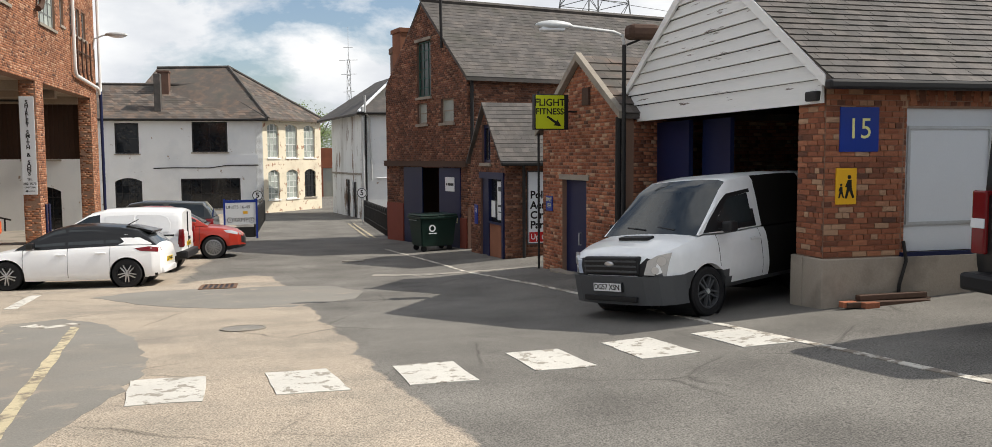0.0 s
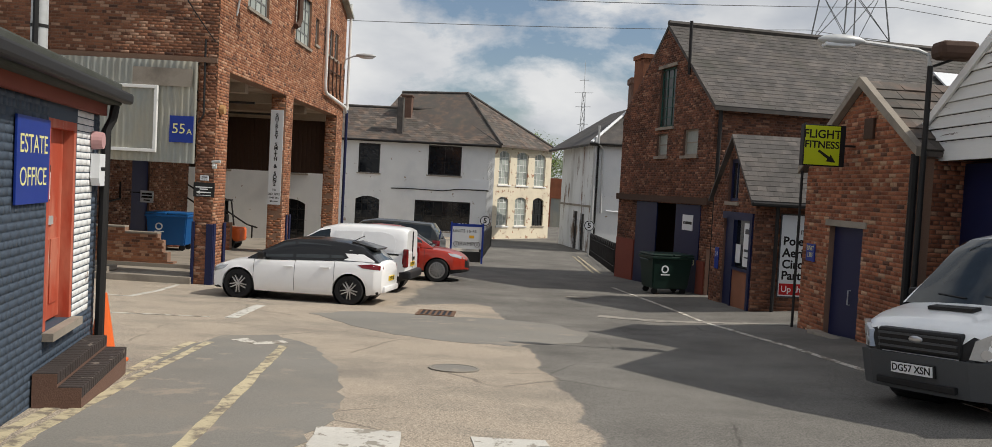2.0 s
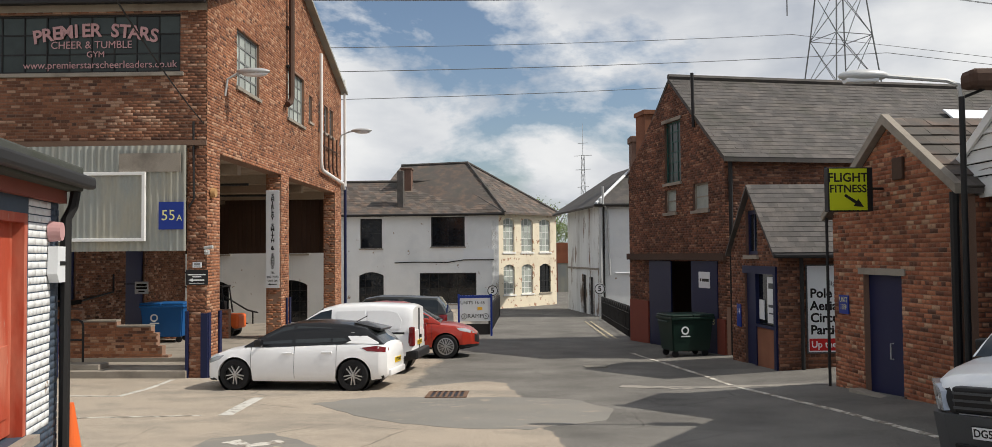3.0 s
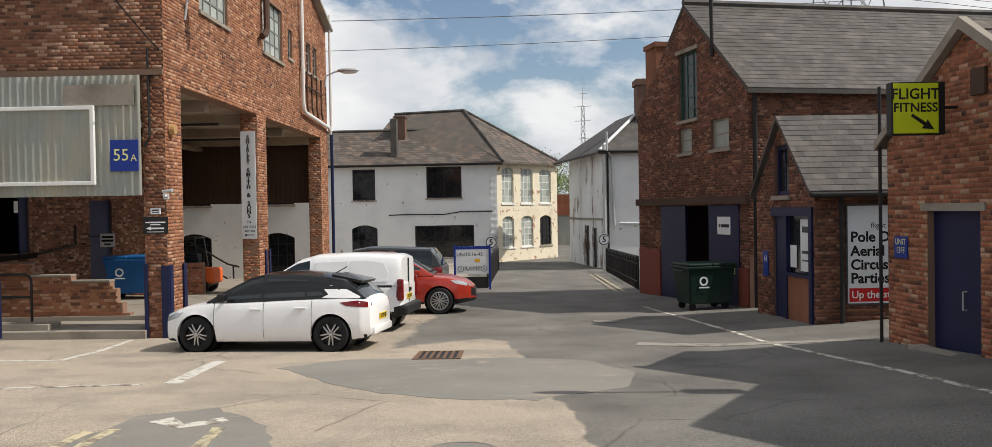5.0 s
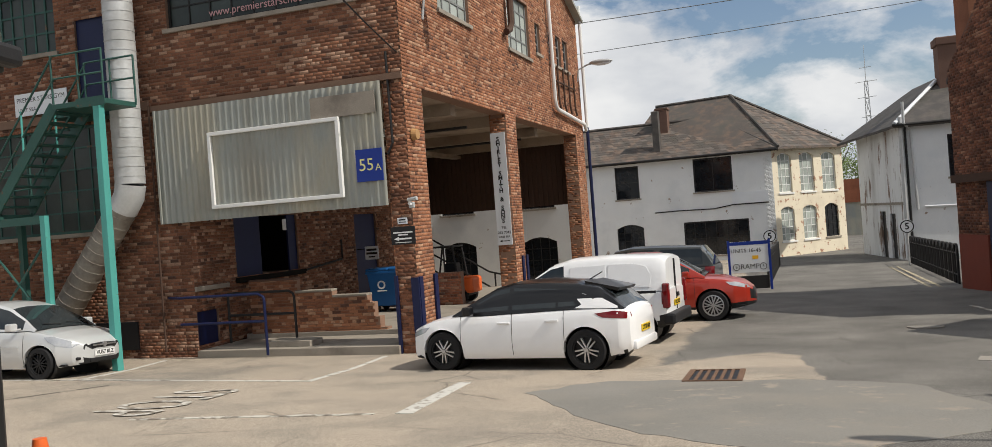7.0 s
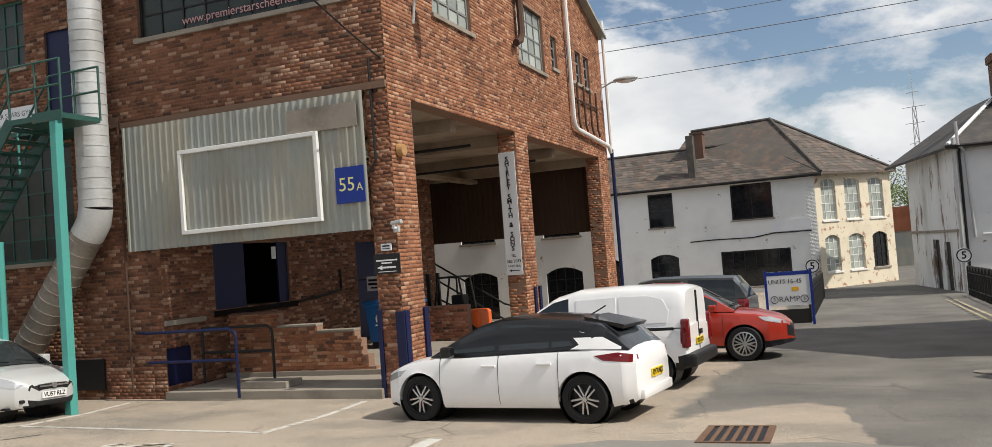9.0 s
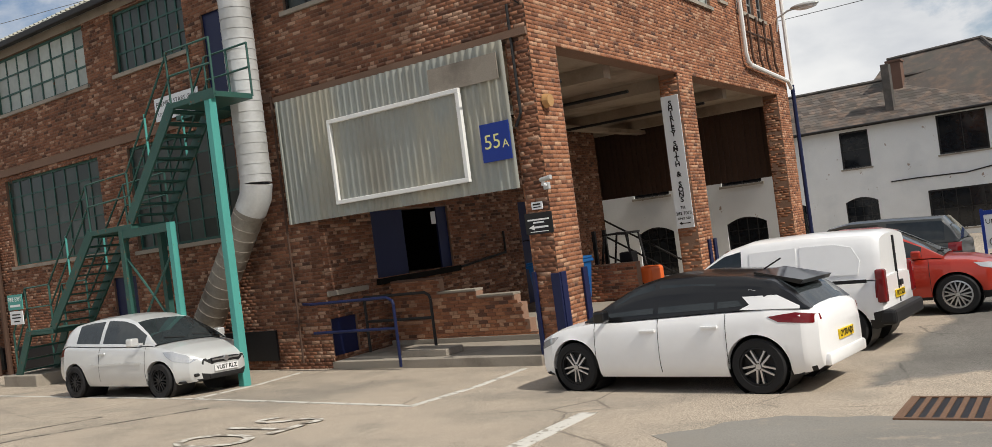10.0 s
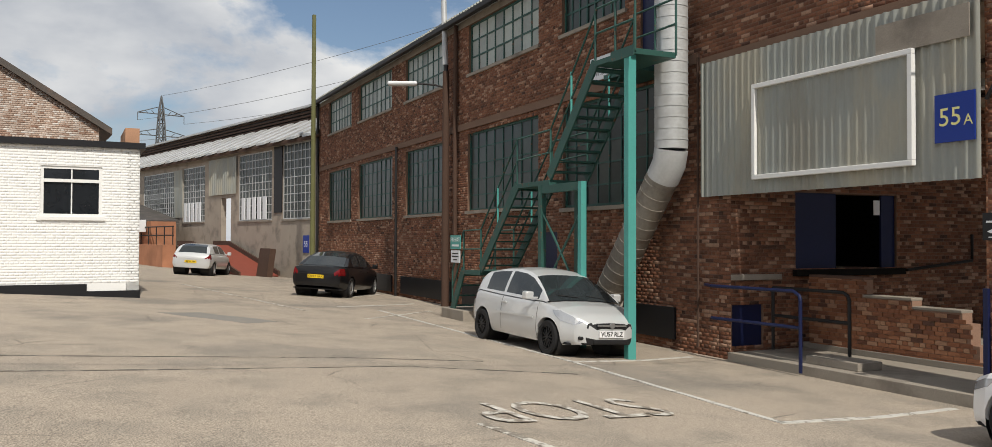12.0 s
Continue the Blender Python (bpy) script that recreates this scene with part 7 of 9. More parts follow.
part("notice", box(B(), 3.5, 0.035, 1.3, 3.66, 0.045, 1.58), M_SIGNW, dd)
# room linings are coloured near-black to stand in for deep shade
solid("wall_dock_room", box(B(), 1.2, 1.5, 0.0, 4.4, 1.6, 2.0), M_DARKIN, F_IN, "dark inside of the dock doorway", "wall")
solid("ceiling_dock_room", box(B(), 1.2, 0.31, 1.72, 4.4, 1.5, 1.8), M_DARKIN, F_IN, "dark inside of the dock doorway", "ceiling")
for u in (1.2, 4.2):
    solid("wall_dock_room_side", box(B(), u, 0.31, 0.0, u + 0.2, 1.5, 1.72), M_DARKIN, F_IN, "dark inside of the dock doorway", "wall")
solid("floor_dock_room", box(B(), 1.4, 0.31, 0.2, 4.2, 1.5, 0.29), M_CONC, F_IN, "concrete floor inside the dock door", "floor")
solid("door_hatch", box(B(), 0.02, 0.05, -1.04, 0.72, 0.1, -0.3), M_BLUE, F_IN, "small dark blue hatch door low in the wall", "door")
solid("door_bay", box(B(), 7.1, 0.06, -1.0, 8.45, 0.11, 1.65), M_BLUE, F_IN, "dark blue door in the loading bay", "door")
solid("notice_bracket", tube(B(), [(-13.1, 28.72, 0.62), (-12.45, 28.72, 0.62)], 0.015, 6), M_IRON, Matrix(), "thin iron bracket carrying a notice", "bracket", kind="")
s = sign("bay_notice", pose(-12.62, 28.7, 0.5, 0, 0, 2), 0.42, 0.38, M_SIGNW, [], "white notice with black lines hung from the bay wall")
bars(s, [(-0.16, 0.16, 0.09, 0.06), (-0.17, 0.17, -0.01, 0.06), (-0.1, 0.1, -0.11, 0.04)], M_BLACKTXT)
solid("conduit", tube(B(), [(4.3, -0.04, 0.25), (6.2, -0.05, 0.42), (6.2, -0.05, 0.95)], 0.03), M_IRON, F_IN, "black conduit along the inner brick wall", "pipe", kind="")


def rail(name, m, runs, r, mm, label, cat="handrail", group=""):
    t = thing(name, m, label, cat, group)
    for nm, pts in runs:
        part(nm, tube(B(), pts, r, 8), mm, t, smooth=True)
    return t


rail("handrail", F_FAC, [("rail", [(-5.3, -0.25, 0.02), (-3.4, -0.25, 0.03), (-3.28, -0.25, -0.03), (-3.26, -0.25, -0.1)]), ("rail", [(-5.3, -0.25, -0.53), (-3.26, -0.25, -0.52)]), ("post", [(-3.26, -0.25, -0.1), (-3.26, -0.25, -1.2)]), ("wall_plate", [(-5.3, -0.25, 0.02), (-5.75, -0.02, 0.02)])], 0.028, M_BLUE, "blue tubular handrail beside the dock steps", group="handrails at the dock")
rail("handrail", F_FAC, [("rail", [(-4.75, 0.62, 0.0), (-3.24, 0.62, 0.0), (-3.15, 0.62, -0.05), (-3.12, 0.62, -0.12)]), ("rail", [(-4.75, 0.62, -0.47), (-3.12, 0.62, -0.47)]), ("post", [(-3.12, 0.62, -0.12), (-3.12, 0.62, -1.06)]), ("post", [(-4.75, 0.62, 0.0), (-4.75, 0.62, -1.06)])], 0.028, M_IRON, "dark tubular handrail in front of the low wall", group="handrails at the dock")
solid("step", box(B(), -3.5, 0.1, -1.1, -2.5, 0.6, -0.98, bevel=0.01), M_CONC, F_FAC, "low concrete step at the dock", "step", kind="")


def wheelie_bin(m, body_m, label, w=1.2, d=0.95, h=1.05, category="wheeled bin"):
    b = thing("wheeled_bin", m, label, category)
    bm = B()
    lo = [(-w * 0.44, -d * 0.40), (w * 0.44, -d * 0.40), (w * 0.44, d * 0.40), (-w * 0.44, d * 0.40)]
    hi = [(-w / 2, -d / 2), (w / 2, -d / 2), (w / 2, d / 2), (-w / 2, d / 2)]
    a = [bm.verts.new((x, y, 0.16)) for x, y in lo]
    c = [bm.verts.new((x, y, h)) for x, y in hi]
    bm.faces.new(a[::-1])
    bm.faces.new(c)
    for i in range(4):
        bm.faces.new((a[i], a[(i + 1) % 4], c[(i + 1) % 4], c[i]))
    bmesh.ops.bevel(bm, geom=bm.edges[:], offset=0.03, segments=2, affect="EDGES")
    part("body", bm, body_m, b)
    part("rim", box(B(), -w / 2 - 0.03, -d / 2 - 0.03, h - 0.05, w / 2 + 0.03, d / 2 + 0.03, h + 0.02, bevel=0.015), body_m, b)
    bm = box(B(), -w / 2 - 0.02, -d / 2 - 0.03, h + 0.02, -0.01, d / 2, h + 0.09, bevel=0.03)
    box(bm, 0.01, -d / 2 - 0.03, h + 0.02, w / 2 + 0.02, d / 2, h + 0.09, bevel=0.03)
    part("lid", bm, body_m, b)
    part("handle", tube(B(), [(-w / 2 - 0.05, -d * 0.3, h - 0.1), (-w / 2 - 0.05, d * 0.3, h - 0.1)], 0.02), body_m, b)
    for x in (-0.36, 0.36):
        for y in (-0.3, 0.3):
            part("castor", cyl(B(), (x * w, y * d - 0.02, 0.09), (x * w, y * d + 0.03, 0.09), 0.09, n=14), M_TYRE, b)
    lg = lathe(B(), [(0.11, 0), (0.11, -0.01), (0.07, -0.01), (0.07, 0)], 20)
    part("emblem", lg, M_SIGNW, b).matrix_basis = Matrix.Translation((-w * 0.18, -d * 0.47, h * 0.68))
    part("label_bar", box(B(), -w * 0.28, -d * 0.475 - 0.004, h * 0.52, -w * 0.06, -d * 0.475, h * 0.55), M_SIGNW, b)
    return b


wheelie_bin(at(3.55, 26.35, 17), M_BIN, "dark green wheeled bin beside a blue double door")
wheelie_bin(pose(-11.14, 27.2, -1.0, 0, 0, 6), M_BINB, "bright blue wheeled bin in the loading dock")

# forklift behind a low wall in the bay
bay_wall = solid("bay_wall", wall(B(), 0, 1.95, -1.1, -0.14, (), 0.22), M_MORTAR, pose(-11.6, 28.0, 0, 0, 0, 2), "low brick wall inside the loading bay", "brick wall", kind="structure")
brick_face(bay_wall, 0, 1.95, -1.0, -0.15, (), seed=24, material=M_BRICK_R)
fk = thing("forklift", pose(-10.33, 28.75, -1.0, 0, 0, 180) @ Matrix.Scale(0.72, 4), "orange forklift truck with a black mast and cab frame", "forklift")
part("chassis", box(B(), -1.0, -0.5, 0.25, 0.7, 0.5, 0.75, bevel=0.06), M_BLACKPL, fk)
part("counterweight", box(B(), -1.2, -0.52, 0.35, -0.45, 0.52, 0.95, bevel=0.1), M_ORANGE, fk)
for y in (-0.45, 0.45):
    part("cab_post", tube(B(), [(-0.6, y, 1.0), (-0.45, y, 2.1), (0.35, y, 2.15), (0.6, y, 0.8)], 0.04), M_IRON, fk)
    part("mast_rail", box(B(), 0.72, y * 0.8 - 0.05, 0.1, 0.84, y * 0.8 + 0.05, 2.3), M_IRON, fk)
    part("fork", box(B(), 0.84, y * 0.6 - 0.06, 0.1, 1.8, y * 0.6 + 0.06, 0.15), M_IRON, fk)
    for x in (-0.7, 0.45):
        part("wheel", cyl(B(), (x, y - 0.1, 0.28), (x, y + 0.1, 0.28), 0.28, n=18), M_TYRE, fk)
part("cab_roof", box(B(), -0.5, -0.5, 2.1, 0.4, 0.5, 2.16), M_IRON, fk)
part("seat", box(B(), -0.45, -0.25, 0.9, 0.0, 0.25, 1.5, bevel=0.05), M_BLACKPL, fk)
rail("stair_rail", Matrix(), [("rail", [(-14.2, 33.5, 1.4), (-11.0, 33.5, -0.5), (-10.6, 33.5, -0.6)]), ("rail", [(-14.2, 33.5, 0.9), (-11.0, 33.5, -1.0)]), ("post", [(-12.6, 33.5, 0.45), (-12.6, 33.5, -1.5)]), ("post", [(-10.8, 33.5, -0.55), (-10.8, 33.5, -1.6)]), ("stringer", [(-14.2, 33.6, 0.2), (-10.8, 33.6, -1.5)])], 0.03, M_IRON, "black steel stair rail in the loading bay", "stair rail")
for u in (1.8, 4.6, 9.0):
    solid("ceiling_pipe", tube(B(), [(u, 0.5, 3.45), (u, 11.0, 3.45)], 0.035), M_IRON, F_SIDE, "dark service pipe under the bay ceiling", "pipe", kind="", group="pipes under the bay ceiling")
bl = thing("bay_light", F_SIDE @ Matrix.Translation((3.0, 2.2, 3.3)), "grey strip light hanging in the loading bay", "light fitting")
part("housing", box(B(), -0.1, -0.45, 0, 0.1, 0.45, 0.12, bevel=0.02), M_GALV, bl)
part("diffuser", box(B(), -0.08, -0.43, -0.05, 0.08, 0.43, 0.0, bevel=0.02), M_SIGNW, bl)

# ---- pipes, flue and lamps on the gable ----
gp = thing("waste_pipe", F_SIDE, "white soil pipes running down and along a brick gable", "pipe")
part("stack", tube(B(), [(10.9, -0.12, 8.6), (10.9, -0.12, 4.75), (11.0, -0.12, 4.55), (11.2, -0.12, 4.47)], 0.06), M_WHITE, gp, smooth=True)
part("run", tube(B(), [(11.2, -0.12, 4.47), (14.7, -0.12, 4.3), (14.95, -0.12, 4.1)], 0.06), M_WHITE, gp, smooth=True)
part("stack", tube(B(), [(15.0, -0.14, 8.5), (15.0, -0.14, 4.2)], 0.06), M_WHITE, gp, smooth=True)
part("downpipe", tube(B(), [(15.0, -0.14, 4.2), (15.0, -0.14, -1.5)], 0.06), M_BLUE, gp, smooth=True)
for u in (11.6, 12.3, 13.0, 13.7):
    part("branch", tube(B(), [(u, -0.08, 5.9), (u, -0.08, 4.75), (u + 0.1, -0.1, 4.5)], 0.035, 6), M_RUSTDARK, gp)
for z in (5.4,):
    part("branch", tube(B(), [(11.4, -0.07, z), (13.9, -0.07, z)], 0.03, 6), M_RUSTDARK, gp)
fl = thing("flue_pipe", F_SIDE, "rusty brown flue pipe on a brick gable", "flue")
part("pipe", tube(B(), [(6.75, -0.16, 9.6), (6.75, -0.16, 6.3), (6.6, -0.16, 6.1), (6.35, -0.14, 6.0)], 0.09), M_RUSTDARK, fl, smooth=True)
for z in (7.2, 8.4):
    part("bracket", box(B(), 6.6, -0.12, z, 6.9, -0.01, z + 0.05), M_IRON, fl)


def wall_lamp(m, reach, label):
    l = thing("wall_lamp", m, label, "street lamp", "lamps on brick walls")
    part("bracket", tube(B(), [(0, 0, -0.5), (0, -0.06, -0.1), (0.06, -reach * 0.5, 0.05), (0.1, -reach * 0.8, 0.08)], 0.03), M_GALV, l)
    bm = B()
    bmesh.ops.create_uvsphere(bm, u_segments=18, v_segments=10, radius=1.0)
    bmesh.ops.scale(bm, vec=(0.14, 0.42, 0.09), verts=bm.verts)
    bmesh.ops.translate(bm, vec=(0.1, -reach - 0.1, 0.1), verts=bm.verts)
    part("housing", bm, M_GALV, l, smooth=True)
    bm = B()
    bmesh.ops.create_uvsphere(bm, u_segments=18, v_segments=10, radius=1.0)
    bmesh.ops.scale(bm, vec=(0.11, 0.32, 0.08), verts=bm.verts)
    bmesh.ops.translate(bm, vec=(0.1, -reach - 0.14, 0.05), verts=bm.verts)
    part("lens", bm, M_SIGNW, l, smooth=True)
    return l


wall_lamp(F_SIDE @ Matrix.Translation((1.15, -0.01, 5.8)), 0.55, "grey street lamp on a bracket at the brick corner")
wall_lamp(F_SIDE @ Matrix.Translation((14.6, -0.01, 6.3)), 0.75, "grey street lamp at the far end of a gable")

# lamp column and rainwater pipes on the long wall
lc = thing("lamp_column", F_FAC @ Matrix.Translation((-17.5, -0.22, 0)), "old brown lamp column with a white lantern against a brick wall", "street lamp")
part("column", cyl(B(), (0, 0, -1.3), (0, 0, 5.9), 0.12, 0.10), M_RUSTDARK, lc, smooth=True)
part("mast", cyl(B(), (-0.05, 0, 6.1), (-0.3, 0, 9.2), 0.09, 0.08), M_GALV, lc, smooth=True)
part("swan_neck", tube(B(), [(0, 0, 5.8), (0, 0, 6.05), (-0.12, 0, 6.2), (-0.08, 0, 6.4)], 0.07), M_IRON, lc)
part("arm", tube(B(), [(0, 0, 5.4), (-0.2, -0.3, 5.5), (-0.5, -0.9, 5.55)], 0.03), M_IRON, lc)
bm = box(B(), -0.16, -0.45, 0, 0.16, 0.45, 0.12, bevel=0.05)
lh = part("lantern", bm, M_SIGNW, lc)
lh.matrix_basis = Matrix.Translation((-0.65, -1.15, 5.48)) @ pose(0, 0, 0, 0, 0, -25)
for u, z0, z1, mm, r in ((-17.05, -1.2, 7.2, M_RUSTDARK, 0.07), (-22.4, -1.2, 4.1, M_IRON, 0.05), (-5.85, -1.1, 4.1, M_RUSTDARK, 0.022), (-33.7, -1.1, 7.3, M_IRON, 0.07)):
    solid("downpipe", tube(B(), [(u, -0.1, z0), (u, -0.1, z1)], r), mm, F_FAC, "dark rainwater or conduit pipe on the brick wall", "pipe", kind="", smooth=True, group="pipes on the brick wall")
solid("telegraph_pole", cyl(B(), (-31.7, -0.8, -1.1), (-31.7, -0.8, 10.9), 0.12, 0.09), M_POLE, F_FAC, "tall thin mossy green pole beside the works", "pole", kind="", smooth=True)
solid("conduit", tube(B(), [(-0.3, -0.04, 4.5), (-0.28, -0.05, 2.75), (-0.4, -0.05, 2.55)], 0.025), M_IRON, F_FAC, "black conduit near a brick corner", "pipe", kind="")
solid("overhead_cable", tube(B(), [Vector((-7.85, 21.72, 4.45)).lerp(Vector((-5.3, 8.0, 7.4)), f) - Vector((0, 0, 1.6 * f * (1 - f))) for f in [i / 16 for i in range(17)]], 0.015, 5), M_IRON, Matrix(), "black cable slung to a brick corner", "cable", kind="")

# ---- the green fire stair ----
fs = thing("fire_stair", F_FAC, "green steel fire escape stair with a bright teal post", "staircase")
YO, YI = -1.7, -0.85


def flight(u0, z0, u1, z1, n, closed=False):
    for y in (YO, YI):
        d = Vector((u1 - u0, 0, z1 - z0)).normalized()
        up = Vector((-d.z, 0, d.x)) * 0.11
        if up.z < 0:
            up = -up
        a, b = Vector((u0, 0, z0)), Vector((u1, 0, z1))
        poly = [(p.x, p.z) for p in (a - up, b - up, b + up, a + up)]
        part("stringer", extrude(B(), poly, y - 0.02, y + 0.02), M_GREEN, fs)
    for i in range(n):
        f = (i + 0.5) / n
        u, z = u0 + (u1 - u0) * f, z0 + (z1 - z0) * f
        part("tread", box(B(), u - 0.13, YO + 0.022, z - 0.02, u + 0.13, YI - 0.022, z + 0.015), M_GREEN, fs)


flight(-6.75, 4.02, -8.45, 2.06, 10)
flight(-9.85, 1.98, -11.7, 0.12, 10)
flight(-12.7, 0.08, -13.4, -0.95, 4)
part("landing", box(B(), -7.8, YI, 3.95, -6.6, -0.02, 4.05, bevel=0.006), M_GREEN, fs)
for u0, u1, z in ((-6.75, -5.5, 4.05), (-9.85, -8.4, 2.0), (-12.75, -11.7, 0.08)):
    part("landing", box(B(), u0, YO - 0.03, z - 0.1, u1, YI, z, bevel=0.006), M_GREEN, fs)
part("post", box(B(), -5.72, YO - 0.08, -1.25, -5.58, YO + 0.08, 4.0, bevel=0.01), M_TEAL, fs, "bright teal post")
part("fascia_plate", box(B(), -6.1, YO - 0.1, 3.9, -5.4, YO - 0.085, 4.08), M_GREEN, fs)
for u in (-8.75, -7.2):
    for y in ((YO, YI) if u < -8 else (YO,)):
        part("leg", box(B(), u - 0.06, y - 0.06, -1.2, u + 0.06, y + 0.06, 1.9), M_TEAL if y == YO and u == -7.2 else M_GREEN, fs)
part("header", box(B(), -8.8, YO - 0.05, 1.74, -7.15, YO + 0.05, 1.9), M_GREEN, fs)
part("brace", tube(B(), [(-8.75, YO, 1.4), (-7.2, YO, -0.3)], 0.025, 6), M_GREEN, fs)
part("brace", tube(B(), [(-7.2, YO, 1.4), (-8.75, YO, -0.3)], 0.025, 6), M_GREEN, fs)
part("base_block", box(B(), -13.9, YO - 0.1, -1.3, -12.5, YI, -0.9, bevel=0.02), M_CONC, fs)
for y in (YO, YI):
    for dz in (0.95, 0.5):
        part("rail", tube(B(), [(-5.5, y, 4.05 + dz), (-6.7, y, 4.05 + dz), (-8.4, y, 2.05 + dz), (-9.85, y, 2.0 + dz), (-11.7, y, 0.1 + dz), (-12.7, y, 0.08 + dz), (-13.4, y, -0.9 + dz)], 0.022, 6), M_GREEN, fs)
    for u, z in ((-5.5, 4.05), (-6.1, 4.05), (-6.75, 4.05), (-7.6, 3.05), (-8.4, 2.05), (-9.85, 2.0), (-10.8, 1.05), (-11.7, 0.1), (-12.7, 0.08), (-13.4, -0.9)):
        part("baluster", tube(B(), [(u, y, z - 0.05), (u, y, z + 0.96)], 0.022, 6), M_TEAL if u in (-7.6, -10.8) else M_GREEN, fs)
solid("door_upper", box(B(), -7.75, 0.05, 4.15, -6.95, 0.1, 6.2), M_BLUE, F_FAC, "dark blue door at the head of the fire stair", "door")
solid("door_lower", box(B(), -12.0, 0.05, -1.15, -11.1, 0.1, 1.0), M_BLUE, F_FAC, "dark blue door under the fire stair", "door")
s = sign("gym_sign", F_FAC @ Matrix.Translation((-8.75, -0.08, 4.5)), 1.5, 0.5, M_SIGNW, [("PREMIER STARS GYM", 0.15, M_BLACKTXT, 0, 0.1), ("UNIT 55A", 0.12, M_BLACKTXT, -0.4, -0.12)], "white gym sign hung on the stair rail")
s = sign("fire_exit_sign", F_FAC @ Matrix.Translation((-13.0, -1.78, 0.75)), 0.62, 0.34, M_TEAL, [("FIRE EXIT", 0.14, M_WHITETXT, 0, 0.06)], "green fire exit sign on the stair rail")
bars(s, [(-0.22, 0.22, -0.08, 0.05)], M_WHITETXT)
s = sign("notice_board", F_FAC @ Matrix.Translation((-13.0, -1.78, 0.4)), 0.55, 0.3, M_SIGNW, [], "white notice below the fire exit sign")
bars(s, [(-0.18, 0.18, 0.07, 0.03), (-0.2, 0.2, 0.0, 0.03), (-0.12, 0.12, -0.08, 0.03)], M_BLACKTXT)
# round duct with an elbow
du = thing("extract_duct", F_FAC, "large galvanised spiral duct bending into a brick wall", "duct")
part("riser", cyl(B(), (-6.1, -0.5, 2.45), (-6.1, -0.5, 9.5), 0.30, n=24), M_GALV, du, smooth=True)
bends = [(-6.1, -0.5, 2.45), (-6.16, -0.5, 2.2), (-6.35, -0.5, 1.95)]
part("elbow", tube(B(), bends, 0.305, 24), M_GALV, du, smooth=True)
part("lower_run", cyl(B(), (-6.35, -0.5, 1.97), (-8.4, -0.45, -0.5), 0.30, n=24), M_DUCTD, du, smooth=True)
part("inlet", cyl(B(), (-8.3, -0.46, -0.38), (-8.6, -0.4, -0.72), 0.36, n=24), M_DUCTD, du, smooth=True)
for i in range(34):
    z = 2.6 + i * 0.2
    part("seam_ring", cyl(B(), (-6.1, -0.5, z), (-6.1, -0.5, z + 0.02), 0.308, n=24), M_GALV, du)
for i in range(14):
    f = (i + 0.5) / 14
    p = Vector((-6.35, -0.5, 1.97)).lerp(Vector((-8.4, -0.45, -0.5)), f)
    q = Vector((-6.35, -0.5, 1.97)).lerp(Vector((-8.4, -0.45, -0.5)), f + 0.006)
    part("seam_ring", cyl(B(), p, q, 0.308, n=24), M_DUCTD, du)


# ---- right-hand row ----
def door_leaf(name, m, w, h, mm, label, handle=None):
    d = thing(name, m, label, "door", kind="structure")
    part("leaf", box(B(), 0, 0, 0, w, 0.05, h, bevel=0.004), mm, d)
    if handle:
        part("handle", tube(B(), [(handle[0], 0, handle[1]), (handle[0], -0.05, handle[1]), (handle[0], -0.05, handle[1] + 0.25), (handle[0], 0, handle[1] + 0.25)], 0.012, 6), M_GALV, d)
    return d


door_leaf("door_13ff", F_BD @ Matrix.Translation((0.51, 0.1, -1.05)), 1.22, 2.1, M_BLUE, "plain dark blue steel door in a brick gable", (0.75, 0.75))
solid("lintel", box(B(), 0.38, -0.03, 1.05, 1.86, 0.2, 1.16), M_CONC, F_BD, "concrete lintel over the blue door", "lintel")
solid("step", box(B(), 0.4, -0.25, -1.2, 1.85, -0.02, -0.88, bevel=0.01), M_CONC, F_BD, "worn concrete doorstep below a blue door", "step", kind="")
sign("unit_sign", F_BD @ Matrix.Translation((-0.17, -0.012, 0.5)), 0.36, 0.33, M_BLUESIGN, [("UNIT", 0.13, M_CREAMTXT, 0, 0.08), ("13FF", 0.13, M_CREAMTXT, 0, -0.05)], "small blue unit sign reading 13FF")
solid("gable_vent", box(B(), 1.62, -0.06, 2.55, 1.92, -0.01, 2.9, bevel=0.01), M_RUSTDARK, F_BD, "small brown vent cover high on the gable", "vent", kind="")
solid("downpipe", tube(B(), [(3.32, -0.1, 2.25), (3.32, -0.1, -0.9)], 0.06), M_IRON, F_BD, "black cast-iron downpipe at the gable's edge", "pipe", kind="", smooth=True, group="downpipes on the brick row")
solid("downpipe", tube(B(), [(-0.66, -0.08, 3.0), (-0.66, -0.08, -1.1)], 0.028), M_IRON, F_BD, "black cast-iron downpipe at the gable's edge", "pipe", kind="", smooth=True, group="downpipes on the brick row")
fp = thing("hanging_sign", pose(4.78, 17.0, 0, 0, 0, 5), "lime-yellow illuminated box sign for a fitness studio", "sign")
part("case", box(B(), -0.42, -0.08, 2.08, 0.31, 0.08, 2.79, bevel=0.012), M_DARK, fp)
part("face", box(B(), -0.40, -0.088, 2.10, 0.21, -0.081, 2.77), M_LIME, fp)
letters("FLIGHT", 0.2, M_BLACKTXT, fp, Matrix.Translation((-0.10, -0.089, 2.62)) @ XR, depth=0.001, bold=0.004)
letters("FITNESS", 0.172, M_BLACKTXT, fp, Matrix.Translation((-0.10, -0.089, 2.44)) @ XR, depth=0.001, bold=0.004)
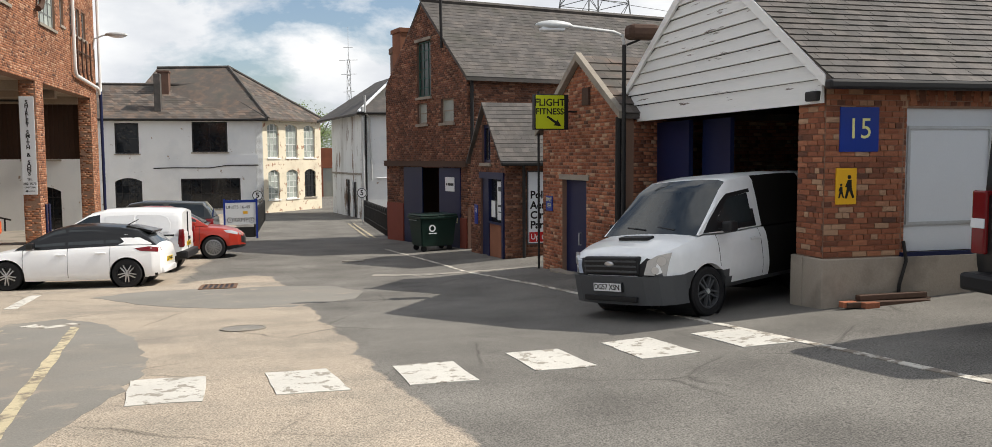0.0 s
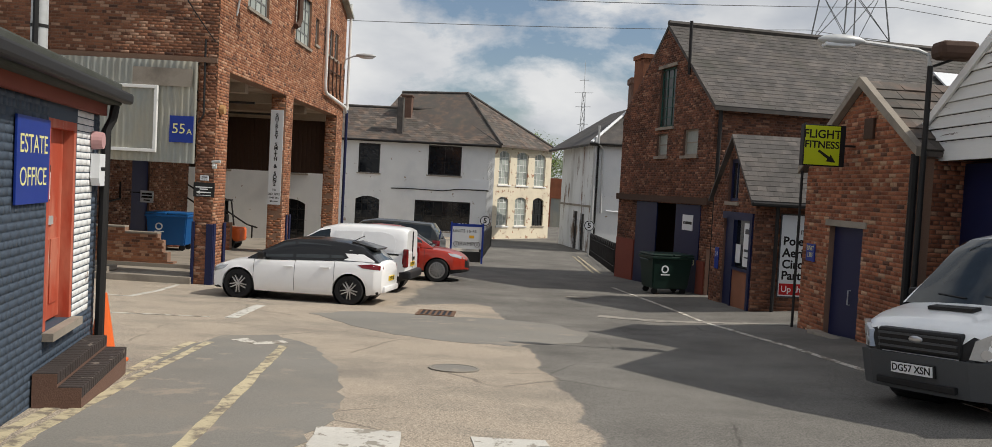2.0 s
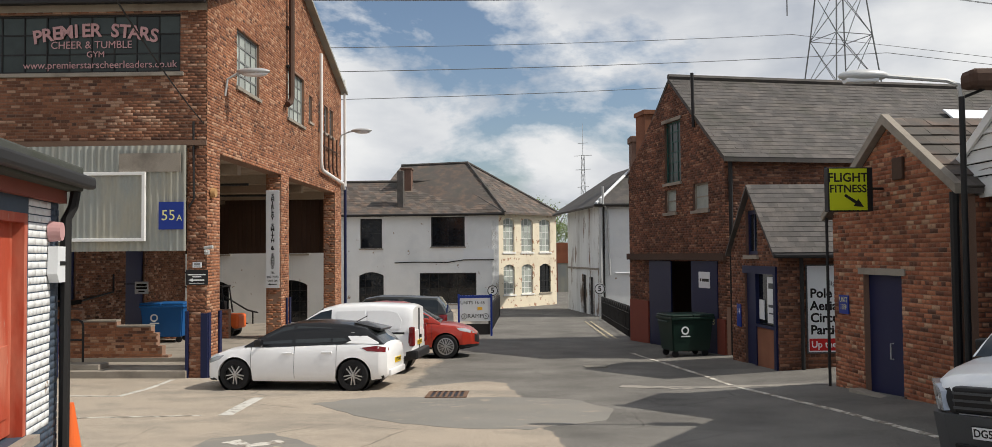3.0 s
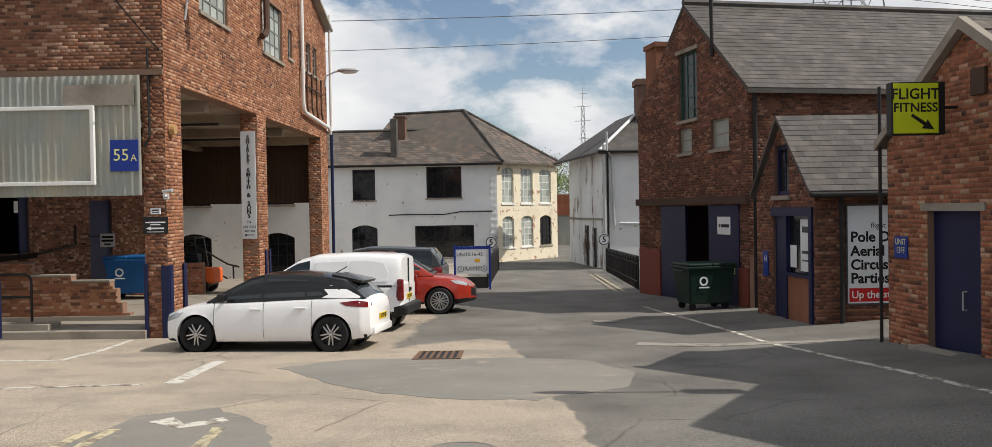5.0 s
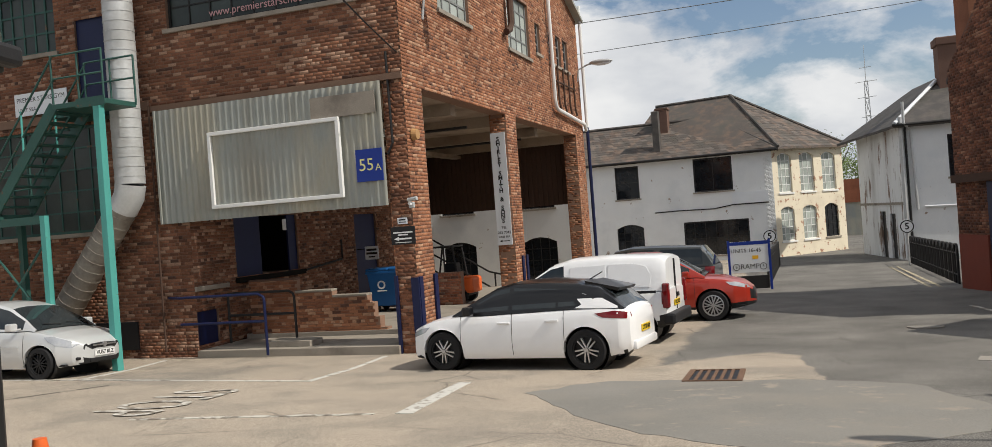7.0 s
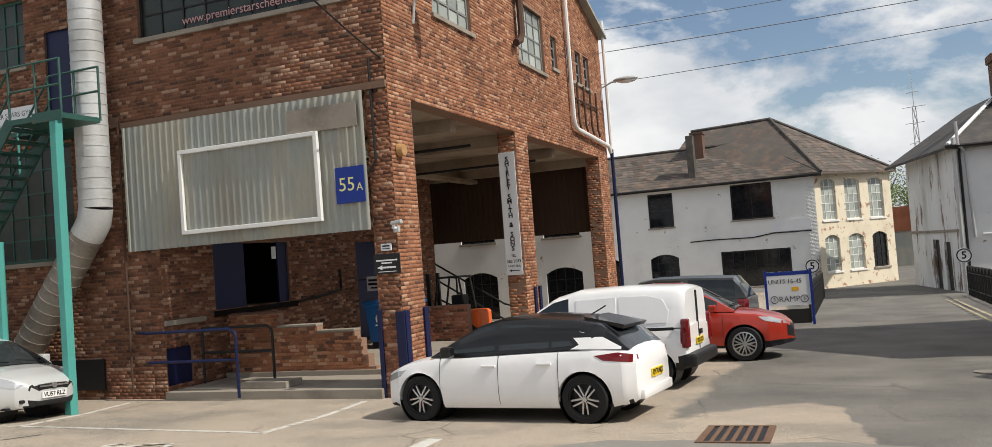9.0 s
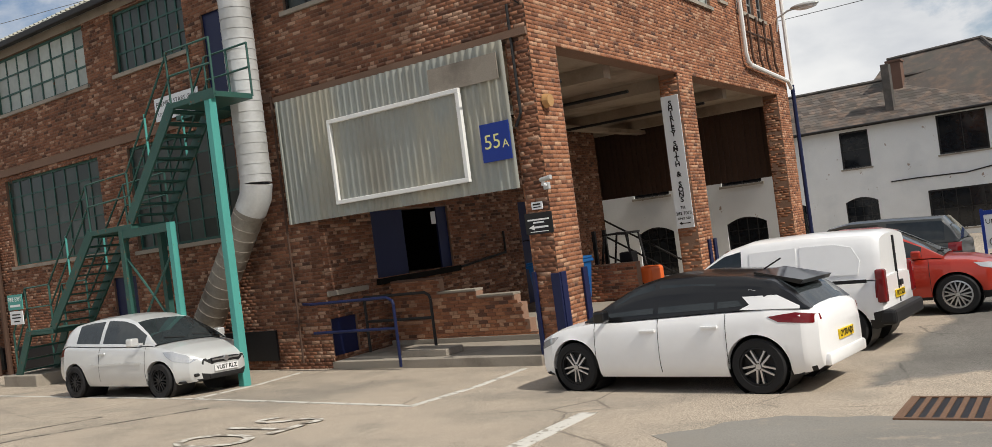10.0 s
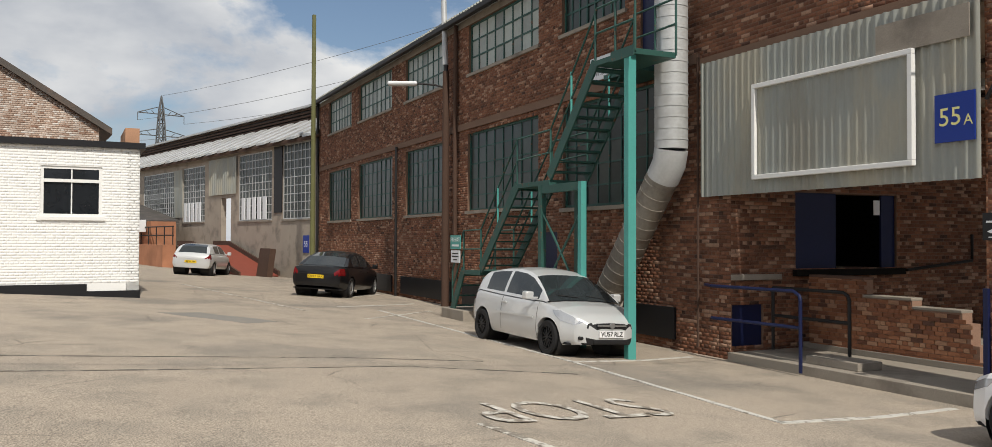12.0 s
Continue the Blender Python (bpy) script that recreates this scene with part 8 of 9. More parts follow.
arrow = extrude(B(), [(-0.17, 2.33), (-0.14, 2.36), (0.04, 2.245), (0.06, 2.285), (0.15, 2.15), (-0.02, 2.165), (0.01, 2.205)], -0.091, -0.089)
part("arrow", arrow, M_BLACKTXT, fp)
part("bracket", tube(B(), [(0.31, 0, 2.45), (0.7, 0.02, 2.45)], 0.02), M_IRON, fp)
# lamp post with long arm
lp = thing("street_lamp", pose(5.42, 14.62, 0, 0, 0, 2), "grey street lamp with a long arm over the yard", "street lamp")
part("column", cyl(B(), (0, 0, -0.9), (0, 0, 3.5), 0.042, 0.038), M_IRON, lp, smooth=True)
part("arm", tube(B(), [(0, 0, 3.45), (-0.04, 0, 3.66), (-0.2, 0, 3.72), (-1.1, 0, 3.8)], 0.03), M_GALV, lp, smooth=True)
bm = B()
bmesh.ops.create_uvsphere(bm, u_segments=18, v_segments=10, radius=1.0)
bmesh.ops.scale(bm, vec=(0.34, 0.13, 0.085), verts=bm.verts)
bmesh.ops.translate(bm, vec=(-1.3, 0, 3.80), verts=bm.verts)
part("lantern", bm, M_GALV, lp, smooth=True)
part("lens", box(B(), -1.55, -0.09, 3.70, -1.12, 0.09, 3.76, bevel=0.02), M_SIGNW, lp)
fd = thing("flood_light", pose(5.42, 14.62, 0, 0, 0, 2), "rusty brown floodlight at the head of the lamp post", "flood light")
part("housing", box(B(), 0.05, -0.18, 3.6, 0.62, 0.18, 3.86, bevel=0.08), M_RUSTDARK, fd)
part("stirrup", tube(B(), [(0.3, 0, 3.6), (0.05, 0, 3.5)], 0.02), M_IRON, fd)
# poster and shop front
ps = thing("poster_board", F_SHS @ Matrix.Translation((1.62, -0.03, 0.2)), "pale blue studio poster with black script and a red band", "poster")
part("board", box(B(), -1.0, 0, -0.93, 1.0, 0.02, 0.93), M_SIGNW, ps)
part("edge", box(B(), -1.03, 0.004, -0.96, 1.03, 0.018, 0.96), M_GREYPL, ps)
part("band", box(B(), -0.98, -0.003, -0.90, 0.98, 0.0, -0.64), M_REDSIGN, ps)
letters("flight fitness", 0.15, M_GREYPL, ps, Matrix.Translation((-0.2, -0.003, 0.55)) @ XR, depth=0.001)
for w_, z_ in (("Pole Dance", 0.33), ("Aerial Arts", 0.06), ("Circus Skills", -0.2), ("Parties", -0.46)):
    letters(w_, 0.275, M_BLACKTXT, ps, Matrix.Translation((-0.95, -0.003, z_)) @ XR, depth=0.001, bold=0.008, align="LEFT")
letters("Up the stairs", 0.2, M_WHITETXT, ps, Matrix.Translation((-0.94, -0.005, -0.77)) @ XR, depth=0.001, bold=0.003, align="LEFT")
solid("downpipe", tube(B(), [(0.48, -0.08, 1.35), (0.48, -0.08, -1.15)], 0.045), M_IRON, F_SHS, "black downpipe beside the poster", "pipe", kind="", smooth=True, group="downpipes on the brick row")
solid("gutter", box(B(), -0.2, -0.33, 1.3, 3.2, -0.22, 1.4, bevel=0.03), M_IRON, F_SHS, "black gutter along the shop roof", "gutter")
sf = thing("shop_front", F_SH, "dark blue timber shop front with a door and poster window", "shop front", kind="structure")
part("lintel", box(B(), -2.1, -0.05, 0.94, -0.05, 0.1, 1.12), M_BLUE, sf)
part("door", box(B(), -2.06, 0.05, -1.25, -1.4, 0.1, 0.94), M_BLUE, sf)
part("post", box(B(), -1.4, -0.03, -1.25, -1.3, 0.1, 0.94), M_BLUE, sf)
part("post", box(B(), -0.2, -0.05, -1.25, -0.06, 0.1, 0.94), M_BLUE, sf)
part("stall_riser", box(B(), -1.3, 0.0, -1.4, -0.2, 0.2, -0.21), M_BRICK_D, sf)
part("pane", box(B(), -1.3, 0.06, -0.21, -0.2, 0.07, 0.94), M_GLASS, sf)
part("poster", box(B(), -0.75, 0.035, -0.15, -0.22, 0.05, 0.88), M_SIGNW, sf, "white poster behind the window")
part("poster", box(B(), -1.25, 0.035, -0.1, -0.95, 0.05, 0.35), M_SIGNW, sf)
for k, (x0, x1, z, h) in enumerate(((-0.66, -0.3, 0.62, 0.12), (-0.68, -0.28, 0.2, 0.06), (-0.66, -0.32, 0.05, 0.03))):
    part("printed_line", box(B(), x0, 0.03, z, x1, 0.034, z + h), M_GREYPL, sf)
part("sill", box(B(), -1.32, -0.05, -0.27, -0.18, 0.06, -0.21), M_BLUE, sf)
window(w_sh, -1.95, -1.2, 1.37, 2.42, 2, 1, frame_m=M_BLUE, glass_m=M_GLASS, edge=0.09, label="dark blue upper window in the shop gable", name="window_shop")
sign("shop_notice", F_SH @ Matrix.Translation((-2.45, -0.012, -0.1)), 0.28, 0.55, M_BLUESIGN, [("14", 0.2, M_SIGNW, 0, 0.1)], "small blue unit sign reading 14")
# double doors of unit 13
door_leaf("door_13", F_GB @ Matrix.Translation((-4.95, -0.03, -1.6)), 1.6, 2.8, M_BLUE, "dark blue steel door leaf, closed")
d13 = door_leaf("door_13", F_GB @ Matrix.Translation((-2.0, -0.03, -1.6)), 1.55, 2.8, M_BLUE, "dark blue steel door leaf with a white notice and number 13")
part("notice", box(B(), 0.5, -0.015, 2.05, 1.15, 0.0, 2.5), M_SIGNW, d13)
for x0, x1, z in ((0.7, 1.1, 2.27), (0.58, 0.66, 2.27)):
    part("printed_line", box(B(), x0, -0.018, z - 0.04, x1, -0.015, z + 0.04), M_BLACKTXT, d13)
letters("13", 0.26, M_CREAMTXT, d13, Matrix.Translation((1.25, -0.003, 1.15)) @ XR, depth=0.001)
# near-black sheet painted as the shade behind the open doorway
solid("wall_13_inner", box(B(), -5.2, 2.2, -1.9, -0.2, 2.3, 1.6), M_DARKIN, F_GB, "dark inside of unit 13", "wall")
solid("trim_13_beam", box(B(), -GB_W, -0.12, 1.22, 0.05, -0.012, 1.42), M_RUSTDARK, F_GB, "dark steel beam over the double doors", "beam")
solid("kick_board", box(B(), -6.5, -0.06, -1.75, -5.0, -0.012, -0.1), M_TERRA, F_GB, "red-brown board against the brick wall", "board", kind="", group="red boards by the blue doors")
solid("kick_board", box(B(), -0.44, -0.06, -1.6, -0.02, -0.012, -0.35), M_TERRA, F_GB, "red-brown board against the brick wall", "board", kind="", group="red boards by the blue doors")
solid("downpipe", tube(B(), [(0.12, -0.1, 4.0), (0.12, -0.1, -1.3)], 0.06), M_IRON, F_GBS, "black downpipe at the corner of unit 13", "pipe", kind="", smooth=True, group="downpipes on the brick row")
solid("wall_bracket", tube(B(), [(-1.55, -0.1, 5.0), (-1.55, -0.12, 6.55)], 0.05), M_IRON, F_GB, "black iron bracket post on the gable", "bracket", kind="")
bm = box(B(), -3.8, -0.06, 5.4, -2.5, -0.01, 5.5)
solid("lintel", bm, M_CONC, F_GB, "stone lintel over the hatch", "lintel")
solid("roof_light", box(B(), 8.2, 0, 0, 13.5, 1.2, 0.05), M_SIGNW, F_GBS @ Matrix.Translation((0, 0.9, 5.0)) @ pose(0, 0, 0, 38, 0, 0), "long pale roof light in the slates", "roof light")

# ---- unit 15 ----
sign("unit_sign", F_15S @ Matrix.Translation((0.46, -0.012, 1.85)), 0.55, 0.55, M_BLUESIGN, [("15", 0.36, M_CREAMTXT, 0, 0)], "blue unit sign reading 15 on a brick pier")
s = sign("crossing_sign", F_15S @ Matrix.Translation((0.29, -0.012, 1.15)), 0.29, 0.45, M_YEL, [], "orange-yellow warning sign with two walking figures")
for (cx, cz, k) in ((0.04, -0.01, 1.0), (-0.075, -0.06, 0.62)):
    poly = [(cx - 0.06 * k, cz - 0.14 * k), (cx - 0.03 * k, cz - 0.14 * k), (cx, cz - 0.04 * k), (cx + 0.05 * k, cz - 0.14 * k), (cx + 0.075 * k, cz - 0.13 * k), (cx + 0.035 * k, cz - 0.01 * k), (cx + 0.03 * k, cz + 0.09 * k), (cx - 0.02 * k, cz + 0.09 * k), (cx - 0.06 * k, cz + 0.0 * k), (cx - 0.03 * k, cz + 0.0 * k)]
    part("figure", extrude(B(), poly, -0.023, -0.02), M_BLACKTXT, s)
    part("figure_head", cyl(B(), (cx, -0.0228, cz + 0.125 * k), (cx, -0.02, cz + 0.125 * k), 0.026 * k, n=12), M_BLACKTXT, s)
wp = thing("boarded_window", F_15S, "boarded-up window painted white with a framed panel", "window")
part("board", box(B(), 1.16, 0.06, 0.3, 2.55, 0.1, 2.12), M_SIGNW, wp)
for bx in ((1.22, 0.64, 2.5, 0.68), (1.22, 1.86, 2.5, 1.90), (1.22, 0.68, 1.26, 1.86), (2.46, 0.68, 2.5, 1.86)):
    part("frame", box(B(), bx[0], 0.035, bx[1], bx[2], 0.06, bx[3]), M_GALV, wp)
part("sill", box(B(), 1.1, -0.05, 0.24, 2.62, 0.06, 0.3), M_BLUE, wp)
n = 12
for i in range(n):
    u = 1.855 + 0.8 * (2 * (i + 0.5) / n - 1)
    z = 2.12 + 0.12 * (1 - (2 * (i + 0.5) / n - 1) ** 2)
    bk = part("brick", box(B(), -0.045, -0.012, 0, 0.045, 0.1, 0.22), M_BRICK_R1, w_15s)
    bk.matrix_basis = pose(u, 0, z - 0.02, 0, -(u - 1.855) * -14, 0)
solid("door_15", box(B(), -6.3, 0.32, -0.85, -4.3, 0.4, 2.15), M_BLUE, F_15, "dark blue folding door inside the bay", "door")
solid("door_15_leaf", box(B(), -4.25, 0.55, -0.85, -3.3, 0.62, 2.15), M_BLUE, F_15, "dark blue folding door inside the bay", "door")
solid("wall_15_post", box(B(), -6.55, 0.0, -1.0, -6.35, 0.3, 2.2), M_MORTAR_D, F_15, "brick jamb of the open bay", "wall")
for k, (x0, x1, y0, z0) in enumerate(((0.15, 1.3, -0.32, 0.0), (0.3, 1.42, -0.22, 0.0), (0.35, 1.35, -0.27, 0.07))):
    zz = ground_z(6.8, 9.4)
    solid("timber_plank", box(B(), x0, y0, zz + z0, x1, y0 + 0.09, zz + z0 + 0.065, bevel=0.006), M_RUSTDARK, F_15S @ pose(0, 0, 0, 0, 0, 2 * k - 2), "old brown timber lying by the plinth", "timber", kind="", group="timbers by the plinth")
for k, (x, y) in enumerate(((0.1, -0.3), (0.32, -0.42))):
    bk = solid("loose_brick", box(B(), x, y, zz, x + 0.2, y + 0.1, zz + 0.07, bevel=0.005), M_BRICK_R1, F_15S, "loose red brick on the ground", "brick", kind="", group="loose bricks")
solid("flex_hose", tube(B(), [(1.12, -0.05, 0.45), (1.15, -0.08, 0.2), (1.05, -0.09, -0.1), (1.02, -0.09, -0.45)], 0.022), M_IRON, F_15S, "black hose down the plinth", "hose", kind="")
solid("gable_light", box(B(), -3.1, -0.2, 4.05, -2.9, -0.1, 4.3, bevel=0.03), M_SIGNW, F_15, "small pale lamp high on the boarded gable", "lamp", kind="")
solid("iron_bracket", box(B(), -0.22, -0.16, 2.2, 0.02, -0.04, 2.32, bevel=0.02), M_IRON, F_15, "black iron bracket on the pier head", "bracket", kind="")

# ---- estate office ----
od = thing("door_office", F_OF, "weathered red timber door with a small window and letter plate", "door", kind="structure")
part("leaf", box(B(), 0.06, 0.1, -0.05, 0.82, 0.15, 1.76), M_RED, od)
for bx in ((0.16, 0.1, 0.40, 0.72), (0.48, 0.1, 0.72, 0.72)):
    part("panel", box(B(), bx[0], 0.085, bx[1], bx[2], 0.1, bx[3], bevel=0.006), M_RED, od)
part("pane", box(B(), 0.15, 0.088, 1.08, 0.40, 0.1, 1.42), M_GLASS, od)
part("notice", box(B(), 0.18, 0.083, 1.1, 0.38, 0.087, 1.35), M_SIGNW, od)
part("letter_plate", box(B(), 0.22, 0.08, 0.86, 0.5, 0.1, 0.94), M_GALV, od)
part("knob", cyl(B(), (0.12, 0.04, 0.8), (0.12, 0.1, 0.8), 0.025), M_GALV, od)
for bx in ((-0.02, -0.08, 0.06, 1.84), (0.82, -0.08, 0.9, 1.84), (0.06, 1.76, 0.82, 1.84)):
    part("frame", box(B(), bx[0], 0.0, bx[1], bx[2], 0.16, bx[3]), M_RED, od)
part("threshold", box(B(), -0.05, -0.1, -0.16, 0.95, 0.1, -0.085), M_CONC, od)
cells = brick_cells(0.92, 1.55, -0.1, 2.0, (), None, 31)
brick_sheet("brickwork", cells, M_WHITEBRICK, w_of, 0.0, label="white painted brick beside the door")
brick_sheet("brickwork", brick_cells(1.55, 1.80, -0.85, 1.98, (), None, 32), M_GREYBLUE, w_of, 0.0, label="slate-blue painted brick")
brick_sheet("brickwork", brick_cells(-3.0, -0.04, -0.85, 1.98, (), None, 33), M_GREYBLUE, w_of, 0.0, label="slate-blue painted brick")
brick_sheet("brickwork", brick_cells(-0.02, 1.55, -0.85, -0.12, (), None, 34), M_GREYBLUE, w_of, 0.0, label="slate-blue painted brick")
sign("office_sign", F_OF @ Matrix.Translation((-0.52, -0.015, 1.45)), 0.86, 0.72, M_BLUESIGN, [("ESTATE", 0.22, M_CREAMTXT, 0, 0.13), ("OFFICE", 0.22, M_CREAMTXT, 0, -0.14)], "blue estate office sign with yellow letters")
ab = thing("alarm_box", F_OF, "white alarm bell box on the office wall", "alarm")
part("case", extrude(B(), [(1.42, 1.3), (1.48, 1.22), (1.72, 1.22), (1.78, 1.3), (1.76, 1.56), (1.44, 1.56)], -0.1, -0.012), M_SIGNW, ab)
part("printed_line", box(B(), 1.5, -0.103, 1.38, 1.7, -0.1, 1.42), M_BLACKTXT, ab)
sb = thing("sounder", F_OF, "faded pink round sounder above the alarm box", "alarm")
part("dome", cyl(B(), (1.5, -0.012, 1.7), (1.5, -0.12, 1.7), 0.1, 0.085, 16), M_PINK, sb)
solid("downpipe", tube(B(), [(1.78, -0.16, 2.1), (1.78, -0.14, 1.95), (1.73, -0.09, 1.82), (1.71, -0.09, -0.8)], 0.05), M_IRON, F_OF, "black downpipe at the office corner", "pipe", kind="", smooth=True)
solid("gutter", box(B(), -4.6, -0.34, 2.12, 1.84, -0.23, 2.24, bevel=0.03), M_IRON, F_OF, "black gutter along the office roof", "gutter")
M_STEPB = mat("sooty_engineering_brick", (0.05, 0.04, 0.037), 0.85, var=0.3, scale=6, fine=40, bump=0.4, rust=(0.2, 0.17, 0.145), rust_mask=(0.6, 0.66), rust_scale=7)
of_steps = thing("brick_steps", F_OF, "dark brick steps below the office door", "steps")
for k, (y0, y1, zt) in enumerate(((-0.22, -0.02, -0.37), (-0.42, -0.22, -0.49))):
    part("tread_bed", box(B(), -0.35, y0, -0.95, 1.48, y1, zt - 0.012), M_MORTAR_D, of_steps)
    x = -0.35
    while x < 1.4:
        part("brick", box(B(), x + 0.005, y0 - 0.008, zt - 0.10, x + 0.07, y1 - 0.006, zt, bevel=0.008), M_STEPB, of_steps)
        x += 0.079
fo = thing("flue", F_OF @ Matrix.Translation((1.7, 0.6, 2.3)), "tall banded grey flue on the office roof", "flue")
part("pipe", cyl(B(), (0, 0, 0), (0, 0, 4.5), 0.085, n=16), M_GALV, fo, smooth=True)
for i in range(12):
    part("band", cyl(B(), (0, 0, 0.2 + i * 0.36), (0, 0, 0.235 + i * 0.36), 0.09, n=16), M_IRON, fo)
part("stay", tube(B(), [(-0.13, 0, 0), (-0.13, 0, 4.5)], 0.03), M_IRON, fo)
cn = thing("traffic_cone", at(-4.6, 10.62, 0), "orange traffic cone by the office corner", "traffic cone")
part("base", box(B(), -0.2, -0.2, 0, 0.2, 0.2, 0.04, bevel=0.01), M_ORANGE, cn)
part("cone", cyl(B(), (0, 0, 0.04), (0, 0, 0.75), 0.15, 0.035, 20), M_ORANGE, cn, smooth=True)

# ---- annex window and the things near the far shed ----
window(w_wb, -2.25, -0.88, 1.35, 2.6, 2, 1, frame_m=M_WHITE, glass_m=M_GLASS, edge=0.07, label="white plastic window with top lights", name="window_annex", y=0.06)
solid("window_transom", box(B(), -2.18, 0.0, 2.2, -0.95, 0.09, 2.28), M_WHITE, F_WB, "white window transom", "window bar")
bm = box(B(), -9.0, -0.05, -0.95, -1.2, -0.012, -0.32)
box(bm, -1.2, -0.05, -0.95, 0.03, -0.012, -0.5)
solid("trim_annex_plinth", bm, M_DARK, F_WB, "black painted plinth", "wall plinth")
brick_sheet("brickwork", brick_cells(-4.6, 0.0, -0.3, 3.1, wb_holes, None, 41), M_BRIGHTBRICK, w_wb, 0.0, proud=0.002, label="white painted brickwork")
solid("wall_annex_parapet", box(B(), -0.3, 1.0, 3.1, 0.05, 3.2, 3.75), M_BRICK, F_WB, "brick parapet end above the annex roof", "wall")
rp = thing("loading_ramp", F_GS, "red painted loading ramp with low kerbs", "ramp")
part("deck", extrude(B(), [(-12.0, 0.5), (-9.8, 0.5), (-3.4, -1.0), (-3.6, -1.3), (-12.0, -1.3)], -2.3, -0.3), M_TERRA, rp)
for y in (-2.4, -0.32):
    part("kerb", extrude(B(), [(-12.0, 0.5), (-9.8, 0.5), (-3.4, -1.0), (-3.4, -0.78), (-9.8, 0.74), (-12.0, 0.74)], y, y + 0.1), M_RUSTDARK, rp)
rail("guard_rail", F_GS, [("rail", [(-20.5, -2.6, 1.55), (-12.0, -2.6, 1.55)]), ("rail", [(-20.5, -2.6, 1.05), (-12.0, -2.6, 1.05)])] + [("post", [(-20.5 + 1.4 * i, -2.6, 0.5), (-20.5 + 1.4 * i, -2.6, 1.55)]) for i in range(7)], 0.035, M_IRON, "black guard rail on the loading platform", "railing")
kb = thing("kiosk", F_GS, "low orange brick store with a lean-to roof", "outbuilding")
part("wall", box(B(), -27, -2.5, -1.3, -16.2, -1.0, 1.9), M_BRICK_R, kb)
part("platform", box(B(), -27, -3.2, -1.3, -12.0, -2.5, 0.5), M_BRICK_R, kb)
part("roof", extrude(B(), [(-28, 3.6), (-27.5, 3.7), (-17, 2.0), (-17, 1.85)], -2.7, -0.5), M_SLATE, kb)
part("window", box(B(), -24.5, -2.53, 0.6, -20.5, -2.5, 1.5), M_GLASS, kb)
ac = thing("air_conditioner", F_GS @ Matrix.Translation((-19.0, -2.55, 1.25)), "white wall-mounted air conditioner", "air conditioner")
part("case", box(B(), 0, -0.5, 0, 2.1, 0, 0.75, bevel=0.03), M_SIGNW, ac)
part("grille", box(B(), 0.15, -0.51, 0.1, 1.3, -0.5, 0.65), M_GREYPL, ac)
solid("pallet", box(B(), -3.5, -1.3, -1.2, -2.3, -1.0, 0.2), M_RUSTDARK, F_GS @ pose(0, 0, 0, -8, 0, 0), "old timber pallet leaning on the wall", "pallet", kind="")
sign("unit_sign", F_GS @ Matrix.Translation((-1.0, -0.02, 0.6)), 0.6, 0.85, M_BLUESIGN, [("55", 0.4, M_SIGNW, 0, 0)], "blue unit sign on the shed wall")

# ---- down the lane ----
def railing(x0, y0, x1, y1, n, label):
    rl = thing("railing", Matrix(), label, "railing")
    for i in range(n):
        f, f2 = i / n, (i + 0.62) / n
        a = Vector((x0 + (x1 - x0) * f, y0 + (y1 - y0) * f, 0))
        b = Vector((x0 + (x1 - x0) * f2, y0 + (y1 - y0) * f2, 0))
        za, zb = ground_z(a.x, a.y), ground_z(b.x, b.y)
        part("hoop", tube(B(), [(a.x, a.y, za), (a.x, a.y, za + 0.95), tuple((a.lerp(b, 0.2)).xy) + (za + 1.08,), tuple((a.lerp(b, 0.8)).xy) + (za + 1.08,), (b.x, b.y, zb + 0.95), (b.x, b.y, zb)], 0.035, 6), M_IRON, rl)
    for h in (0.25, 0.85):
        part("rail", tube(B(), [(x0 + (x1 - x0) * k / 6, y0 + (y1 - y0) * k / 6, ground_z(x0, y0 + (y1 - y0) * k / 6) + h) for k in range(7)], 0.025, 6), M_IRON, rl)


railing(2.75, 33.6, 2.55, 46.0, 15, "black hoop-topped iron railing along the lane")
railing(-2.35, 35.5, -2.75, 50.0, 14, "black iron railing beside the ramp sign")
rb = thing("ramp_sign", pose(-2.8, 34.43, ground_z(-2.8, 34.43), 0, 0, 8) @ Matrix.Scale(0.88, 4), "white traffic sign board on blue posts warning of a ramp", "sign")
for x in (-0.68, 0.68):
    part("post", box(B(), x - 0.04, -0.04, -0.1, x + 0.04, 0.04, 1.75), M_BLUESIGN, rb)
part("board", box(B(), -0.64, -0.02, 0.62, 0.64, 0.02, 1.7), M_SIGNW, rb)
part("header", box(B(), -0.64, -0.024, 1.58, 0.64, -0.02, 1.7), M_BLUESIGN, rb)
letters("UNITS 16-45", 0.19, M_BLACKTXT, rb, Matrix.Translation((-0.1, -0.022, 1.38)) @ XR, depth=0.001)
letters("RAMP", 0.25, M_BLACKTXT, rb, Matrix.Translation((0, -0.022, 0.82)) @ XR, depth=0.001)
for x in (-0.45, 0.45):
    part("ring", lathe(B(), [(0.12, -0.001), (0.12, -0.006), (0.1, -0.006), (0.1, -0.001)], 20), M_BLACKTXT, rb).matrix_basis = Matrix.Translation((x, -0.022, 0.82))
    letters("5", 0.15, M_BLACKTXT, rb, Matrix.Translation((x, -0.022, 0.82)) @ XR, depth=0.001)
part("sticker", box(B(), 0.1, -0.026, 1.08, 0.3, -0.02, 1.2), M_YEL, rb)
part("lower_panel", box(B(), -0.6, -0.02, 0.05, 0.6, 0.02, 0.5), M_IRON, rb)
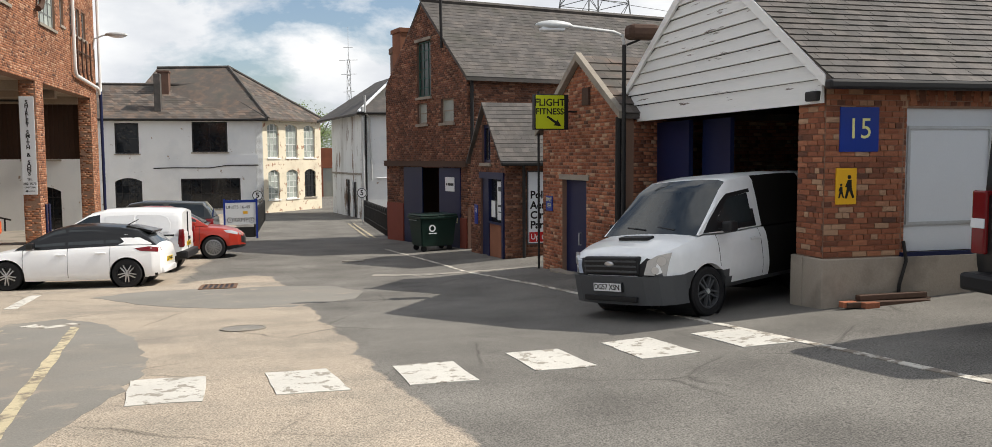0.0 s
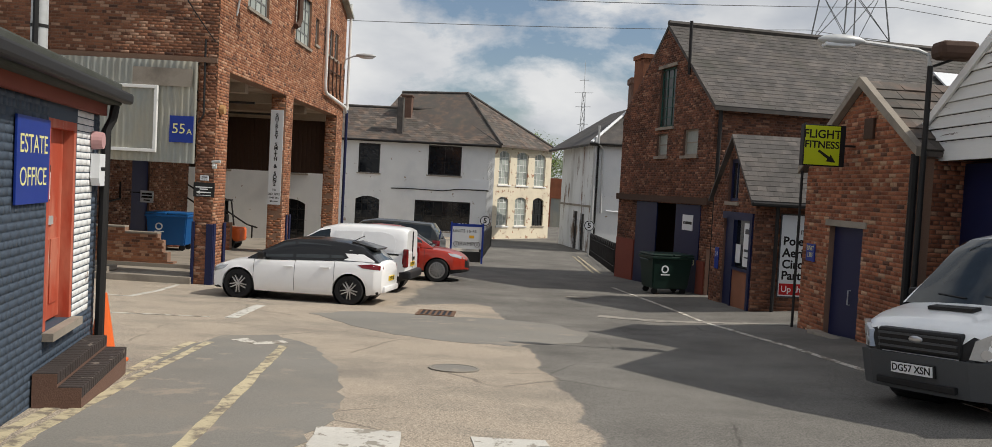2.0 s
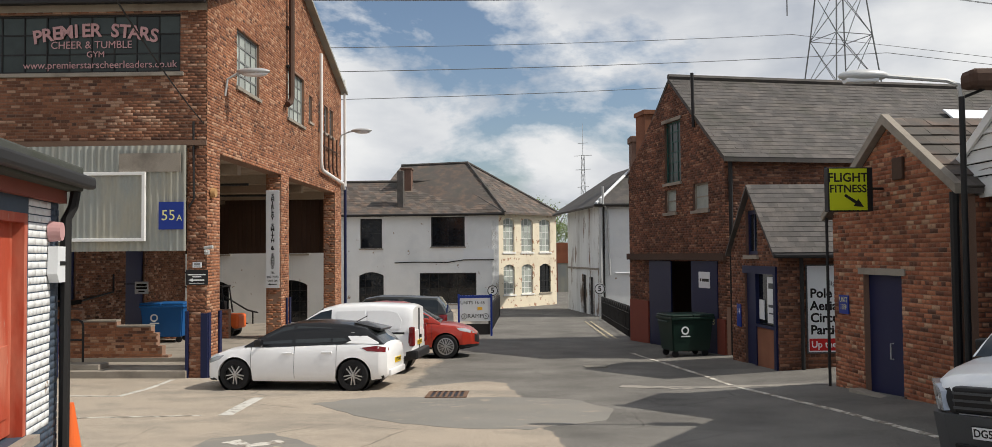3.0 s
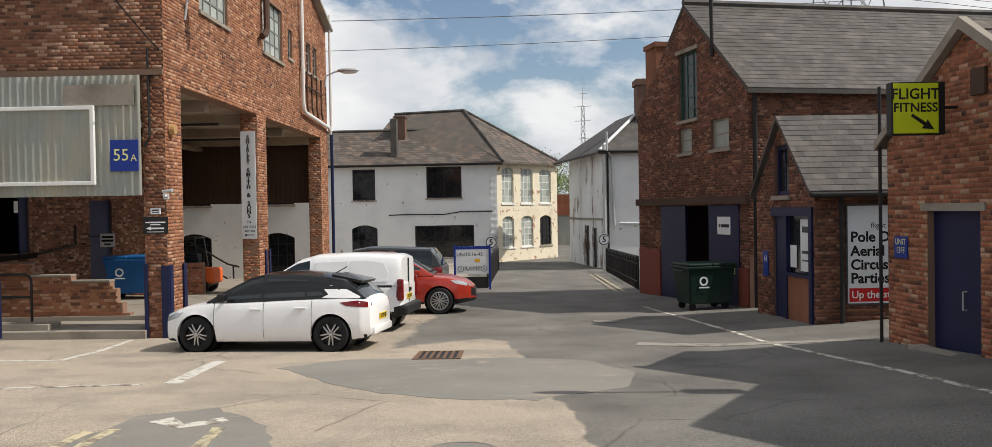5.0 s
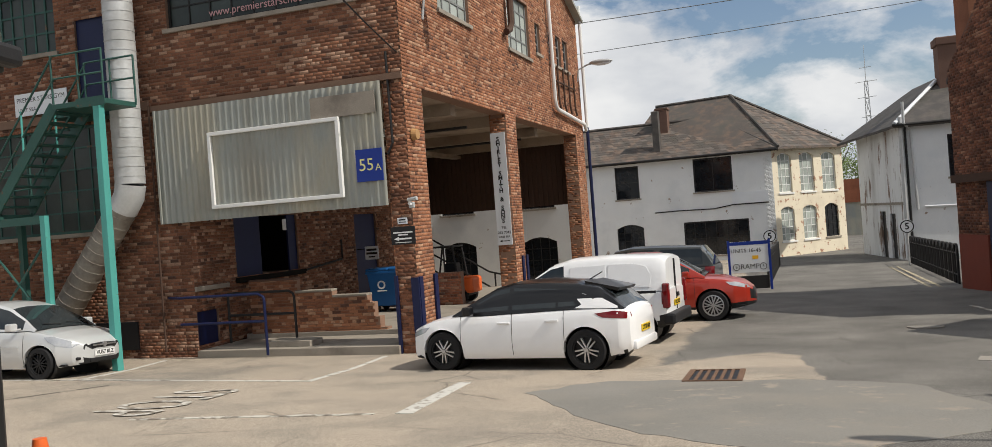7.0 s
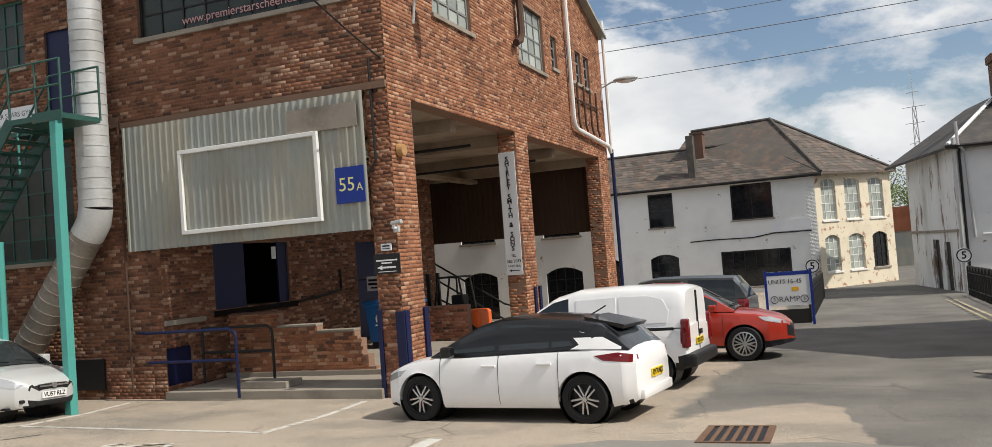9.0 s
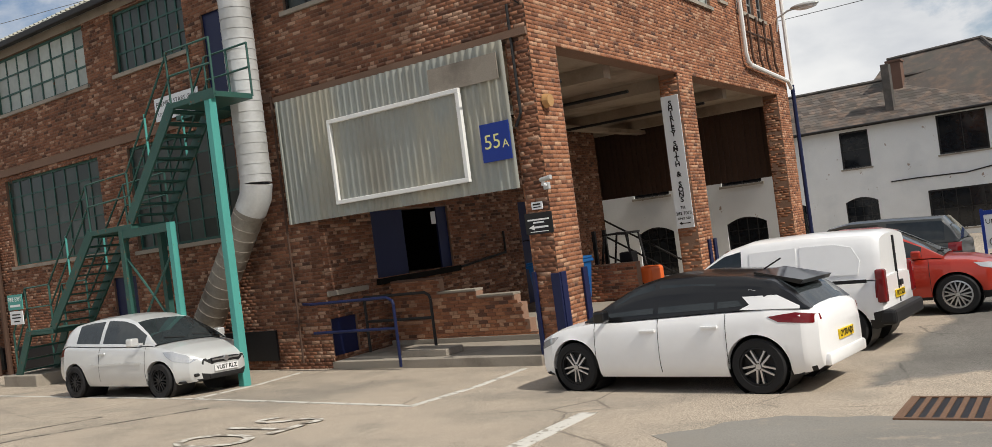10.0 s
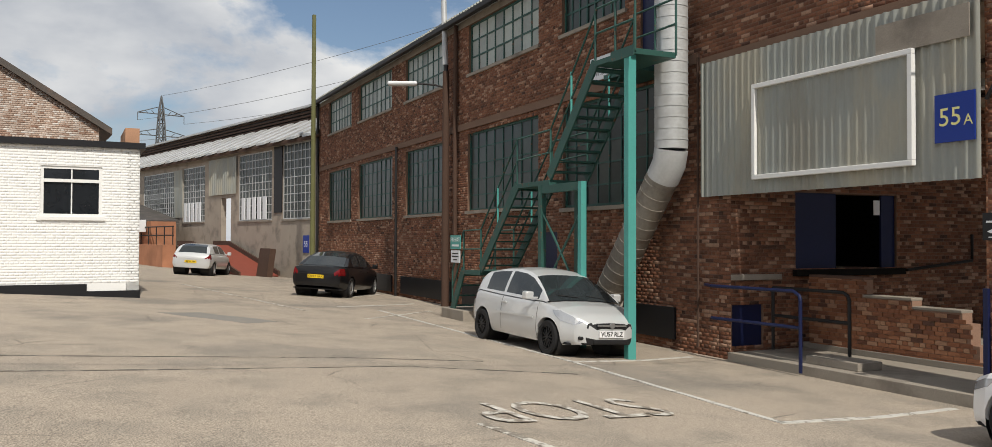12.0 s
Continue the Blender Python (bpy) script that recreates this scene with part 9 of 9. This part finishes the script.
for x, y, z, pole in ((-2.75, 44.0, -0.3, True), (2.35, 44.0, -0.25, True)):
    sp_ = thing("speed_sign", pose(x, y, z, 0, 0, 4), "round white speed limit sign reading 5", "sign", "speed limit signs")
    part("disc", cyl(B(), (0, 0.01, 0), (0, -0.01, 0), 0.27, n=28), M_SIGNW, sp_)
    part("ring", lathe(B(), [(0.25, -0.011), (0.25, -0.016), (0.21, -0.016), (0.21, -0.011)], 28), M_BLACKTXT, sp_)
    letters("5", 0.36, M_BLACKTXT, sp_, Matrix.Translation((0, -0.012, 0)) @ XR, depth=0.001, bold=0.008)
    part("pole", tube(B(), [(0, 0.04, 0.3), (0, 0.04, ground_z(x, y) - z)], 0.03), M_GALV, sp_)
solid("downpipe", tube(B(), [(-0.05, -0.12, 4.3), (-0.05, -0.12, -1.9)], 0.09), M_GALV, F_FW2, "white downpipe on the corner of the far building", "pipe", kind="", smooth=True)
solid("wall_garage", wall(B(), -4, 9, -2.4, 2.4, [(0.3, 3.2, -2.4, 0.6)], 0.3), M_BRICK_R, pose(0.5, 79.0, 0, 0, 0, 2), "far red brick garage wall", "wall")
solid("roller_shutter", box(B(), 0.3, 0.1, -2.4, 3.2, 0.15, 0.6), M_CLAD, pose(0.5, 79.0, 0, 0, 0, 2), "closed grey roller shutter in a brick wall", "shutter", kind="")
solid("gutter", tube(B(), [(-24, -0.42, 3.92), (0.3, -0.42, 3.92)], 0.06), M_IRON, F_HOUSE, "dark gutter along the house eaves", "gutter")
solid("wall_cable", tube(B(), [(-6.5, -0.03, 0.95), (-5.3, -0.03, 0.98), (-3.2, -0.03, 0.95), (-2.2, -0.03, 1.1), (-0.3, -0.03, 1.1)], 0.03), M_IRON, F_HOUSE, "black cable on the white wall", "cable", kind="")
solid("blank_sign", box(B(), -2.2, -0.03, 1.15, -0.3, -0.005, 1.75), M_SIGNW, F_HOUSE, "blank white board on the house wall", "sign", kind="")
# bricks showing where the paint has gone at the house corner
brick_sheet("brickwork", brick_cells(-0.45, 0.0, -1.4, 3.6, (), None, 51), M_FLAKING, w_h, 0.0, label="bare and peeling brick at the house corner")


# ---- tree, mast, pylons and conductors ----
def tree(x, y, z, h, spread, seed, label):
    rng = random.Random(seed)
    t = thing("tree", pose(x, y, z), label, "tree")
    bm = cyl(B(), (0, 0, 0), (0.1, 0, h * 0.45), 0.28, 0.16, 10)
    tips = []
    for i in range(16):
        a, f = rng.uniform(0, 6.28), rng.uniform(0.25, 0.5)
        p0 = Vector((0.1 * f, 0, h * f))
        p1 = p0 + Vector((math.cos(a) * spread * rng.uniform(0.3, 0.9), math.sin(a) * spread * rng.uniform(0.3, 0.9), h * rng.uniform(0.15, 0.48)))
        cyl(bm, p0, p1, 0.1, 0.03, 6)
        tips += [p0.lerp(p1, k) for k in (0.45, 0.7, 1.0)]
    part("trunk", bm, M_BARK, t)
    vs, fc = [], []
    for p in tips:
        for _ in range(130):
            c = p + Vector((rng.gauss(0, 0.16), rng.gauss(0, 0.16), rng.gauss(0, 0.11))) * spread
            d = Vector((rng.uniform(-1, 1), rng.uniform(-1, 1), rng.uniform(-1, 1))).normalized()
            e = d.orthogonal().normalized()
            s_ = rng.uniform(0.06, 0.14)
            i = len(vs)
            vs += [tuple(c - d * s_), tuple(c + e * s_ * 0.55), tuple(c + d * s_), tuple(c - e * s_ * 0.55)]
            fc.append((i, i + 1, i + 2, i + 3))
    me = bpy.data.meshes.new("crown")
    me.from_pydata(vs, [], fc)
    me.materials.append(M_LEAF)
    cr_ = new("crown", me)
    cr_.parent = t


tree(-0.6, 92.0, -2.1, 10.5, 3.6, 61, "young green tree behind the far building")
tree(3.6, 97.0, -2.1, 9.5, 3.6, 62, "young green tree behind the far building")
tree(-14.0, 70.0, -2.1, 8.2, 2.6, 63, "green tree behind the house roof")


def lattice(bm, levels, r, diag=True):
    """A square lattice tower: levels of (z, half width, x, y)."""
    for (z0, w0), (z1, w1) in zip(levels, levels[1:]):
        c0 = [(-w0, -w0, z0), (w0, -w0, z0), (w0, w0, z0), (-w0, w0, z0)]
        c1 = [(-w1, -w1, z1), (w1, -w1, z1), (w1, w1, z1), (-w1, w1, z1)]
        for i in range(4):
            j = (i + 1) % 4
            cyl(bm, c0[i], c1[i], r, n=4)
            cyl(bm, c0[i], c1[j], r * 0.6, n=4)
            cyl(bm, c0[j], c1[i], r * 0.6, n=4)
            cyl(bm, c1[i], c1[j], r * 0.6, n=4)
    return bm


def pylon(x, y, z, h, ang, label, r=0.16, broad=1.0):
    p = thing("pylon", pose(x, y, z, 0, 0, ang), label, "pylon", "pylons of one power line")
    lv = [(0, h * 0.085), (h * 0.12, h * 0.072), (h * 0.24, h * 0.06), (h * 0.36, h * 0.048), (h * 0.46, h * 0.038), (h * 0.55, h * 0.03), (h * 0.64, h * 0.026), (h * 0.73, h * 0.022), (h * 0.82, h * 0.018), (h * 0.91, h * 0.012), (h, 0.05)]
    part("tower", lattice(B(), [(a, w * broad) for a, w in lv], r), M_PYLON, p)
    for f, w in ((0.60, 0.17), (0.74, 0.21), (0.88, 0.15)):
        bm = B()
        for s_ in (-1, 1):
            cyl(bm, (0, s_ * h * 0.02, h * f), (0, s_ * h * w, h * f), r * 0.8, n=4)
            cyl(bm, (0, s_ * h * 0.02, h * (f + 0.045)), (0, s_ * h * w, h * f), r * 0.7, n=4)
            for k in (0.3, 0.55, 0.8):
                cyl(bm, (0, s_ * h * w * k, h * f), (0, s_ * h * w * (k + 0.12), h * (f + 0.03 * (1 - k))), r * 0.5, n=4)
            cyl(bm, (0, s_ * h * w, h * f), (0, s_ * h * w, h * (f - 0.05)), 0.12, n=6)
        part("cross_arm", bm, M_PYLON, p)
    return p


PA, PB = (-322.0, 25.0, -3.0, 54.0), (51.3, 154.5, -3.0, 66.0)
ang_line = math.degrees(math.atan2(PB[1] - PA[1], PB[0] - PA[0]))
pylon(*PA, ang_line, "distant grey lattice power pylon", 0.22)
pylon(*PB[:3], 90.0, ang_line, "tall grey lattice power pylon behind the roofs", 0.12, 1.05)
la = radians(ang_line + 90)
for f, w in ((0.60, 0.17), (0.74, 0.21), (0.88, 0.15), (1.0, 0.0)):
    for s_ in ((-1, 1) if w else (0,)):
        a = Vector((PA[0] + math.cos(la) * s_ * PA[3] * w, PA[1] + math.sin(la) * s_ * PA[3] * w, PA[2] + PA[3] * (f - 0.05 * (w > 0))))
        b = Vector((PB[0] + math.cos(la) * s_ * PB[3] * w, PB[1] + math.sin(la) * s_ * PB[3] * w, PB[2] + PB[3] * (f - 0.05 * (w > 0))))
        far_end = b + (b - a) * 0.35 + Vector((0, 0, -8))
        solid("power_cable", tube(B(), [a.lerp(b, k / 24) - Vector((0, 0, 34 * (k / 24) * (1 - k / 24))) for k in range(25)] + [b.lerp(far_end, k / 6) for k in range(1, 7)], 0.05, 4), M_PYLON, Matrix(), "high-voltage conductor slung between pylons", "power cable", kind="", group="power cables")
ms = thing("radio_mast", pose(5.2, 126.5, -2.1), "thin lattice radio mast with aerials", "mast")
part("tower", lattice(B(), [(2.2 * i, 0.55 - 0.045 * i) for i in range(9)], 0.05), M_GALV, ms)
part("whip", cyl(B(), (0, 0, 17.6), (0, 0, 22.2), 0.05, 0.02, 6), M_GALV, ms)
for z_, w_ in ((15.5, 1.1), (17.5, 1.3), (19.3, 0.7), (13.0, 0.8)):
    part("aerial", tube(B(), [(-w_, 0, z_), (w_, 0, z_ + 0.1)], 0.04, 5), M_GALV, ms)


# ---- bricks that can be picked out one by one ----
def brick_unit():
    bm = B()
    box(bm, 0, -0.008, 0, 1, 0.0, 1)
    me = bpy.data.meshes.new("brick")
    bmesh.ops.recalc_face_normals(bm, faces=bm.faces)
    bm.to_mesh(me)
    bm.free()
    return me


U_RED, U_ORANGE = brick_unit(), brick_unit()
U_RED.materials.append(M_BRICK_R1)
U_ORANGE.materials.append(M_BRICK_1)


def lay(parent, cells, y, me):
    for a, b, z0, z1, r in cells:
        o = new("brick", me)
        o.parent = parent
        o.matrix_basis = Matrix.Translation((a, y - 0.003 - 0.004 * r, z0)) @ Matrix.Diagonal((b - a, 1, z1 - z0, 1))


lay(w_15, brick_cells(-PIER, -0.01, 0.27, 2.4, (), None, 16), 0.0, U_RED)
lay(w_15s, brick_cells(0.0, 1.125, 0.27, 2.45, [(1.1, 2.6, 0.3, 2.12)], None, 17), 0.0, U_RED)
lay(lw, brick_cells(-4.9, -1.52, -1.04, 0.16, (), lambda u: next((z + 0.002 for a, b, z in LW_STEPS if a <= u <= b), -2.0), 71), 1.62, U_ORANGE)

# ---- the plan above is drawn at 1 : 1.08; bring it to true size ----
bpy.context.view_layer.update()
TRUE_SIZE = Matrix.Scale(1.08, 4)
for ob in list(scene.objects):
    if ob.parent is None and ob.type in {"MESH", "EMPTY"}:
        ob.matrix_world = TRUE_SIZE @ ob.matrix_world
